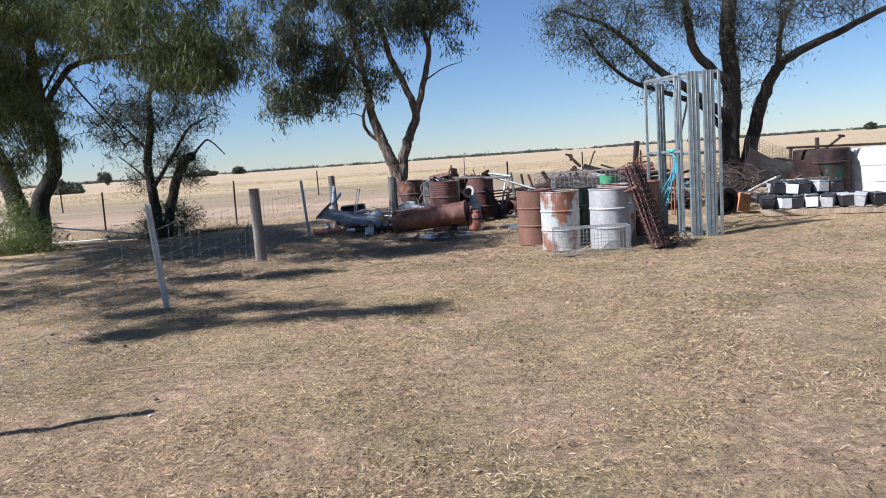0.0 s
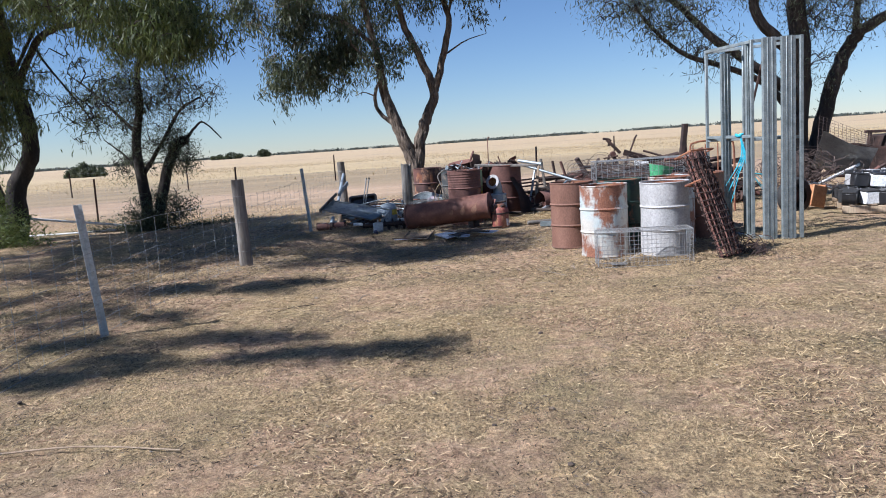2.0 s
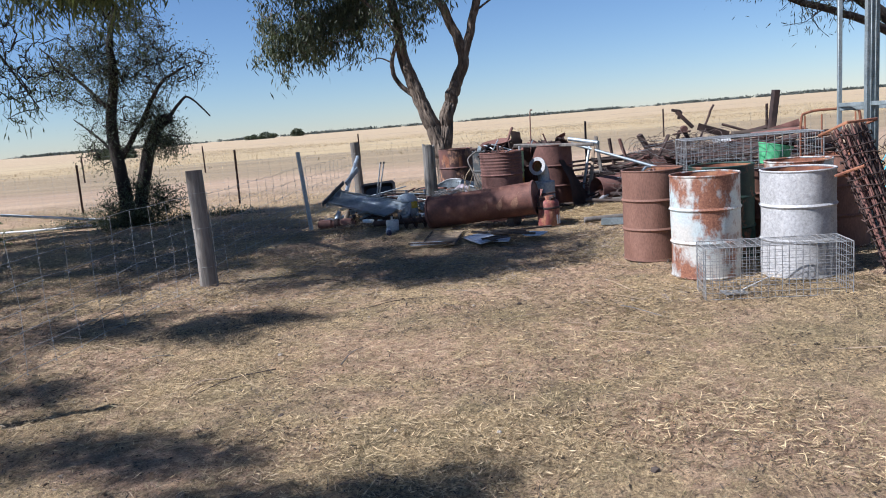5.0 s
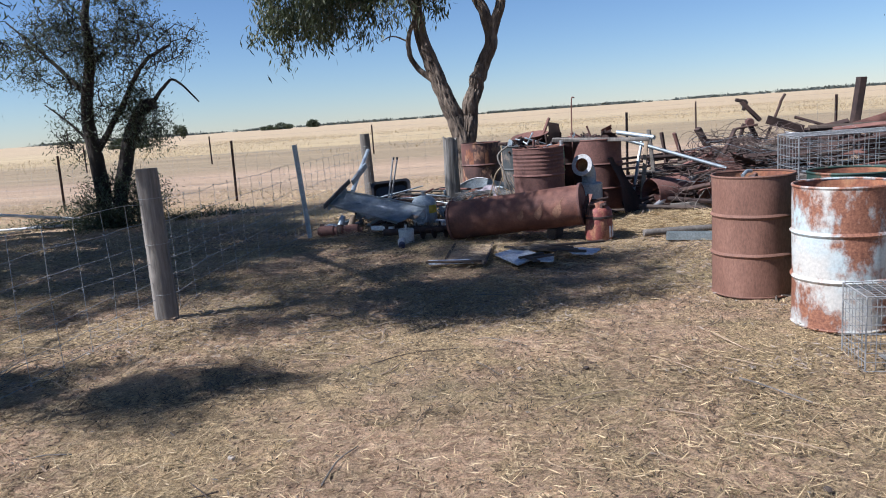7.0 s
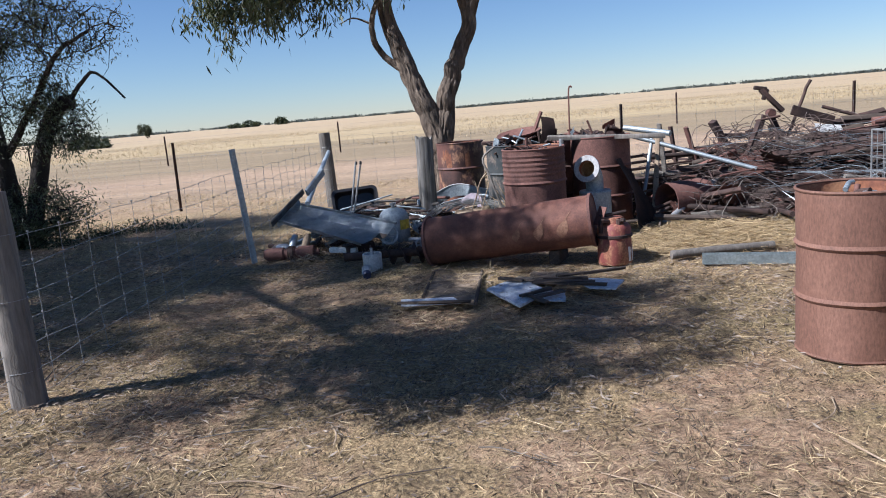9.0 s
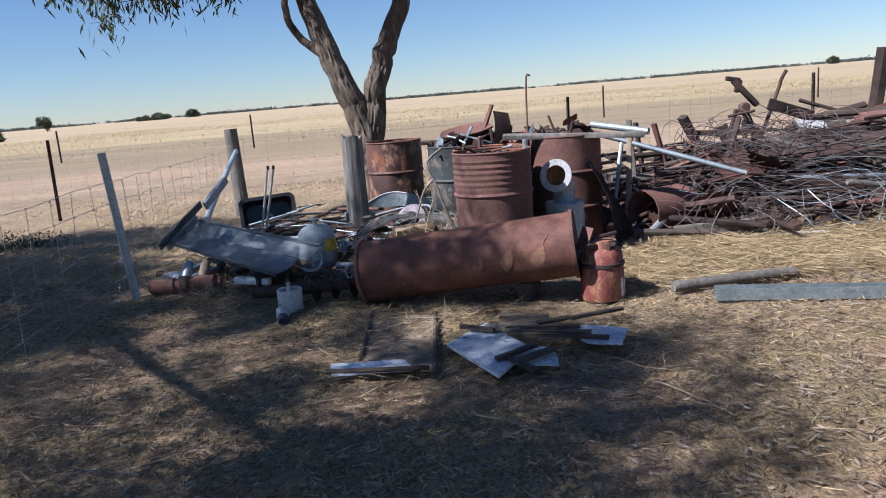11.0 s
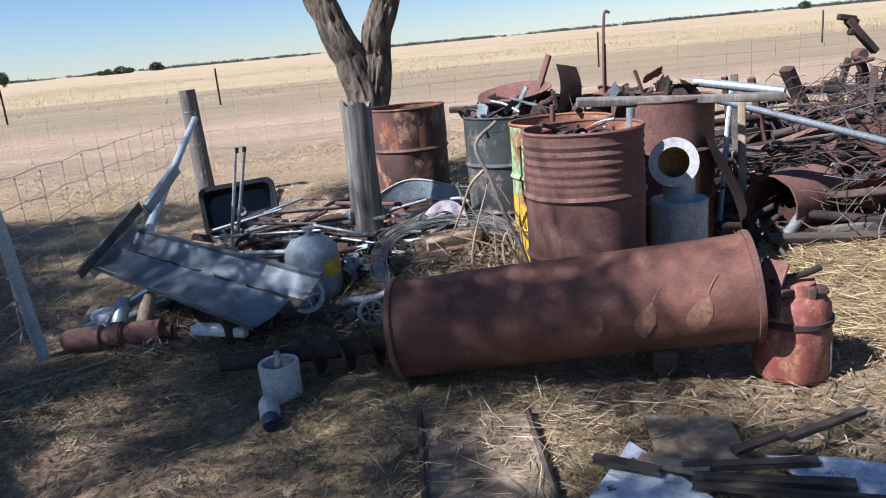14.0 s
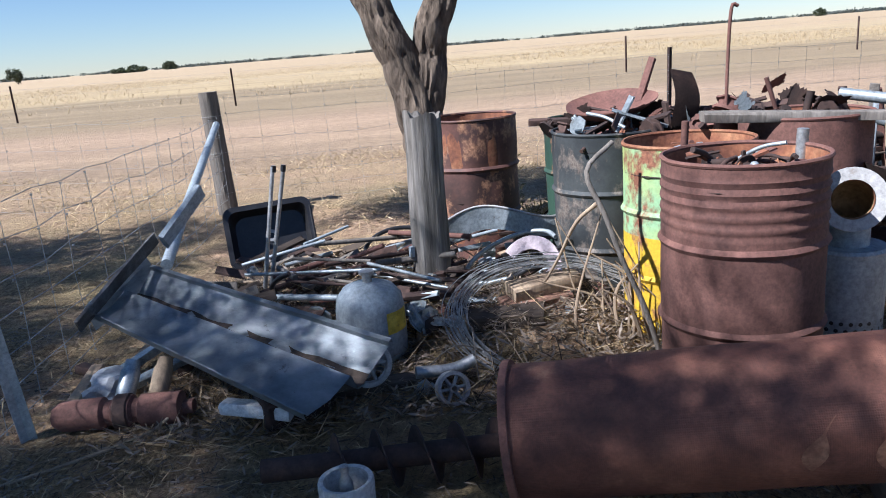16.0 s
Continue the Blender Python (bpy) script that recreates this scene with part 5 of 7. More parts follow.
# ---- scrap heaped on the drum tops ----
def on_drums():
    pan = thing("pan", pose(0.03, 17.0, 1.06, 8, -7, 0), "shallow rusty round pan resting on the drums", "pan")
    part("dish", lathe(bmesh.new(), [(0.001, 0.0), (0.16, 0.0), (0.235, 0.05), (0.25, 0.06), (0.25, 0.066), (0.235, 0.058), (0.16, 0.006), (0.001, 0.006)], 36, dent=0.012, seed=4), RUST, pan)
    beam("plank", (0.3, 16.42, 1.06), (1.46, 16.15, 1.0), 0.11, 0.045, WOOD_GREY, "weathered plank laid across the drum tops", "plank")
    stick("pipe", ((1.15, 16.68, 1.09), (1.55, 16.3, 1.01)), 0.03, ZINC_OLD, "pale grey pole end lying on the plank", "pipe")
    stick("rod", ((0.57, 16.75, 0.98), (0.575, 16.75, 1.3), (0.585, 16.74, 1.56), (0.62, 16.74, 1.57)), 0.009, RUST, "thin rusty rod with a hooked end", "rod")
    stick("rod", ((0.84, 16.7, 0.97), (0.76, 16.7, 1.2)), 0.012, RUST, "short rusty rod leaning out of a drum", "rod")
    sheet("curved_plate", pose(0.33, 16.72, 1.13, 78, 12, 20), 0.16, 0.3, RUST_DARK, "curved dark steel plate standing on the drums", "plate", 0.25, 61, thick=0.006)
    lump("manifold", pose(0.6, 16.78, 1.0, 0, 10, 0), 0.12, RUST, "rusty cast exhaust manifold on the drums", "casting", 62)
    lump("casting", pose(0.72, 16.76, 1.0, 30, 60, 0), 0.085, RUST_DARK, "rusty engine casting on the drums", "casting", 63)
    lump("casting", pose(-0.26, 16.95, 0.95, 0, 30, 40), 0.1, RUST_DARK, "dark oily engine casting on a drum", "casting", 64)
    beam("bracket", (-0.05, 16.72, 0.97), (0.06, 16.74, 1.16), 0.05, 0.012, ZINC_OLD, "flat grey steel bracket with bolt holes", "bracket")
    beam("bracket", (-0.04, 16.75, 1.1), (0.22, 16.66, 1.0), 0.06, 0.012, ZINC_OLD, "flat grey steel bracket laid over scrap", "bracket")
    beam("bracket", (0.24, 16.7, 0.98), (0.22, 16.7, 1.12), 0.05, 0.015, RUST_DARK, "short dark steel bracket on edge", "bracket")
    stick("bolt_rod", ((0.93, 16.62, 0.98), (0.96, 16.62, 1.12)), 0.02, RUST_DARK, "stub of dark pipe with a cap", "pipe")
    beam("angle_iron", (-0.4, 17.2, 1.02), (0.02, 17.05, 1.02), 0.05, 0.04, RUST_DARK, "dark angle iron across two drums", "angle iron")
    beam("lever", (0.2, 17.05, 1.1), (0.3, 17.1, 1.33), 0.04, 0.025, RUST, "rusty lever sticking up from the pan", "lever")
    stick("pipe", ((0.35, 15.62, 0.82), (0.36, 15.62, 1.08)), 0.022, ALU, "short white tube standing in the ribbed drum", "pipe")
    stick("pipe", ((0.04, 16.02, 0.72), (0.05, 16.0, 1.1)), 0.016, RUST, "thin rusty pipe standing in a drum", "pipe")
    rnd = rng_of(70)
    for cx, cy, zt, n in ((0.08, 15.52, 1.0, 54), (0.13, 16.17, 0.95, 18), (0.45, 17.0, 1.02, 26), (-0.07, 16.76, 1.02, 24), (1.53, 12.32, 0.86, 8), (0.86, 16.5, 0.98, 16), (0.02, 17.38, 1.0, 10)):
        for k in range(n):
            a, rr = rnd.uniform(0, 6.28), 0.22 * math.sqrt(rnd.random())
            x, y, z = cx + rr * math.cos(a), cy + rr * math.sin(a), zt + rnd.uniform(-0.05, 0.05) - 0.05 * rr / 0.22
            mat = rnd.choice((RUST_DARK, RUST, RUST_DARK, RUST_ORANGE, ZINC_OLD))
            kind = rnd.random()
            if kind < 0.45:
                dx, dy, dz = rnd.uniform(-0.09, 0.09), rnd.uniform(-0.09, 0.09), rnd.uniform(-0.02, 0.05)
                stick("scrap_rod", ((x - dx, y - dy, z - dz), (x, y, z + 0.015), (x + dx, y + dy, z + dz)), rnd.uniform(0.006, 0.016), mat, "bent rusty rod among scrap in a drum", "scrap", "scrap in drums")
            elif kind < 0.75:
                lump("scrap_casting", pose(x, y, z - 0.03, rnd.uniform(0, 90), rnd.uniform(0, 90), rnd.uniform(0, 360)), rnd.uniform(0.03, 0.055), mat, "small rusty casting among scrap in a drum", "scrap", 700 + k, "scrap in drums")
            else:
                beam("scrap_bar", (x - 0.06, y - rnd.uniform(-0.05, 0.05), z), (x + 0.06, y + rnd.uniform(-0.06, 0.06), z + rnd.uniform(-0.02, 0.05)), 0.03, 0.008, mat, "short rusty flat bar in a drum", "scrap", "scrap in drums")
    for k in range(46):
        x, y = rnd.uniform(-0.38, 1.15), rnd.uniform(16.45, 17.2)
        z = 1.01 + rnd.uniform(0, 0.07)
        a = rnd.uniform(0, 6.28)
        mat = rnd.choice((RUST_DARK, RUST_DARK, RUST, ZINC_OLD, RUST_DARK))
        if k % 3 == 0:
            lump("scrap_casting", pose(x, y, z - 0.04, rnd.uniform(0, 90), rnd.uniform(0, 90), rnd.uniform(0, 360)), rnd.uniform(0.04, 0.08), mat, "dark rusty casting heaped on the drums", "scrap", 900 + k, "scrap on drums")
        elif k % 3 == 1:
            beam("scrap_bar", (x - 0.12 * math.cos(a), y - 0.1 * math.sin(a), z - 0.02), (x + 0.12 * math.cos(a), y + 0.1 * math.sin(a), z + rnd.uniform(-0.01, 0.06)), rnd.uniform(0.02, 0.05), 0.012, mat, "flat rusty bar heaped on the drums", "scrap", "scrap on drums", rnd.uniform(0, 60))
        else:
            sheet("scrap_sheet", pose(x, y, z + 0.02, rnd.uniform(-60, 60), rnd.uniform(-60, 60), rnd.uniform(0, 360)), rnd.uniform(0.08, 0.18), rnd.uniform(0.06, 0.14), mat, "bent rusty plate heaped on the drums", "scrap", 0.15, 950 + k, "scrap on drums", jag=0.01)
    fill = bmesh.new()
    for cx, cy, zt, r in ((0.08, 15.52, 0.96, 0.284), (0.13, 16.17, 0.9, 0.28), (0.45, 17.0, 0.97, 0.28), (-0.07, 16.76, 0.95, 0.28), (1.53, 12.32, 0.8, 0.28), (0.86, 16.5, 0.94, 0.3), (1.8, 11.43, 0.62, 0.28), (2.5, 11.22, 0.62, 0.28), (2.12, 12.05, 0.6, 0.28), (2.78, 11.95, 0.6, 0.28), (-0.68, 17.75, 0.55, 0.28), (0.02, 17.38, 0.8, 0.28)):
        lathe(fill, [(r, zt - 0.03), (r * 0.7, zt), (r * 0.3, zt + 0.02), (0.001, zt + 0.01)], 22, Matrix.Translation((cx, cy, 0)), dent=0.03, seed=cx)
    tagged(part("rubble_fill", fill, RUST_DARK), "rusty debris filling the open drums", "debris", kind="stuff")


on_drums()
beam("bent_strip", (-2.68, 16.12, 0.41), (-2.4, 16.52, 0.7), 0.016, 0.07, ARM_STEEL, "dark folded sheet-metal arm rising from the trough", "strip", "", 20)
beam("bent_strip", (-2.36, 16.5, 0.68), (-2.2, 16.72, 0.88), 0.03, 0.085, BLUE_GREY, "end of a folded sheet-metal arm", "strip", "", 20)


# ---- round the old post and behind the trough ----
def round_post():
    rnd = rng_of(81)
    stick("branch", ((-0.27, 16.0, 1.04), (-0.4, 15.95, 0.93), (-0.34, 15.9, 0.75), (-0.28, 15.85, 0.55), (-0.2, 15.8, 0.34), (-0.14, 15.75, 0.09)), 0.011, WOOD_GREY, "pale crooked dead branch among the drums", "branch", "dead branches", 0.012)
    stick("branch", ((-0.36, 15.92, 0.8), (-0.44, 16.0, 0.7), (-0.5, 16.1, 0.52), (-0.56, 16.2, 0.36)), 0.01, WOOD_TAN, "thin dead branch among the drums", "branch", "dead branches", 0.005)
    for k in range(16):
        x, y = rnd.uniform(-0.45, -0.05), rnd.uniform(15.72, 16.1)
        stick("branch", ((x, y, 0.08), (x + rnd.uniform(-0.12, 0.12), y + 0.03, rnd.uniform(0.2, 0.4)), (x + rnd.uniform(-0.25, 0.1), y + 0.05, rnd.uniform(0.4, 0.75))), rnd.uniform(0.004, 0.012), WOOD_TAN, "thin dead branch leaning on the drums", "branch", "dead branches", 0.003, 6)
    for k in range(26):
        x, y = rnd.uniform(-0.95, -0.15), rnd.uniform(15.75, 16.3)
        a = rnd.uniform(0, 6.28)
        L = rnd.uniform(0.12, 0.4)
        z = 0.13 + 0.12 * rnd.random()
        stick("twig", ((x, y, z), (x + L * 0.5 * math.cos(a), y + L * 0.5 * math.sin(a), z + rnd.uniform(0, 0.1)), (x + L * math.cos(a), y + L * math.sin(a), z - 0.05)), rnd.uniform(0.003, 0.008), rnd.choice((WOOD_TAN, WOOD_GREY, RUST_DARK)), "dead twig on the heap behind the tank", "twig", "dead twigs", 0.002, 5)
    # mound of litter and soil under the small scrap
    bm = bmesh.new()
    for cx, cy, rx, ry, hh in ((-0.6, 16.25, 0.62, 0.65, 0.2), (-1.5, 16.95, 0.9, 0.7, 0.24)):
        lathe(bm, [(1.05, -0.03), (0.85, 0.35), (0.55, 0.75), (0.25, 0.95), (0.001, 1.0)], 30, Matrix.Translation((cx, cy, 0.06)) @ Matrix.Diagonal((rx, ry, hh, 1)), dent=0.16, seed=9)
    tagged(part("litter_mound", bm, GROUND), "low mound of soil and litter under small scrap", "soil", kind="stuff")
    # pink bracket, bricks, bags
    brk = thing("bracket", pose(-0.58, 16.42, 0.36, 62, -20, -35), "pale pink slotted bracket on the heap", "bracket")
    bm = bmesh.new()
    prev = None
    for i in range(13):
        a = radians(-20 + 150 * i / 12)
        row = [bm.verts.new((r * math.cos(a), r * math.sin(a), z)) for r, z in ((0.12, 0), (0.19, 0), (0.19, 0.012), (0.12, 0.012))]
        if prev:
            for k in range(4):
                bm.faces.new((prev[k], prev[(k + 1) % 4], row[(k + 1) % 4], row[k]))
        prev = row
    part("arm", bm, PINK_GREY, brk)
    part("leg", box(bmesh.new(), 0.06, 0.22, 0.012, pose(0.15, -0.12, 0.006, 0, 0, 15), 0.004), PINK_GREY, brk)
    lump("pulley", pose(-0.42, 16.42, 0.34, 60, 10, 0), 0.07, ALU, "grey metal pulley on the heap", "pulley", 82)
    for k, (x, y, z, rz, m) in enumerate(((-0.6, 16.18, 0.27, 12, BRICK), (-0.55, 16.2, 0.34, 18, WOOD_TAN), (-0.76, 16.12, 0.25, -10, WOOD_DARK))):
        beam("block", (x - 0.17, y, z), (x + 0.17, y + math.sin(radians(rz)) * 0.3, z + 0.02), 0.12, 0.07, m, "brown slab of brick or timber on the heap", "block", "slabs on the heap", 10)
    for k, (x, y, z, m, lab) in enumerate(((-0.74, 15.98, 0.12, BAG, "crumpled pale plastic bag on the heap"), (-0.42, 15.84, 0.12, BAG, "torn pale plastic scrap behind the tank"), (-2.6, 16.1, 0.12, BAG, "crumpled clear plastic under the trough"))):
        bm = bmesh.new()
        bmesh.ops.create_icosphere(bm, subdivisions=3, radius=0.1)
        for v in bm.verts:
            n3 = noise.noise(v.co * 14 + Vector((k * 9, 0, 0)))
            v.co *= 1 + 0.55 * n3
            v.co.z *= 0.6 if k != 1 else 0.35
            v.co.x *= 1.25
        top = thing("plastic_bag", put(x, y, 30 * k, z), lab, "bag")
        part("film", bm, m, top, smooth=False)
    # bundle of pipes, conduit and small scrap behind the gas bottle
    for k in range(34):
        x0, y0 = rnd.uniform(-2.1, -1.1), rnd.uniform(16.5, 17.2)
        L = rnd.uniform(0.2, 0.75)
        z = 0.27 + 0.006 * k
        stick("pipe", ((x0, y0, z), (x0 + L, y0 + rnd.uniform(-0.45, 0.35), z + rnd.uniform(-0.08, 0.1))), rnd.uniform(0.007, 0.018), rnd.choice((ZINC_OLD, BLUE_GREY, RUST, WOOD_GREY, RUST_DARK, RUST_DARK)), "old pipe in the small scrap behind the trough", "pipe", "small pipes")
    for k in range(110):
        x0, y0 = rnd.uniform(-2.35, -0.3), rnd.uniform(16.35, 17.5)
        a = rnd.uniform(-0.7, 0.7)
        L = rnd.uniform(0.12, 0.4)
        z = 0.22 + rnd.uniform(0, 0.14)
        beam("offcut", (x0, y0, z), (x0 + L * math.cos(a), y0 + L * math.sin(a), z + rnd.uniform(-0.04, 0.07)), rnd.uniform(0.02, 0.07), rnd.uniform(0.008, 0.025), rnd.choice((WOOD_TAN, WOOD_DARK, WOOD_GREY, ZINC_OLD, RUST_DARK, RUST_DARK, WOOD_DARK)), "small offcut in the scrap behind the trough", "offcut", "offcuts", rnd.uniform(0, 60))
    for k in range(64):
        lump("fitting", pose(rnd.uniform(-2.3, -0.2), rnd.uniform(16.05, 17.3), 0.25, rnd.uniform(0, 180), 0, rnd.uniform(0, 360)), rnd.uniform(0.035, 0.07), rnd.choice((RUST, ALU, ZINC_OLD, RUST_DARK, BLUE_GREY)), "old pipe fitting in the small scrap", "fitting", 820 + k, "fittings")
    for x0, x1 in ((-1.98, -1.84), (-1.95, -1.79)):
        rd = stick("rod", ((x0, 16.8, 0.22), (x1, 16.84, 0.95 if x0 < -1.96 else 0.92)), 0.011, ALU, "thin white rod standing in the scrap", "rod", "white rods")
        part("tip", tube(bmesh.new(), [(x1 - x0, 0.04, 0.7), ((x1 - x0) * 1.04, 0.042, 0.735)], 0.014, None, 8), BLACK_PLASTIC, rd, "dark rubber tip")
    # hose loops
    for k, (cx, cy, r, m) in enumerate(((-1.2, 17.1, 0.22, BLACK_PLASTIC), (-0.62, 16.75, 0.25, ZINC_OLD), (-0.5, 16.6, 0.18, BLACK_PLASTIC), (-1.75, 16.6, 0.14, BLACK_PLASTIC))):
        stick("hose", [(cx + r * math.cos(a * 0.5), cy + r * 0.7 * math.sin(a * 0.5), 0.36 + 0.1 * math.sin(a * 0.5 + k)) for a in range(10)], 0.013, m, "curled old hose in the small scrap", "hose", "hoses")
    # sheet of fine screen bent between post and drums
    scr = thing("screen_sheet", (-0.98, 17.0, 0.36), "bent strip of grey perforated sheet behind the post", "sheet")
    bm = bmesh.new()
    prev = None
    for i in range(15):
        f = i / 14
        x, zc = 0.75 * f, 0.06 + 0.12 * f + 0.06 * math.sin(f * 5)
        row = [bm.verts.new((x, 0.05 * math.sin(f * 6), zc - 0.07)), bm.verts.new((x, 0.05 * math.sin(f * 6) + 0.03, zc + 0.08 - 0.05 * f))]
        if prev:
            bm.faces.new((prev[0], row[0], row[1], prev[1]))
        prev = row
    bmesh.ops.solidify(bm, geom=bm.faces[:], thickness=0.003)
    part("panel", bm, ZINC_OLD, scr)
    part("edge_wire", tube(bmesh.new(), [(0.75 * i / 14, 0.05 * math.sin(i / 14 * 6) + 0.03, 0.06 + 0.12 * i / 14 + 0.06 * math.sin(i / 14 * 5) + 0.08 - 0.05 * i / 14) for i in range(15)], 0.008, None, 6), ALU, scr)
    # pieces on the ground in front and under the trough
    stick("pipe_fitting", ((-1.2, 15.72, 0.2), (-1.05, 15.74, 0.19), (-0.95, 15.75, 0.22)), 0.026, ALU, "white plastic pipe elbow beside the gas bottle", "fitting")
    lump("cap", pose(-1.17, 15.75, 0.1), 0.05, BLUE_GREY, "round blue-grey pipe cap on the ground", "cap", 83)
    beam("plank", (-1.75, 15.75, 0.13), (-0.95, 15.85, 0.13), 0.1, 0.03, WOOD_DARK, "dark plank lying under the trough", "plank")
    beam("bracket", (-1.98, 15.66, 0.17), (-1.7, 15.56, 0.16), 0.07, 0.05, WHITE_PAINT, "white painted steel offcut by the pot", "offcut")
    for k in range(9):
        x, y = rnd.uniform(-2.7, -1.9), rnd.uniform(15.8, 16.3)
        a = rnd.uniform(0, 3.1)
        beam("offcut", (x, y, 0.12), (x + 0.3 * math.cos(a), y + 0.3 * math.sin(a), 0.16), 0.06, 0.04, rnd.choice((WOOD_GREY, RUST_DARK, WOOD_TAN, ZINC_OLD)), "offcut lying under the trough", "offcut", "offcuts")
    stick("cable", ((-2.9, 15.3, 0.08), (-2.6, 15.45, 0.085), (-2.3, 15.62, 0.1), (-2.2, 15.7, 0.14)), 0.007, WOOD_TAN, "loose pale cable on the ground", "cable")
    wire_lump("wire_tangle", (-0.95, 17.15, 0.25), 0.25, 18, 83, "tangle of thin grey wire by the burnt drum")


PINK_GREY = surface("pale pink paint", ((0.3, 0.24, 0.26), (0.38, 0.31, 0.33), (0.45, 0.38, 0.4)), 50, 7, 0.6, 0, 0.1, 0.002)
BRICK = surface("brown brick", ((0.16, 0.08, 0.055), (0.24, 0.13, 0.085), (0.3, 0.17, 0.12)), 50, 9, 0.9, 0, 0.4, 0.004)
BAG = surface("dusty plastic film", ((0.35, 0.36, 0.37), (0.48, 0.49, 0.5), (0.6, 0.6, 0.6)), 30, 9, 0.4, 0, 0.1, 0.002)


def wire_lump(name, c, r, n, seed, label, gauge=0.003, flat=0.6, material=None):
    rnd = rng_of(seed)
    top = thing(name, c, label, "wire", "wire tangles")
    for _ in range(n):
        p = Vector((rnd.uniform(-r, r), rnd.uniform(-r, r), rnd.uniform(0, r * flat)))
        rr, a0, tilt = r * rnd.uniform(0.3, 0.9), rnd.uniform(0, 6), Euler((rnd.uniform(-0.9, 0.9), rnd.uniform(-0.9, 0.9), rnd.uniform(0, 6)))
        span = rnd.uniform(2, 6)
        pts = []
        for k in range(13):
            a = a0 + span * k / 12
            q = Vector((rr * math.cos(a), rr * 0.8 * math.sin(a), 0.1 * r * math.sin(a * 2)))
            q.rotate(tilt)
            pts.append(p * 0.6 + q)
        part("strand", tube(bmesh.new(), pts, gauge, None, 4), material or WIRE_RUST, top)


round_post()


# ---- boards lying on the ground in front of the tank ----
def board(pts, z, thick, material, label, edge=None):
    c = Vector((sum(p[0] for p in pts) / len(pts), sum(p[1] for p in pts) / len(pts), z))
    top = thing("board", Matrix.Translation(c), label, "board", "fallen boards")
    bm = bmesh.new()
    ring = []
    for a, b in zip(pts, pts[1:] + pts[:1]):
        for k in range(5):
            f = k / 5
            ring.append(Vector((a[0] + (b[0] - a[0]) * f, a[1] + (b[1] - a[1]) * f, 0)) - Vector((c.x, c.y, 0)) + Vector((noise.noise((a[0] * 9 + f * 4, a[1], 2)), noise.noise((a[1] * 9 + f * 4, a[0], 7)), 0)) * 0.008)
    lo, hi = [bm.verts.new(p) for p in ring], [bm.verts.new(p + Vector((0, 0, thick))) for p in ring]
    bm.faces.new(hi)
    bm.faces.new(lo[::-1])
    for k in range(len(ring)):
        j = (k + 1) % len(ring)
        bm.faces.new((lo[k], lo[j], hi[j], hi[k]))
    bmesh.ops.recalc_face_normals(bm, faces=bm.faces[:])
    part("panel", bm, material, top)
    if edge:
        for a, b in edge:
            a3, b3 = Vector((a[0], a[1], z + thick + 0.008)) - c, Vector((b[0], b[1], z + thick + 0.008)) - c
            part("batten", tube(bmesh.new(), [a3, b3], 0.014, None, 5), WOOD_DARK, top)
    return top


G0 = 0.085
board([(-0.87, 14.54), (-0.48, 14.46), (-0.53, 13.46), (-0.9, 13.74)], G0 - 0.005, 0.012, BOARD_BROWN, "rotten brown board in a thin frame lying flat", [((-0.88, 14.55), (-0.91, 13.74)), ((-0.47, 14.47), (-0.52, 13.44))])
board([(-1.07, 13.66), (-1.05, 13.5), (-0.63, 13.47), (-0.68, 13.62)], G0 + 0.012, 0.014, BOARD_WHITE, "narrow white-faced board with rotted edges", [((-1.08, 13.52), (-0.55, 13.44))])
board([(-0.44, 13.8), (-0.18, 14.13), (0.0, 13.6), (-0.22, 13.25)], G0 + 0.012, 0.016, BOARD_WHITE, "cracked bluish-white board lying on rubbish")
board([(-0.07, 14.32), (0.22, 14.23), (0.16, 13.95), (-0.12, 14.02)], G0 + 0.002, 0.012, BOARD_BROWN, "brown and white stained board lying flat")
board([(0.2, 13.93), (0.42, 13.86), (0.57, 13.76), (0.47, 13.52), (0.3, 13.6)], G0 + 0.02, 0.012, BOARD_WHITE, "bent white panel piece with a folded edge")
board([(-0.02, 13.66), (0.12, 13.62), (0.1, 13.35), (-0.08, 13.42)], G0 + 0.004, 0.012, BOARD_WHITE, "small white board under broken battens")
for a, b, w in (((-0.09, 13.9), (0.32, 13.84), 0.05), ((-0.08, 13.84), (0.35, 13.7), 0.06), ((-0.1, 13.8), (0.42, 13.6), 0.03), ((0.02, 13.58), (-0.2, 13.44), 0.06), ((-0.12, 13.35), (0.1, 13.5), 0.07), ((-0.14, 13.42), (-0.04, 13.22), 0.05), ((0.3, 13.98), (0.64, 14.1), 0.045), ((-0.34, 14.02), (-0.16, 13.9), 0.06), ((0.1, 13.95), (0.3, 14.02), 0.05)):
    beam("batten", (*a, G0 + 0.05), (*b, G0 + 0.045), w * 0.7, 0.02, WOOD_DARK, "broken dark rotten batten on the boards", "batten", "broken battens")
beam("strip", (-0.2, 13.98, G0 + 0.05), (-0.02, 13.86, G0 + 0.05), 0.06, 0.016, WOOD_TAN, "split pale wood strip on the white board", "strip")


def channel(a, b, w, h, material, label):
    a, b = Vector(a), Vector(b)
    d = b - a
    top = thing("steel_channel", Matrix.Translation(a) @ d.to_track_quat("X", "Z").to_matrix().to_4x4(), label, "channel", "steel channels")
    L = d.length
    part("web", box(bmesh.new(), L, w, 0.004, pose(L / 2, 0, 0.002)), material, top)
    for s in (-1, 1):
        part("side", box(bmesh.new(), L, 0.004, h, pose(L / 2, s * (w / 2 - 0.002), h / 2 + 0.004)), material, top)


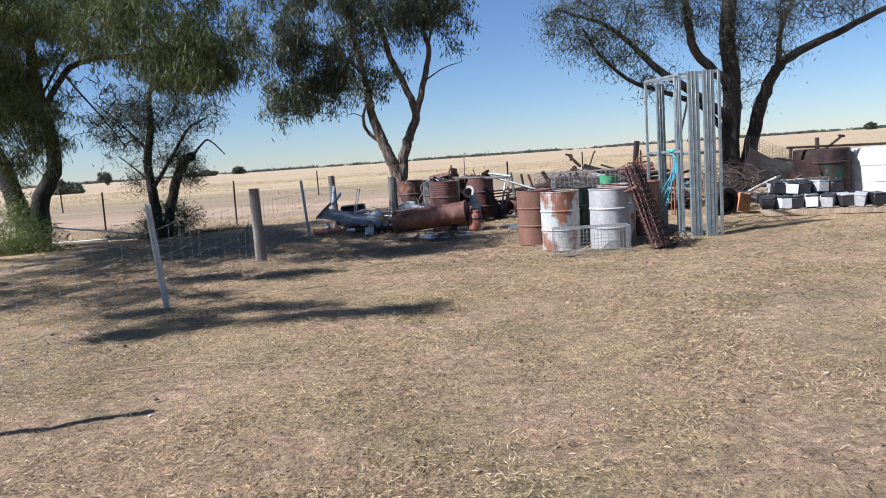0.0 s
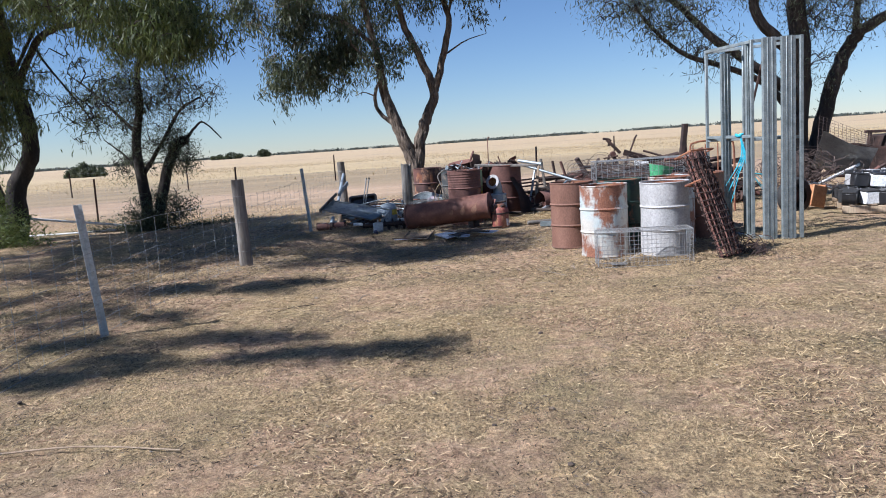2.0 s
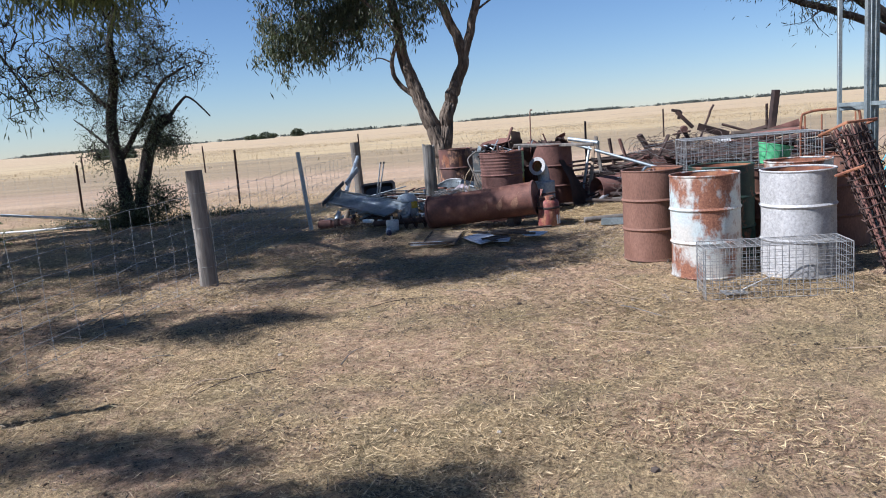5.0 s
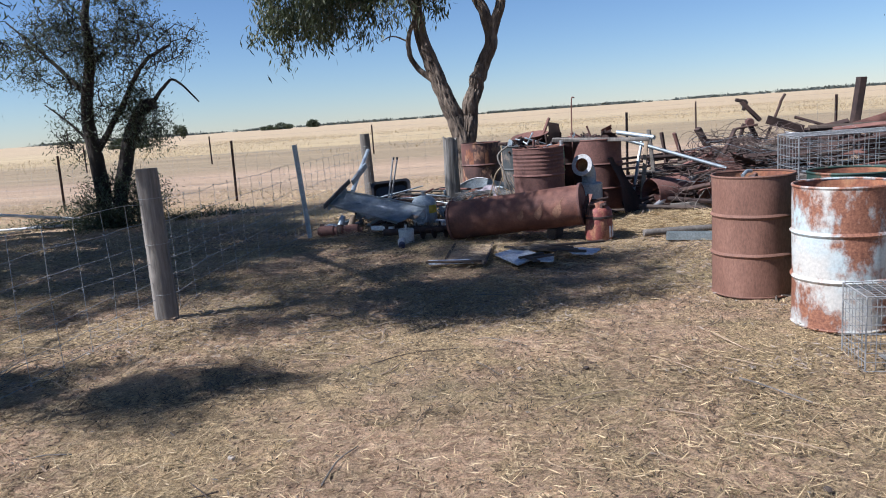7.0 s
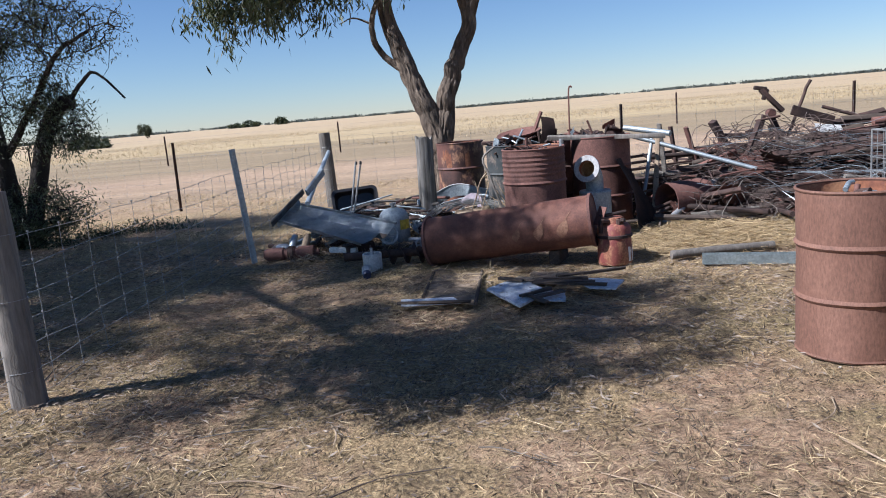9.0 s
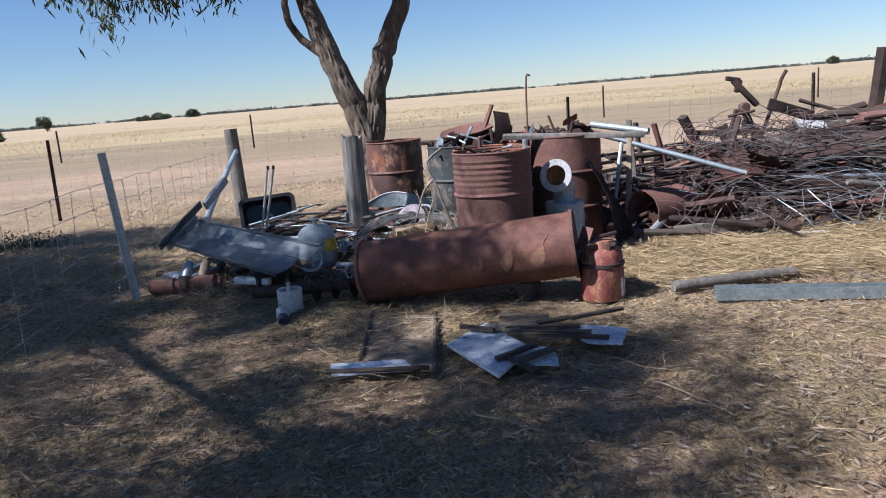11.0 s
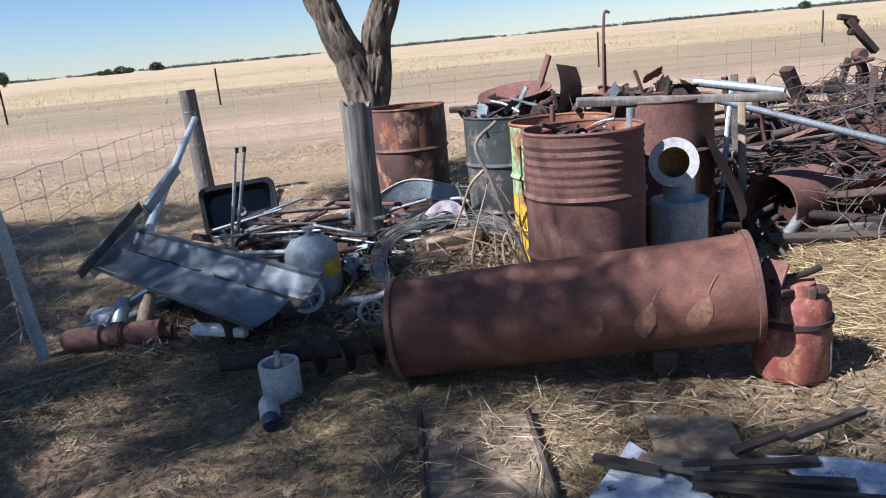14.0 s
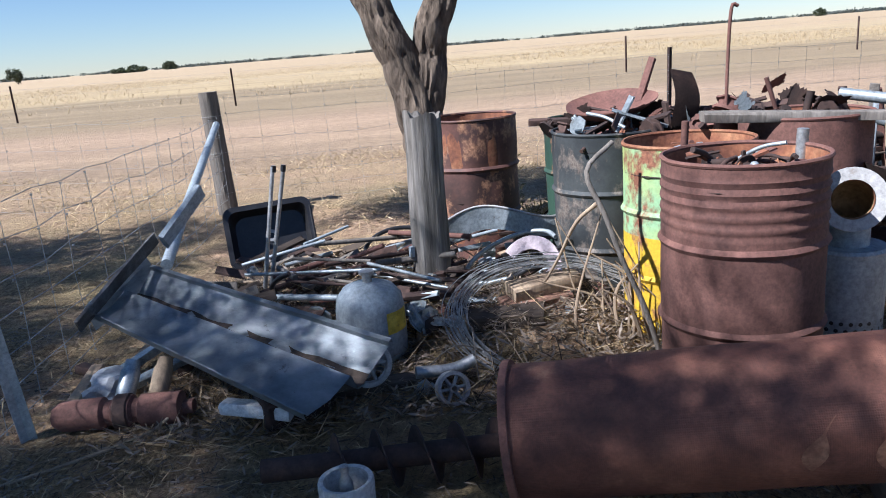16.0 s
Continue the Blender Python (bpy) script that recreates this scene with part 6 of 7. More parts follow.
channel((1.28, 14.27, 0.08), (2.3, 14.0, 0.07), 0.1, 0.07, GALV, "galvanised steel channel lying on the straw")
stick("log", ((1.09, 14.48, 0.12), (1.5, 14.53, 0.125), (1.95, 14.58, 0.12)), 0.036, WOOD_GREY, "peeled branch lying on the ground", "log", "", 0.034)
sheet("rust_plate", pose(1.15, 16.05, 0.45, 70, 0, 65), 0.55, 0.8, RUST_DARK, "dark rusty sheet leaning on the drum", "sheet", 0.12, 91)


# ---- the big scrap heap ----
def mound(x, y):
    f = max(0.0, 1 - ((y - 17.4) / 1.75) ** 2)
    g = float(smoothstep(1.2, 2.6, x) * (1 - smoothstep(4.9, 6.0, x)))
    return 0.08 + f * (0.25 + 0.45 * g) * float(smoothstep(0.9, 1.6, x)) * (1 - float(smoothstep(5.4, 6.2, x)))


def big_heap():
    rnd = rng_of(101)
    mats = (RUST_DARK, RUST_DARK, RUST_DARK, RUST_DARK, RUST, WOOD_DARK, WOOD_DARK, WOOD_GREY, RUST_DARK, WOOD_DARK)
    for k in range(450):
        x, y = rnd.uniform(1.25, 5.5), rnd.uniform(15.95, 18.7)
        z = 0.06 + (mound(x, y) - 0.06) * rnd.uniform(0.1, 1.05)
        a = rnd.gauss(0.0, 0.45) if rnd.random() < 0.7 else rnd.uniform(0, 3.14)
        L = rnd.uniform(0.3, 1.3)
        dx, dy, dz = L / 2 * math.cos(a), L / 2 * math.sin(a) * 0.7, rnd.gauss(0, 0.06)
        p, q = (x - dx, y - dy, max(0.1, z - dz)), (x + dx, y + dy, max(0.1, z + dz))
        t = rnd.random()
        m = rnd.choice(mats)
        if t < 0.34:
            stick("scrap_pipe", (p, q), rnd.uniform(0.012, 0.035), m, "rusty pipe lying in the scrap heap", "pipe", "heap of scrap")
        elif t < 0.62:
            beam("scrap_bar", p, q, rnd.uniform(0.03, 0.08), rnd.uniform(0.01, 0.05), m, "rusty bar or batten lying in the scrap heap", "bar", "heap of scrap", rnd.uniform(0, 90))
        elif t < 0.75:
            stick("scrap_rod", (p, (x, y, z + rnd.uniform(0, 0.12)), q), rnd.uniform(0.006, 0.012), m, "bent rusty rod in the scrap heap", "rod", "heap of scrap", None, 6)
        elif t < 0.88:
            sheet("scrap_sheet", pose(x, y, z, rnd.uniform(-40, 40), rnd.uniform(-40, 40), rnd.uniform(0, 360)), rnd.uniform(0.15, 0.45), rnd.uniform(0.15, 0.35), rnd.choice((RUST, RUST_DARK, RUST_DARK)), "crumpled rusty sheet in the scrap heap", "sheet", 0.15, k, "heap of scrap", jag=0.02)
        else:
            lump("scrap_casting", pose(x, y, z - 0.05, rnd.uniform(0, 120), 0, rnd.uniform(0, 360)), rnd.uniform(0.06, 0.13), rnd.choice((RUST_DARK, RUST)), "rusty machine casting in the scrap heap", "casting", k, "heap of scrap")
    for k in range(5):
        x, y = rnd.uniform(1.9, 5.0), rnd.uniform(16.2, 17.8)
        wire_lump("wire_tangle", (x, y, mound(x, y) - 0.1), rnd.uniform(0.35, 0.6), 20, 200 + k, "tangle of rusty fencing wire on the scrap heap", 0.0036, 0.5, WIRE_RUST)
    for k in range(7):
        bx, by = rnd.uniform(1.7, 3.8), rnd.uniform(16.1, 17.3)
        bun = thing("wire_bundle", (bx, by, mound(bx, by) - 0.05), "bundle of long sagging rusty wire across the heap", "wire", "wire bundles")
        for j in range(26):
            L, a = rnd.uniform(0.7, 2.0), rnd.gauss(0, 0.3)
            x0, y0, z0 = rnd.uniform(-0.4, 0.3), rnd.uniform(-0.35, 0.35), rnd.uniform(-0.12, 0.2)
            pts = [(x0 + L * f * math.cos(a), y0 + L * f * math.sin(a) + rnd.uniform(-0.04, 0.04), z0 + 0.16 * math.sin(f * 3.1) * rnd.uniform(-0.6, 1.0) - 0.12 * f) for f in (0, 0.2, 0.4, 0.6, 0.8, 1.0)]
            part("strand", tube(bmesh.new(), smooth_path(pts, 2), rnd.uniform(0.002, 0.004), None, 4), rnd.choice((WIRE_RUST, RUST_DARK, WIRE_RUST, ZINC_OLD)), bun)
    wire_lump("wire_tangle", (2.4, 16.0, 0.2), 0.33, 34, 220, "dense tangle of fine grey netting on the heap's front", 0.002, 0.7, WIRE_RUST)
    for k in range(12):
        x = rnd.uniform(2.0, 3.6)
        stick("cable", ((x, 16.1, rnd.uniform(0.3, 0.5)), (x + rnd.uniform(-0.3, 0.3), 15.9, rnd.uniform(0.05, 0.25) + 0.05), (x + rnd.uniform(-0.2, 0.6), 15.85, 0.1), (x + rnd.uniform(0.2, 0.9), 15.95, rnd.uniform(0.1, 0.4))), 0.0045, rnd.choice((WOOD_GREY, ZINC_OLD, WOOD_GREY)), "loose pale cable hanging off the heap", "cable", "loose cables", None, 6)
    # single pieces that stand out
    stick("long_pole", ((1.22, 17.02, 1.0), (2.42, 16.3, 0.57)), 0.024, ZINC_OLD, "long pale grey pole sloping down across the heap", "pole")
    stick("long_pole", ((3.05, 17.25, 0.78), (4.0, 16.55, 0.44)), 0.026, WOOD_GREY, "grey pole lying across the heap", "pole")
    stick("long_pole", ((2.95, 16.5, 0.46), (3.95, 16.4, 0.42)), 0.024, ZINC_OLD, "grey pipe lying across the heap", "pole")
    stick("bent_pipe", ((1.41, 16.1, 0.1), (1.47, 16.12, 0.14), (1.88, 16.42, 0.36), (2.2, 16.7, 0.5)), 0.034, ALU, "pale grey pipe with an elbow at its foot", "pipe")
    beam("leg", (1.4, 16.5, 0.08), (1.55, 16.85, 0.98), 0.05, 0.035, WOOD_TAN, "upright pale timber of a trestle", "timber", "trestle timbers")
    beam("leg", (1.28, 16.6, 0.08), (1.5, 16.9, 1.0), 0.03, 0.03, ZINC_OLD, "thin grey leg of a trestle", "timber", "trestle timbers")
    beam("leg", (1.75, 17.3, 0.1), (1.62, 17.1, 1.08), 0.05, 0.03, WOOD_GREY, "weathered leaning trestle timber", "timber", "trestle timbers")
    beam("angle_iron", (2.05, 18.0, 0.3), (1.95, 17.95, 1.0), 0.05, 0.04, RUST_DARK, "dark angle iron standing in the heap", "angle iron")
    beam("angle_iron", (2.3, 17.9, 0.35), (2.1, 17.8, 0.98), 0.06, 0.03, RUST, "rusty angle iron leaning in the heap", "angle iron")
    # long frame of bars: a harrow or gate lying flat
    gate = thing("harrow_frame", pose(1.25, 17.35, 0.28, 0, -2, 14), "long dark steel frame with tines lying at the back", "frame")
    for y0, z0 in ((0, 0), (0.28, 0.1), (0.55, 0.15), (0.8, 0.2)):
        part("rail", box(bmesh.new(), 1.9, 0.035, 0.035, pose(0.95, y0, z0 + 0.14), 0.004), RUST_DARK, gate)
    for k in range(12):
        for y0 in (0, 0.55):
            part("tine", tube(bmesh.new(), [(0.06 + 0.16 * k, y0, 0.16), (0.06 + 0.16 * k, y0 + 0.01, -0.14)], 0.012, 0.008, 6), RUST_DARK, gate)
    for xx in (0.05, 0.65, 1.25, 1.85):
        part("cross_bar", box(bmesh.new(), 0.035, 0.85, 0.03, pose(xx, 0.4, 0.25, 14), 0.004), RUST_DARK, gate)
    # implement arm sticking up
    arm = thing("implement_arm", (3.2, 18.2, 0.55), "dark rusty pivot arm of a farm implement standing up", "farm implement")
    part("post", box(bmesh.new(), 0.07, 0.06, 0.62, pose(0.16, 0, 0.26, 0, -24, 0), 0.008), RUST_DARK, arm)
    part("strut", box(bmesh.new(), 0.05, 0.05, 0.55, pose(-0.08, 0.03, 0.22, 0, 16, 0), 0.008), RUST_DARK, arm)
    part("strut", box(bmesh.new(), 0.04, 0.05, 0.4, pose(0.06, -0.04, 0.16, 0, -4, 0), 0.008), RUST_DARK, arm)
    part("head", box(bmesh.new(), 0.4, 0.07, 0.06, pose(0.08, 0, 0.66, 0, 47, 0), 0.01), RUST_DARK, arm)
    part("hook", box(box(bmesh.new(), 0.16, 0.06, 0.05, pose(-0.06, 0, 0.82, 0, 12, 0), 0.01), 0.05, 0.06, 0.14, pose(0.0, 0, 0.74, 0, 20, 0), 0.01), RUST_DARK, arm)
    part("pin", tube(bmesh.new(), [(-0.15, -0.08, 0.42), (0.16, -0.06, 0.46)], 0.016, None, 8), RUST_DARK, arm)
    part("pivot", lathe(bmesh.new(), [(0.001, 0.05), (0.05, 0.05), (0.06, 0.03), (0.06, -0.03), (0.05, -0.05), (0.001, -0.05)], 16, pose(0.06, -0.02, 0.5, 90, 0, 0)), RUST, arm)
    part("plate", box(bmesh.new(), 0.13, 0.012, 0.26, pose(-0.16, -0.03, 0.2, 0, -20, 0), 0.003), RUST_DARK, arm)
    stick("bent_bar", ((3.42, 18.2, 0.6), (3.58, 18.25, 0.95), (3.72, 18.3, 1.25), (3.74, 18.3, 1.32), (3.8, 18.3, 1.42)), 0.02, RUST_DARK, "bent dark bar standing out of the heap", "bar")
    beam("blade", (3.45, 18.0, 1.08), (3.95, 18.0, 0.9), 0.03, 0.12, RUST_DARK, "broad dark rusty steel blade on the heap", "blade")
    stick("bar", ((3.9, 18.2, 1.08), (4.45, 18.1, 0.88)), 0.022, RUST_DARK, "dark bar jutting from the heap", "bar")
    beam("post_stub", (4.6, 18.0, 0.5), (4.74, 18.0, 1.58), 0.13, 0.11, RUST_DARK, "thick dark charred post leaning out of the heap", "post")
    sheet("rust_sheet", pose(2.55, 16.75, 0.6, 22, -8, 12), 0.5, 0.5, RUST, "flat rusty sheet lying on the heap", "sheet", 0.05, 111)
    beam("crossbar", (2.35, 16.7, 0.42), (2.8, 17.3, 1.0), 0.05, 0.04, RUST_DARK, "dark bar leaning on the rusty sheet", "bar")
    beam("beam", (2.55, 18.0, 0.83), (3.3, 17.8, 0.8), 0.06, 0.06, RUST_DARK, "dark steel bar across the heap", "bar")
    beam("steel_block", (2.45, 17.9, 1.02), (2.62, 17.95, 0.72), 0.12, 0.07, RUST_DARK, "notched dark steel piece on the heap", "steel")
    drm = thing("drum", pose(1.5, 16.35, 0.29, 0, 90, 25), "rusty drum lying on its side under the heap", "drum")
    part("body", lathe(bmesh.new(), [(0.001, 0.48), (0.19, 0.48), (0.19, 0.0), (0.2, 0.0), (0.2, 0.5), (0.001, 0.5)], 32, dent=0.01, seed=5), RUST, drm)
    sheet("white_scrap", pose(3.72, 17.6, 0.85, 30, 10, 0), 0.3, 0.15, WHITE_PAINT, "scrap of white plastic on the heap", "sheet", 0.1, 112)
    beam("pale_bar", (2.4, 15.85, 0.1), (2.85, 15.75, 0.1), 0.05, 0.02, WHITE_PAINT, "white bar on the straw before the heap", "bar")
    # right part of the heap, thick dark scrap
    for k in range(46):
        x, y = rnd.uniform(3.8, 5.4), rnd.uniform(16.6, 18.6)
        z = 0.6 + rnd.uniform(0, 0.45) * (1 - abs(x - 4.5) / 1.4)
        a = rnd.uniform(-0.5, 0.5)
        L = rnd.uniform(0.4, 1.1)
        beam("scrap_bar", (x - L / 2 * math.cos(a), y, z - 0.1), (x + L / 2 * math.cos(a), y + L * 0.3 * math.sin(a), z + rnd.uniform(-0.15, 0.1)), rnd.uniform(0.03, 0.12), rnd.uniform(0.02, 0.05), rnd.choice((RUST_DARK, RUST_DARK, WOOD_DARK, RUST)), "dark bar lying across the scrap heap", "bar", "heap of scrap", rnd.uniform(0, 90))


big_heap()


# ---- wire cages, spring bundle and steel frames beside the front drums ----
def wire_cage(m, sx, sy, sz, gx, gz, label, gauge=0.0022, material=None, open_front=False):
    top = thing("wire_cage", m, label, "cage", "wire cages")
    mt = material or WIRE

    def panel(o, u, v, nu, nv):
        for i in range(nu + 1):
            p = o + u * (i / nu)
            part("wire", tube(bmesh.new(), [p, p + v * 0.5 + Vector((0.003, 0.003, 0)) * (i % 3 - 1), p + v], gauge, None, 4), mt, top)
        for j in range(nv + 1):
            p = o + v * (j / nv)
            part("wire", tube(bmesh.new(), [p, p + u], gauge, None, 4), mt, top)
    X, Y, Z = Vector((sx, 0, 0)), Vector((0, sy, 0)), Vector((0, 0, sz))
    nx, ny, nz = round(sx / gx), round(sy / gx), round(sz / gz)
    O = Vector((0, 0, 0))
    panel(O, X, Z, nx, nz)
    panel(Y, X, Z, nx, nz)
    panel(O, Y, Z, ny, nz)
    panel(X, Y, Z, ny, nz)
    panel(Z, X, Y, nx, ny)
    for p in (O, X, Y, X + Y):
        part("corner_wire", tube(bmesh.new(), [p, p + Z], gauge * 2, None, 6), mt, top)
    for a, b in ((Z, Z + X), (Z + Y, Z + X + Y), (Z, Z + Y), (Z + X, Z + X + Y), (O, X)):
        part("rim_wire", tube(bmesh.new(), [a, b], gauge * 2, None, 6), mt, top)
    return top


cg = wire_cage(pose(1.56, 10.55, hz(1.6, 10.6), 0, 0, -4), 1.06, 0.34, 0.4, 0.05, 0.05, "galvanised wire mesh cage on the ground before the drums")
part("trip_bar", tube(bmesh.new(), [(0.3, 0.16, 0.03), (0.62, 0.1, 0.2)], 0.004, None, 6), WIRE, cg)
part("door_plate", box(bmesh.new(), 0.2, 0.12, 0.006, pose(0.25, 0.17, 0.01, 4, 3, 10)), ALU, cg)
wire_cage(pose(1.9, 12.45, 0.8, 0, 0, -2), 1.3, 0.5, 0.32, 0.075, 0.075, "wire mesh cage resting on top of the drums", 0.0026)
beam("support_board", (1.85, 12.6, 0.785), (3.3, 12.75, 0.785), 0.14, 0.025, WOOD_DARK, "dark board across the rear drums under a cage", "board")
drum(put(2.55, 12.75, 30), RUST_DRUM, "rusty steel drum under the mesh cage", h=0.77, seed=14)
drum(put(3.2, 12.95, 30), GREY_PAINT, "pale steel drum with a white rim by the frames", h=0.77, seed=15)


def green_bucket():
    top = thing("bucket", pose(2.82, 12.72, 0.8, 0, 12, 0), "faded green plastic bucket lying in the mesh cage", "bucket")
    part("shell", lathe(bmesh.new(), [(0.001, 0), (0.12, 0.0), (0.16, 0.2), (0.165, 0.2), (0.165, 0.21), (0.155, 0.21), (0.115, 0.01), (0.001, 0.01)], 24, dent=0.02, seed=3), GREEN_PLASTIC, top)


green_bucket()


def spring_bundle():
    """Rolled rusty bed-spring wire leaning towards the drums."""
    foot, head = Vector((3.08, 10.6, 0.03)), Vector((2.8, 11.0, 1.2))
    d = head - foot
    m = Matrix.Translation(foot) @ d.to_track_quat("Z", "Y").to_matrix().to_4x4()
    top = thing("spring_bundle", m, "rolled bundle of rusty bed-spring mesh leaning over", "bed springs")
    rnd = rng_of(131)
    L = d.length
    for k in range(46):
        a, rr = rnd.uniform(0, 6.28), 0.17 * math.sqrt(rnd.random())
        x, y = rr * 1.05 * math.cos(a), rr * 0.65 * math.sin(a)
        pts = [(x + rnd.uniform(-0.01, 0.01), y + rnd.uniform(-0.01, 0.01), L * f) for f in (0, 0.2, 0.4, 0.6, 0.8, 1.0)]
        part("rod", tube(bmesh.new(), pts, rnd.uniform(0.005, 0.009), None, 5), rnd.choice((RUST, RUST_DARK, RUST_DARK)), top)
    for j in range(15):
        z = L * (j + 0.4) / 15.5
        pts = [(0.19 * math.cos(a * 0.5236 + j), 0.125 * math.sin(a * 0.5236 + j), z + rnd.uniform(-0.02, 0.02)) for a in range(13)]
        part("coil", tube(bmesh.new(), pts, 0.006, None, 5), RUST_DARK, top)
    part("end_frame", tube(bmesh.new(), [(-0.2, -0.12, L), (0.2, -0.12, L), (0.2, 0.12, L), (-0.2, 0.12, L), (-0.2, -0.12, L)], 0.012, None, 6), RUST_ORANGE, top)
    part("end_frame", tube(bmesh.new(), [(-0.19, -0.12, 0.7 * L), (0.19, -0.12, 0.73 * L), (0.19, 0.12, 0.72 * L)], 0.012, None, 6), RUST_ORANGE, top)
    wire_lump("wire_tangle", (3.3, 10.85, 0.03), 0.26, 26, 132, "flattened tangle of rusty spring wire on the ground", 0.005, 0.35, RUST_DARK)


spring_bundle()


def c_post(top, x, y, h, w, dpt, rz, material, z0=0.0):
    """A roll-formed channel stud standing up: web, two flanges with lips."""
    m = pose(x, y, z0, 0, 0, rz)
    bm = bmesh.new()
    box(bm, w, 0.003, h, m @ pose(0, 0, h / 2))
    for s in (-1, 1):
        box(bm, 0.003, dpt, h, m @ pose(s * (w / 2 - 0.0015), dpt / 2 + 0.0015, h / 2))
        box(bm, 0.014, 0.003, h, m @ pose(s * (w / 2 - 0.01), dpt, h / 2))
    box(bm, 0.012, 0.006, h, m @ pose(-w * 0.18, -0.004, h / 2), 0.002)
    box(bm, 0.012, 0.006, h, m @ pose(w * 0.18, -0.004, h / 2), 0.002)
    part("stud", bm, material, top)


def steel_frames():
    top = thing("stud_stack", (0, 0, 0), "tall stack of galvanised steel wall frames and purlins", "steel frame")
    top.matrix_world = Matrix.Translation((4.1, 11.9, 0))
    H = 2.56
    def rel(x, y):
        return x - 4.1, y - 11.9
    for x, y, h, w, dp, rz in ((4.01, 11.8, H, 0.17, 0.05, 6), (4.24, 11.78, H, 0.17, 0.05, 4), (3.72, 12.55, H - 0.1, 0.13, 0.04, 12), (3.86, 12.1, H - 0.04, 0.07, 0.04, 10)):
        a, b = rel(x, y)
        c_post(top, a, b, h, w, dp, rz, GALV)
    for x, y, w in ((4.4, 11.8, 0.045), (3.84, 11.95, 0.04), (3.6, 13.0, 0.04), (4.48, 12.3, 0.04), (3.92, 12.45, 0.04), (4.15, 12.2, 0.05)):
        a, b = rel(x, y)
        part("upright", box(bmesh.new(), w, 0.035, H, pose(a, b, H / 2), 0.003), GALV, top)
    for (x0, y0), (x1, y1), zs in (((3.84, 11.97), (4.42, 11.83), (0.02, 1.3, H - 0.02)), ((3.6, 13.0), (3.86, 12.0), (0.02, 1.34, H - 0.02)), ((3.6, 13.0), (4.48, 12.3), (1.3, H - 0.03))):
        for z in zs:
            a, b = Vector((*rel(x0, y0), z)), Vector((*rel(x1, y1), z))
            d = b - a
            m = Matrix.Translation((a + b) / 2) @ d.to_track_quat("X", "Z").to_matrix().to_4x4()
            part("rail", box(bmesh.new(), d.length, 0.035, 0.04, m, 0.003), GALV, top)
    part("dark_brace", box(bmesh.new(), 0.03, 0.02, 1.3, pose(-0.05, 0.5, 1.9, 0, 14, 0), 0.003), RUST_DARK, top)
    rope = thing("twine", (3.78, 12.25, 1.36), "bright blue baling twine knotted round a steel rail", "twine")
    rnd = rng_of(140)
    knot = part("knot", tube(bmesh.new(), [(0.045 * math.cos(a), 0.05 * math.sin(a), 0.015 * math.sin(a * 2.3)) for a in [0.5 * k for k in range(26)]], 0.011, None, 6), ROPE_BLUE, rope)
    for k in range(16):
        s = -1 if k % 2 else 1
        ex = (-0.16 if s < 0 else 0.34) + rnd.uniform(-0.09, 0.05)
        ez = (-0.75 if s < 0 else -0.7) + rnd.uniform(-0.15, 0.2)
        mid = (0.02 + rnd.uniform(-0.03, 0.03), -0.06, -0.3) if s < 0 else (0.1 + rnd.uniform(-0.03, 0.03), -0.12, -0.46)
        part("strand", tube(bmesh.new(), smooth_path([(0, -0.04, 0), mid, (ex, -0.14 + rnd.uniform(-0.04, 0.04), ez)], 4), 0.005, 0.003, 5), ROPE_BLUE, knot)


steel_frames()
rack = thing("bed_rail", (3.84, 14.5, 0.1), "yellow-brown bent tube bed rail standing behind the drums", "rail")
for k, x in enumerate((0.0, 0.2, 0.4, 0.6)):
    part("bar", tube(bmesh.new(), [(x, 0, 0.0), (x, 0, 1.12)], 0.01, None, 6), RUST_ORANGE, rack)
part("top_tube", tube(bmesh.new(), smooth_path([(-0.05, 0, 0.0), (-0.05, 0, 1.0), (0.03, 0, 1.15), (0.3, 0, 1.17), (0.58, 0, 1.15), (0.66, 0, 1.0), (0.66, 0, 0.0)], 4), 0.016, None, 8), RUST_ORANGE, rack)


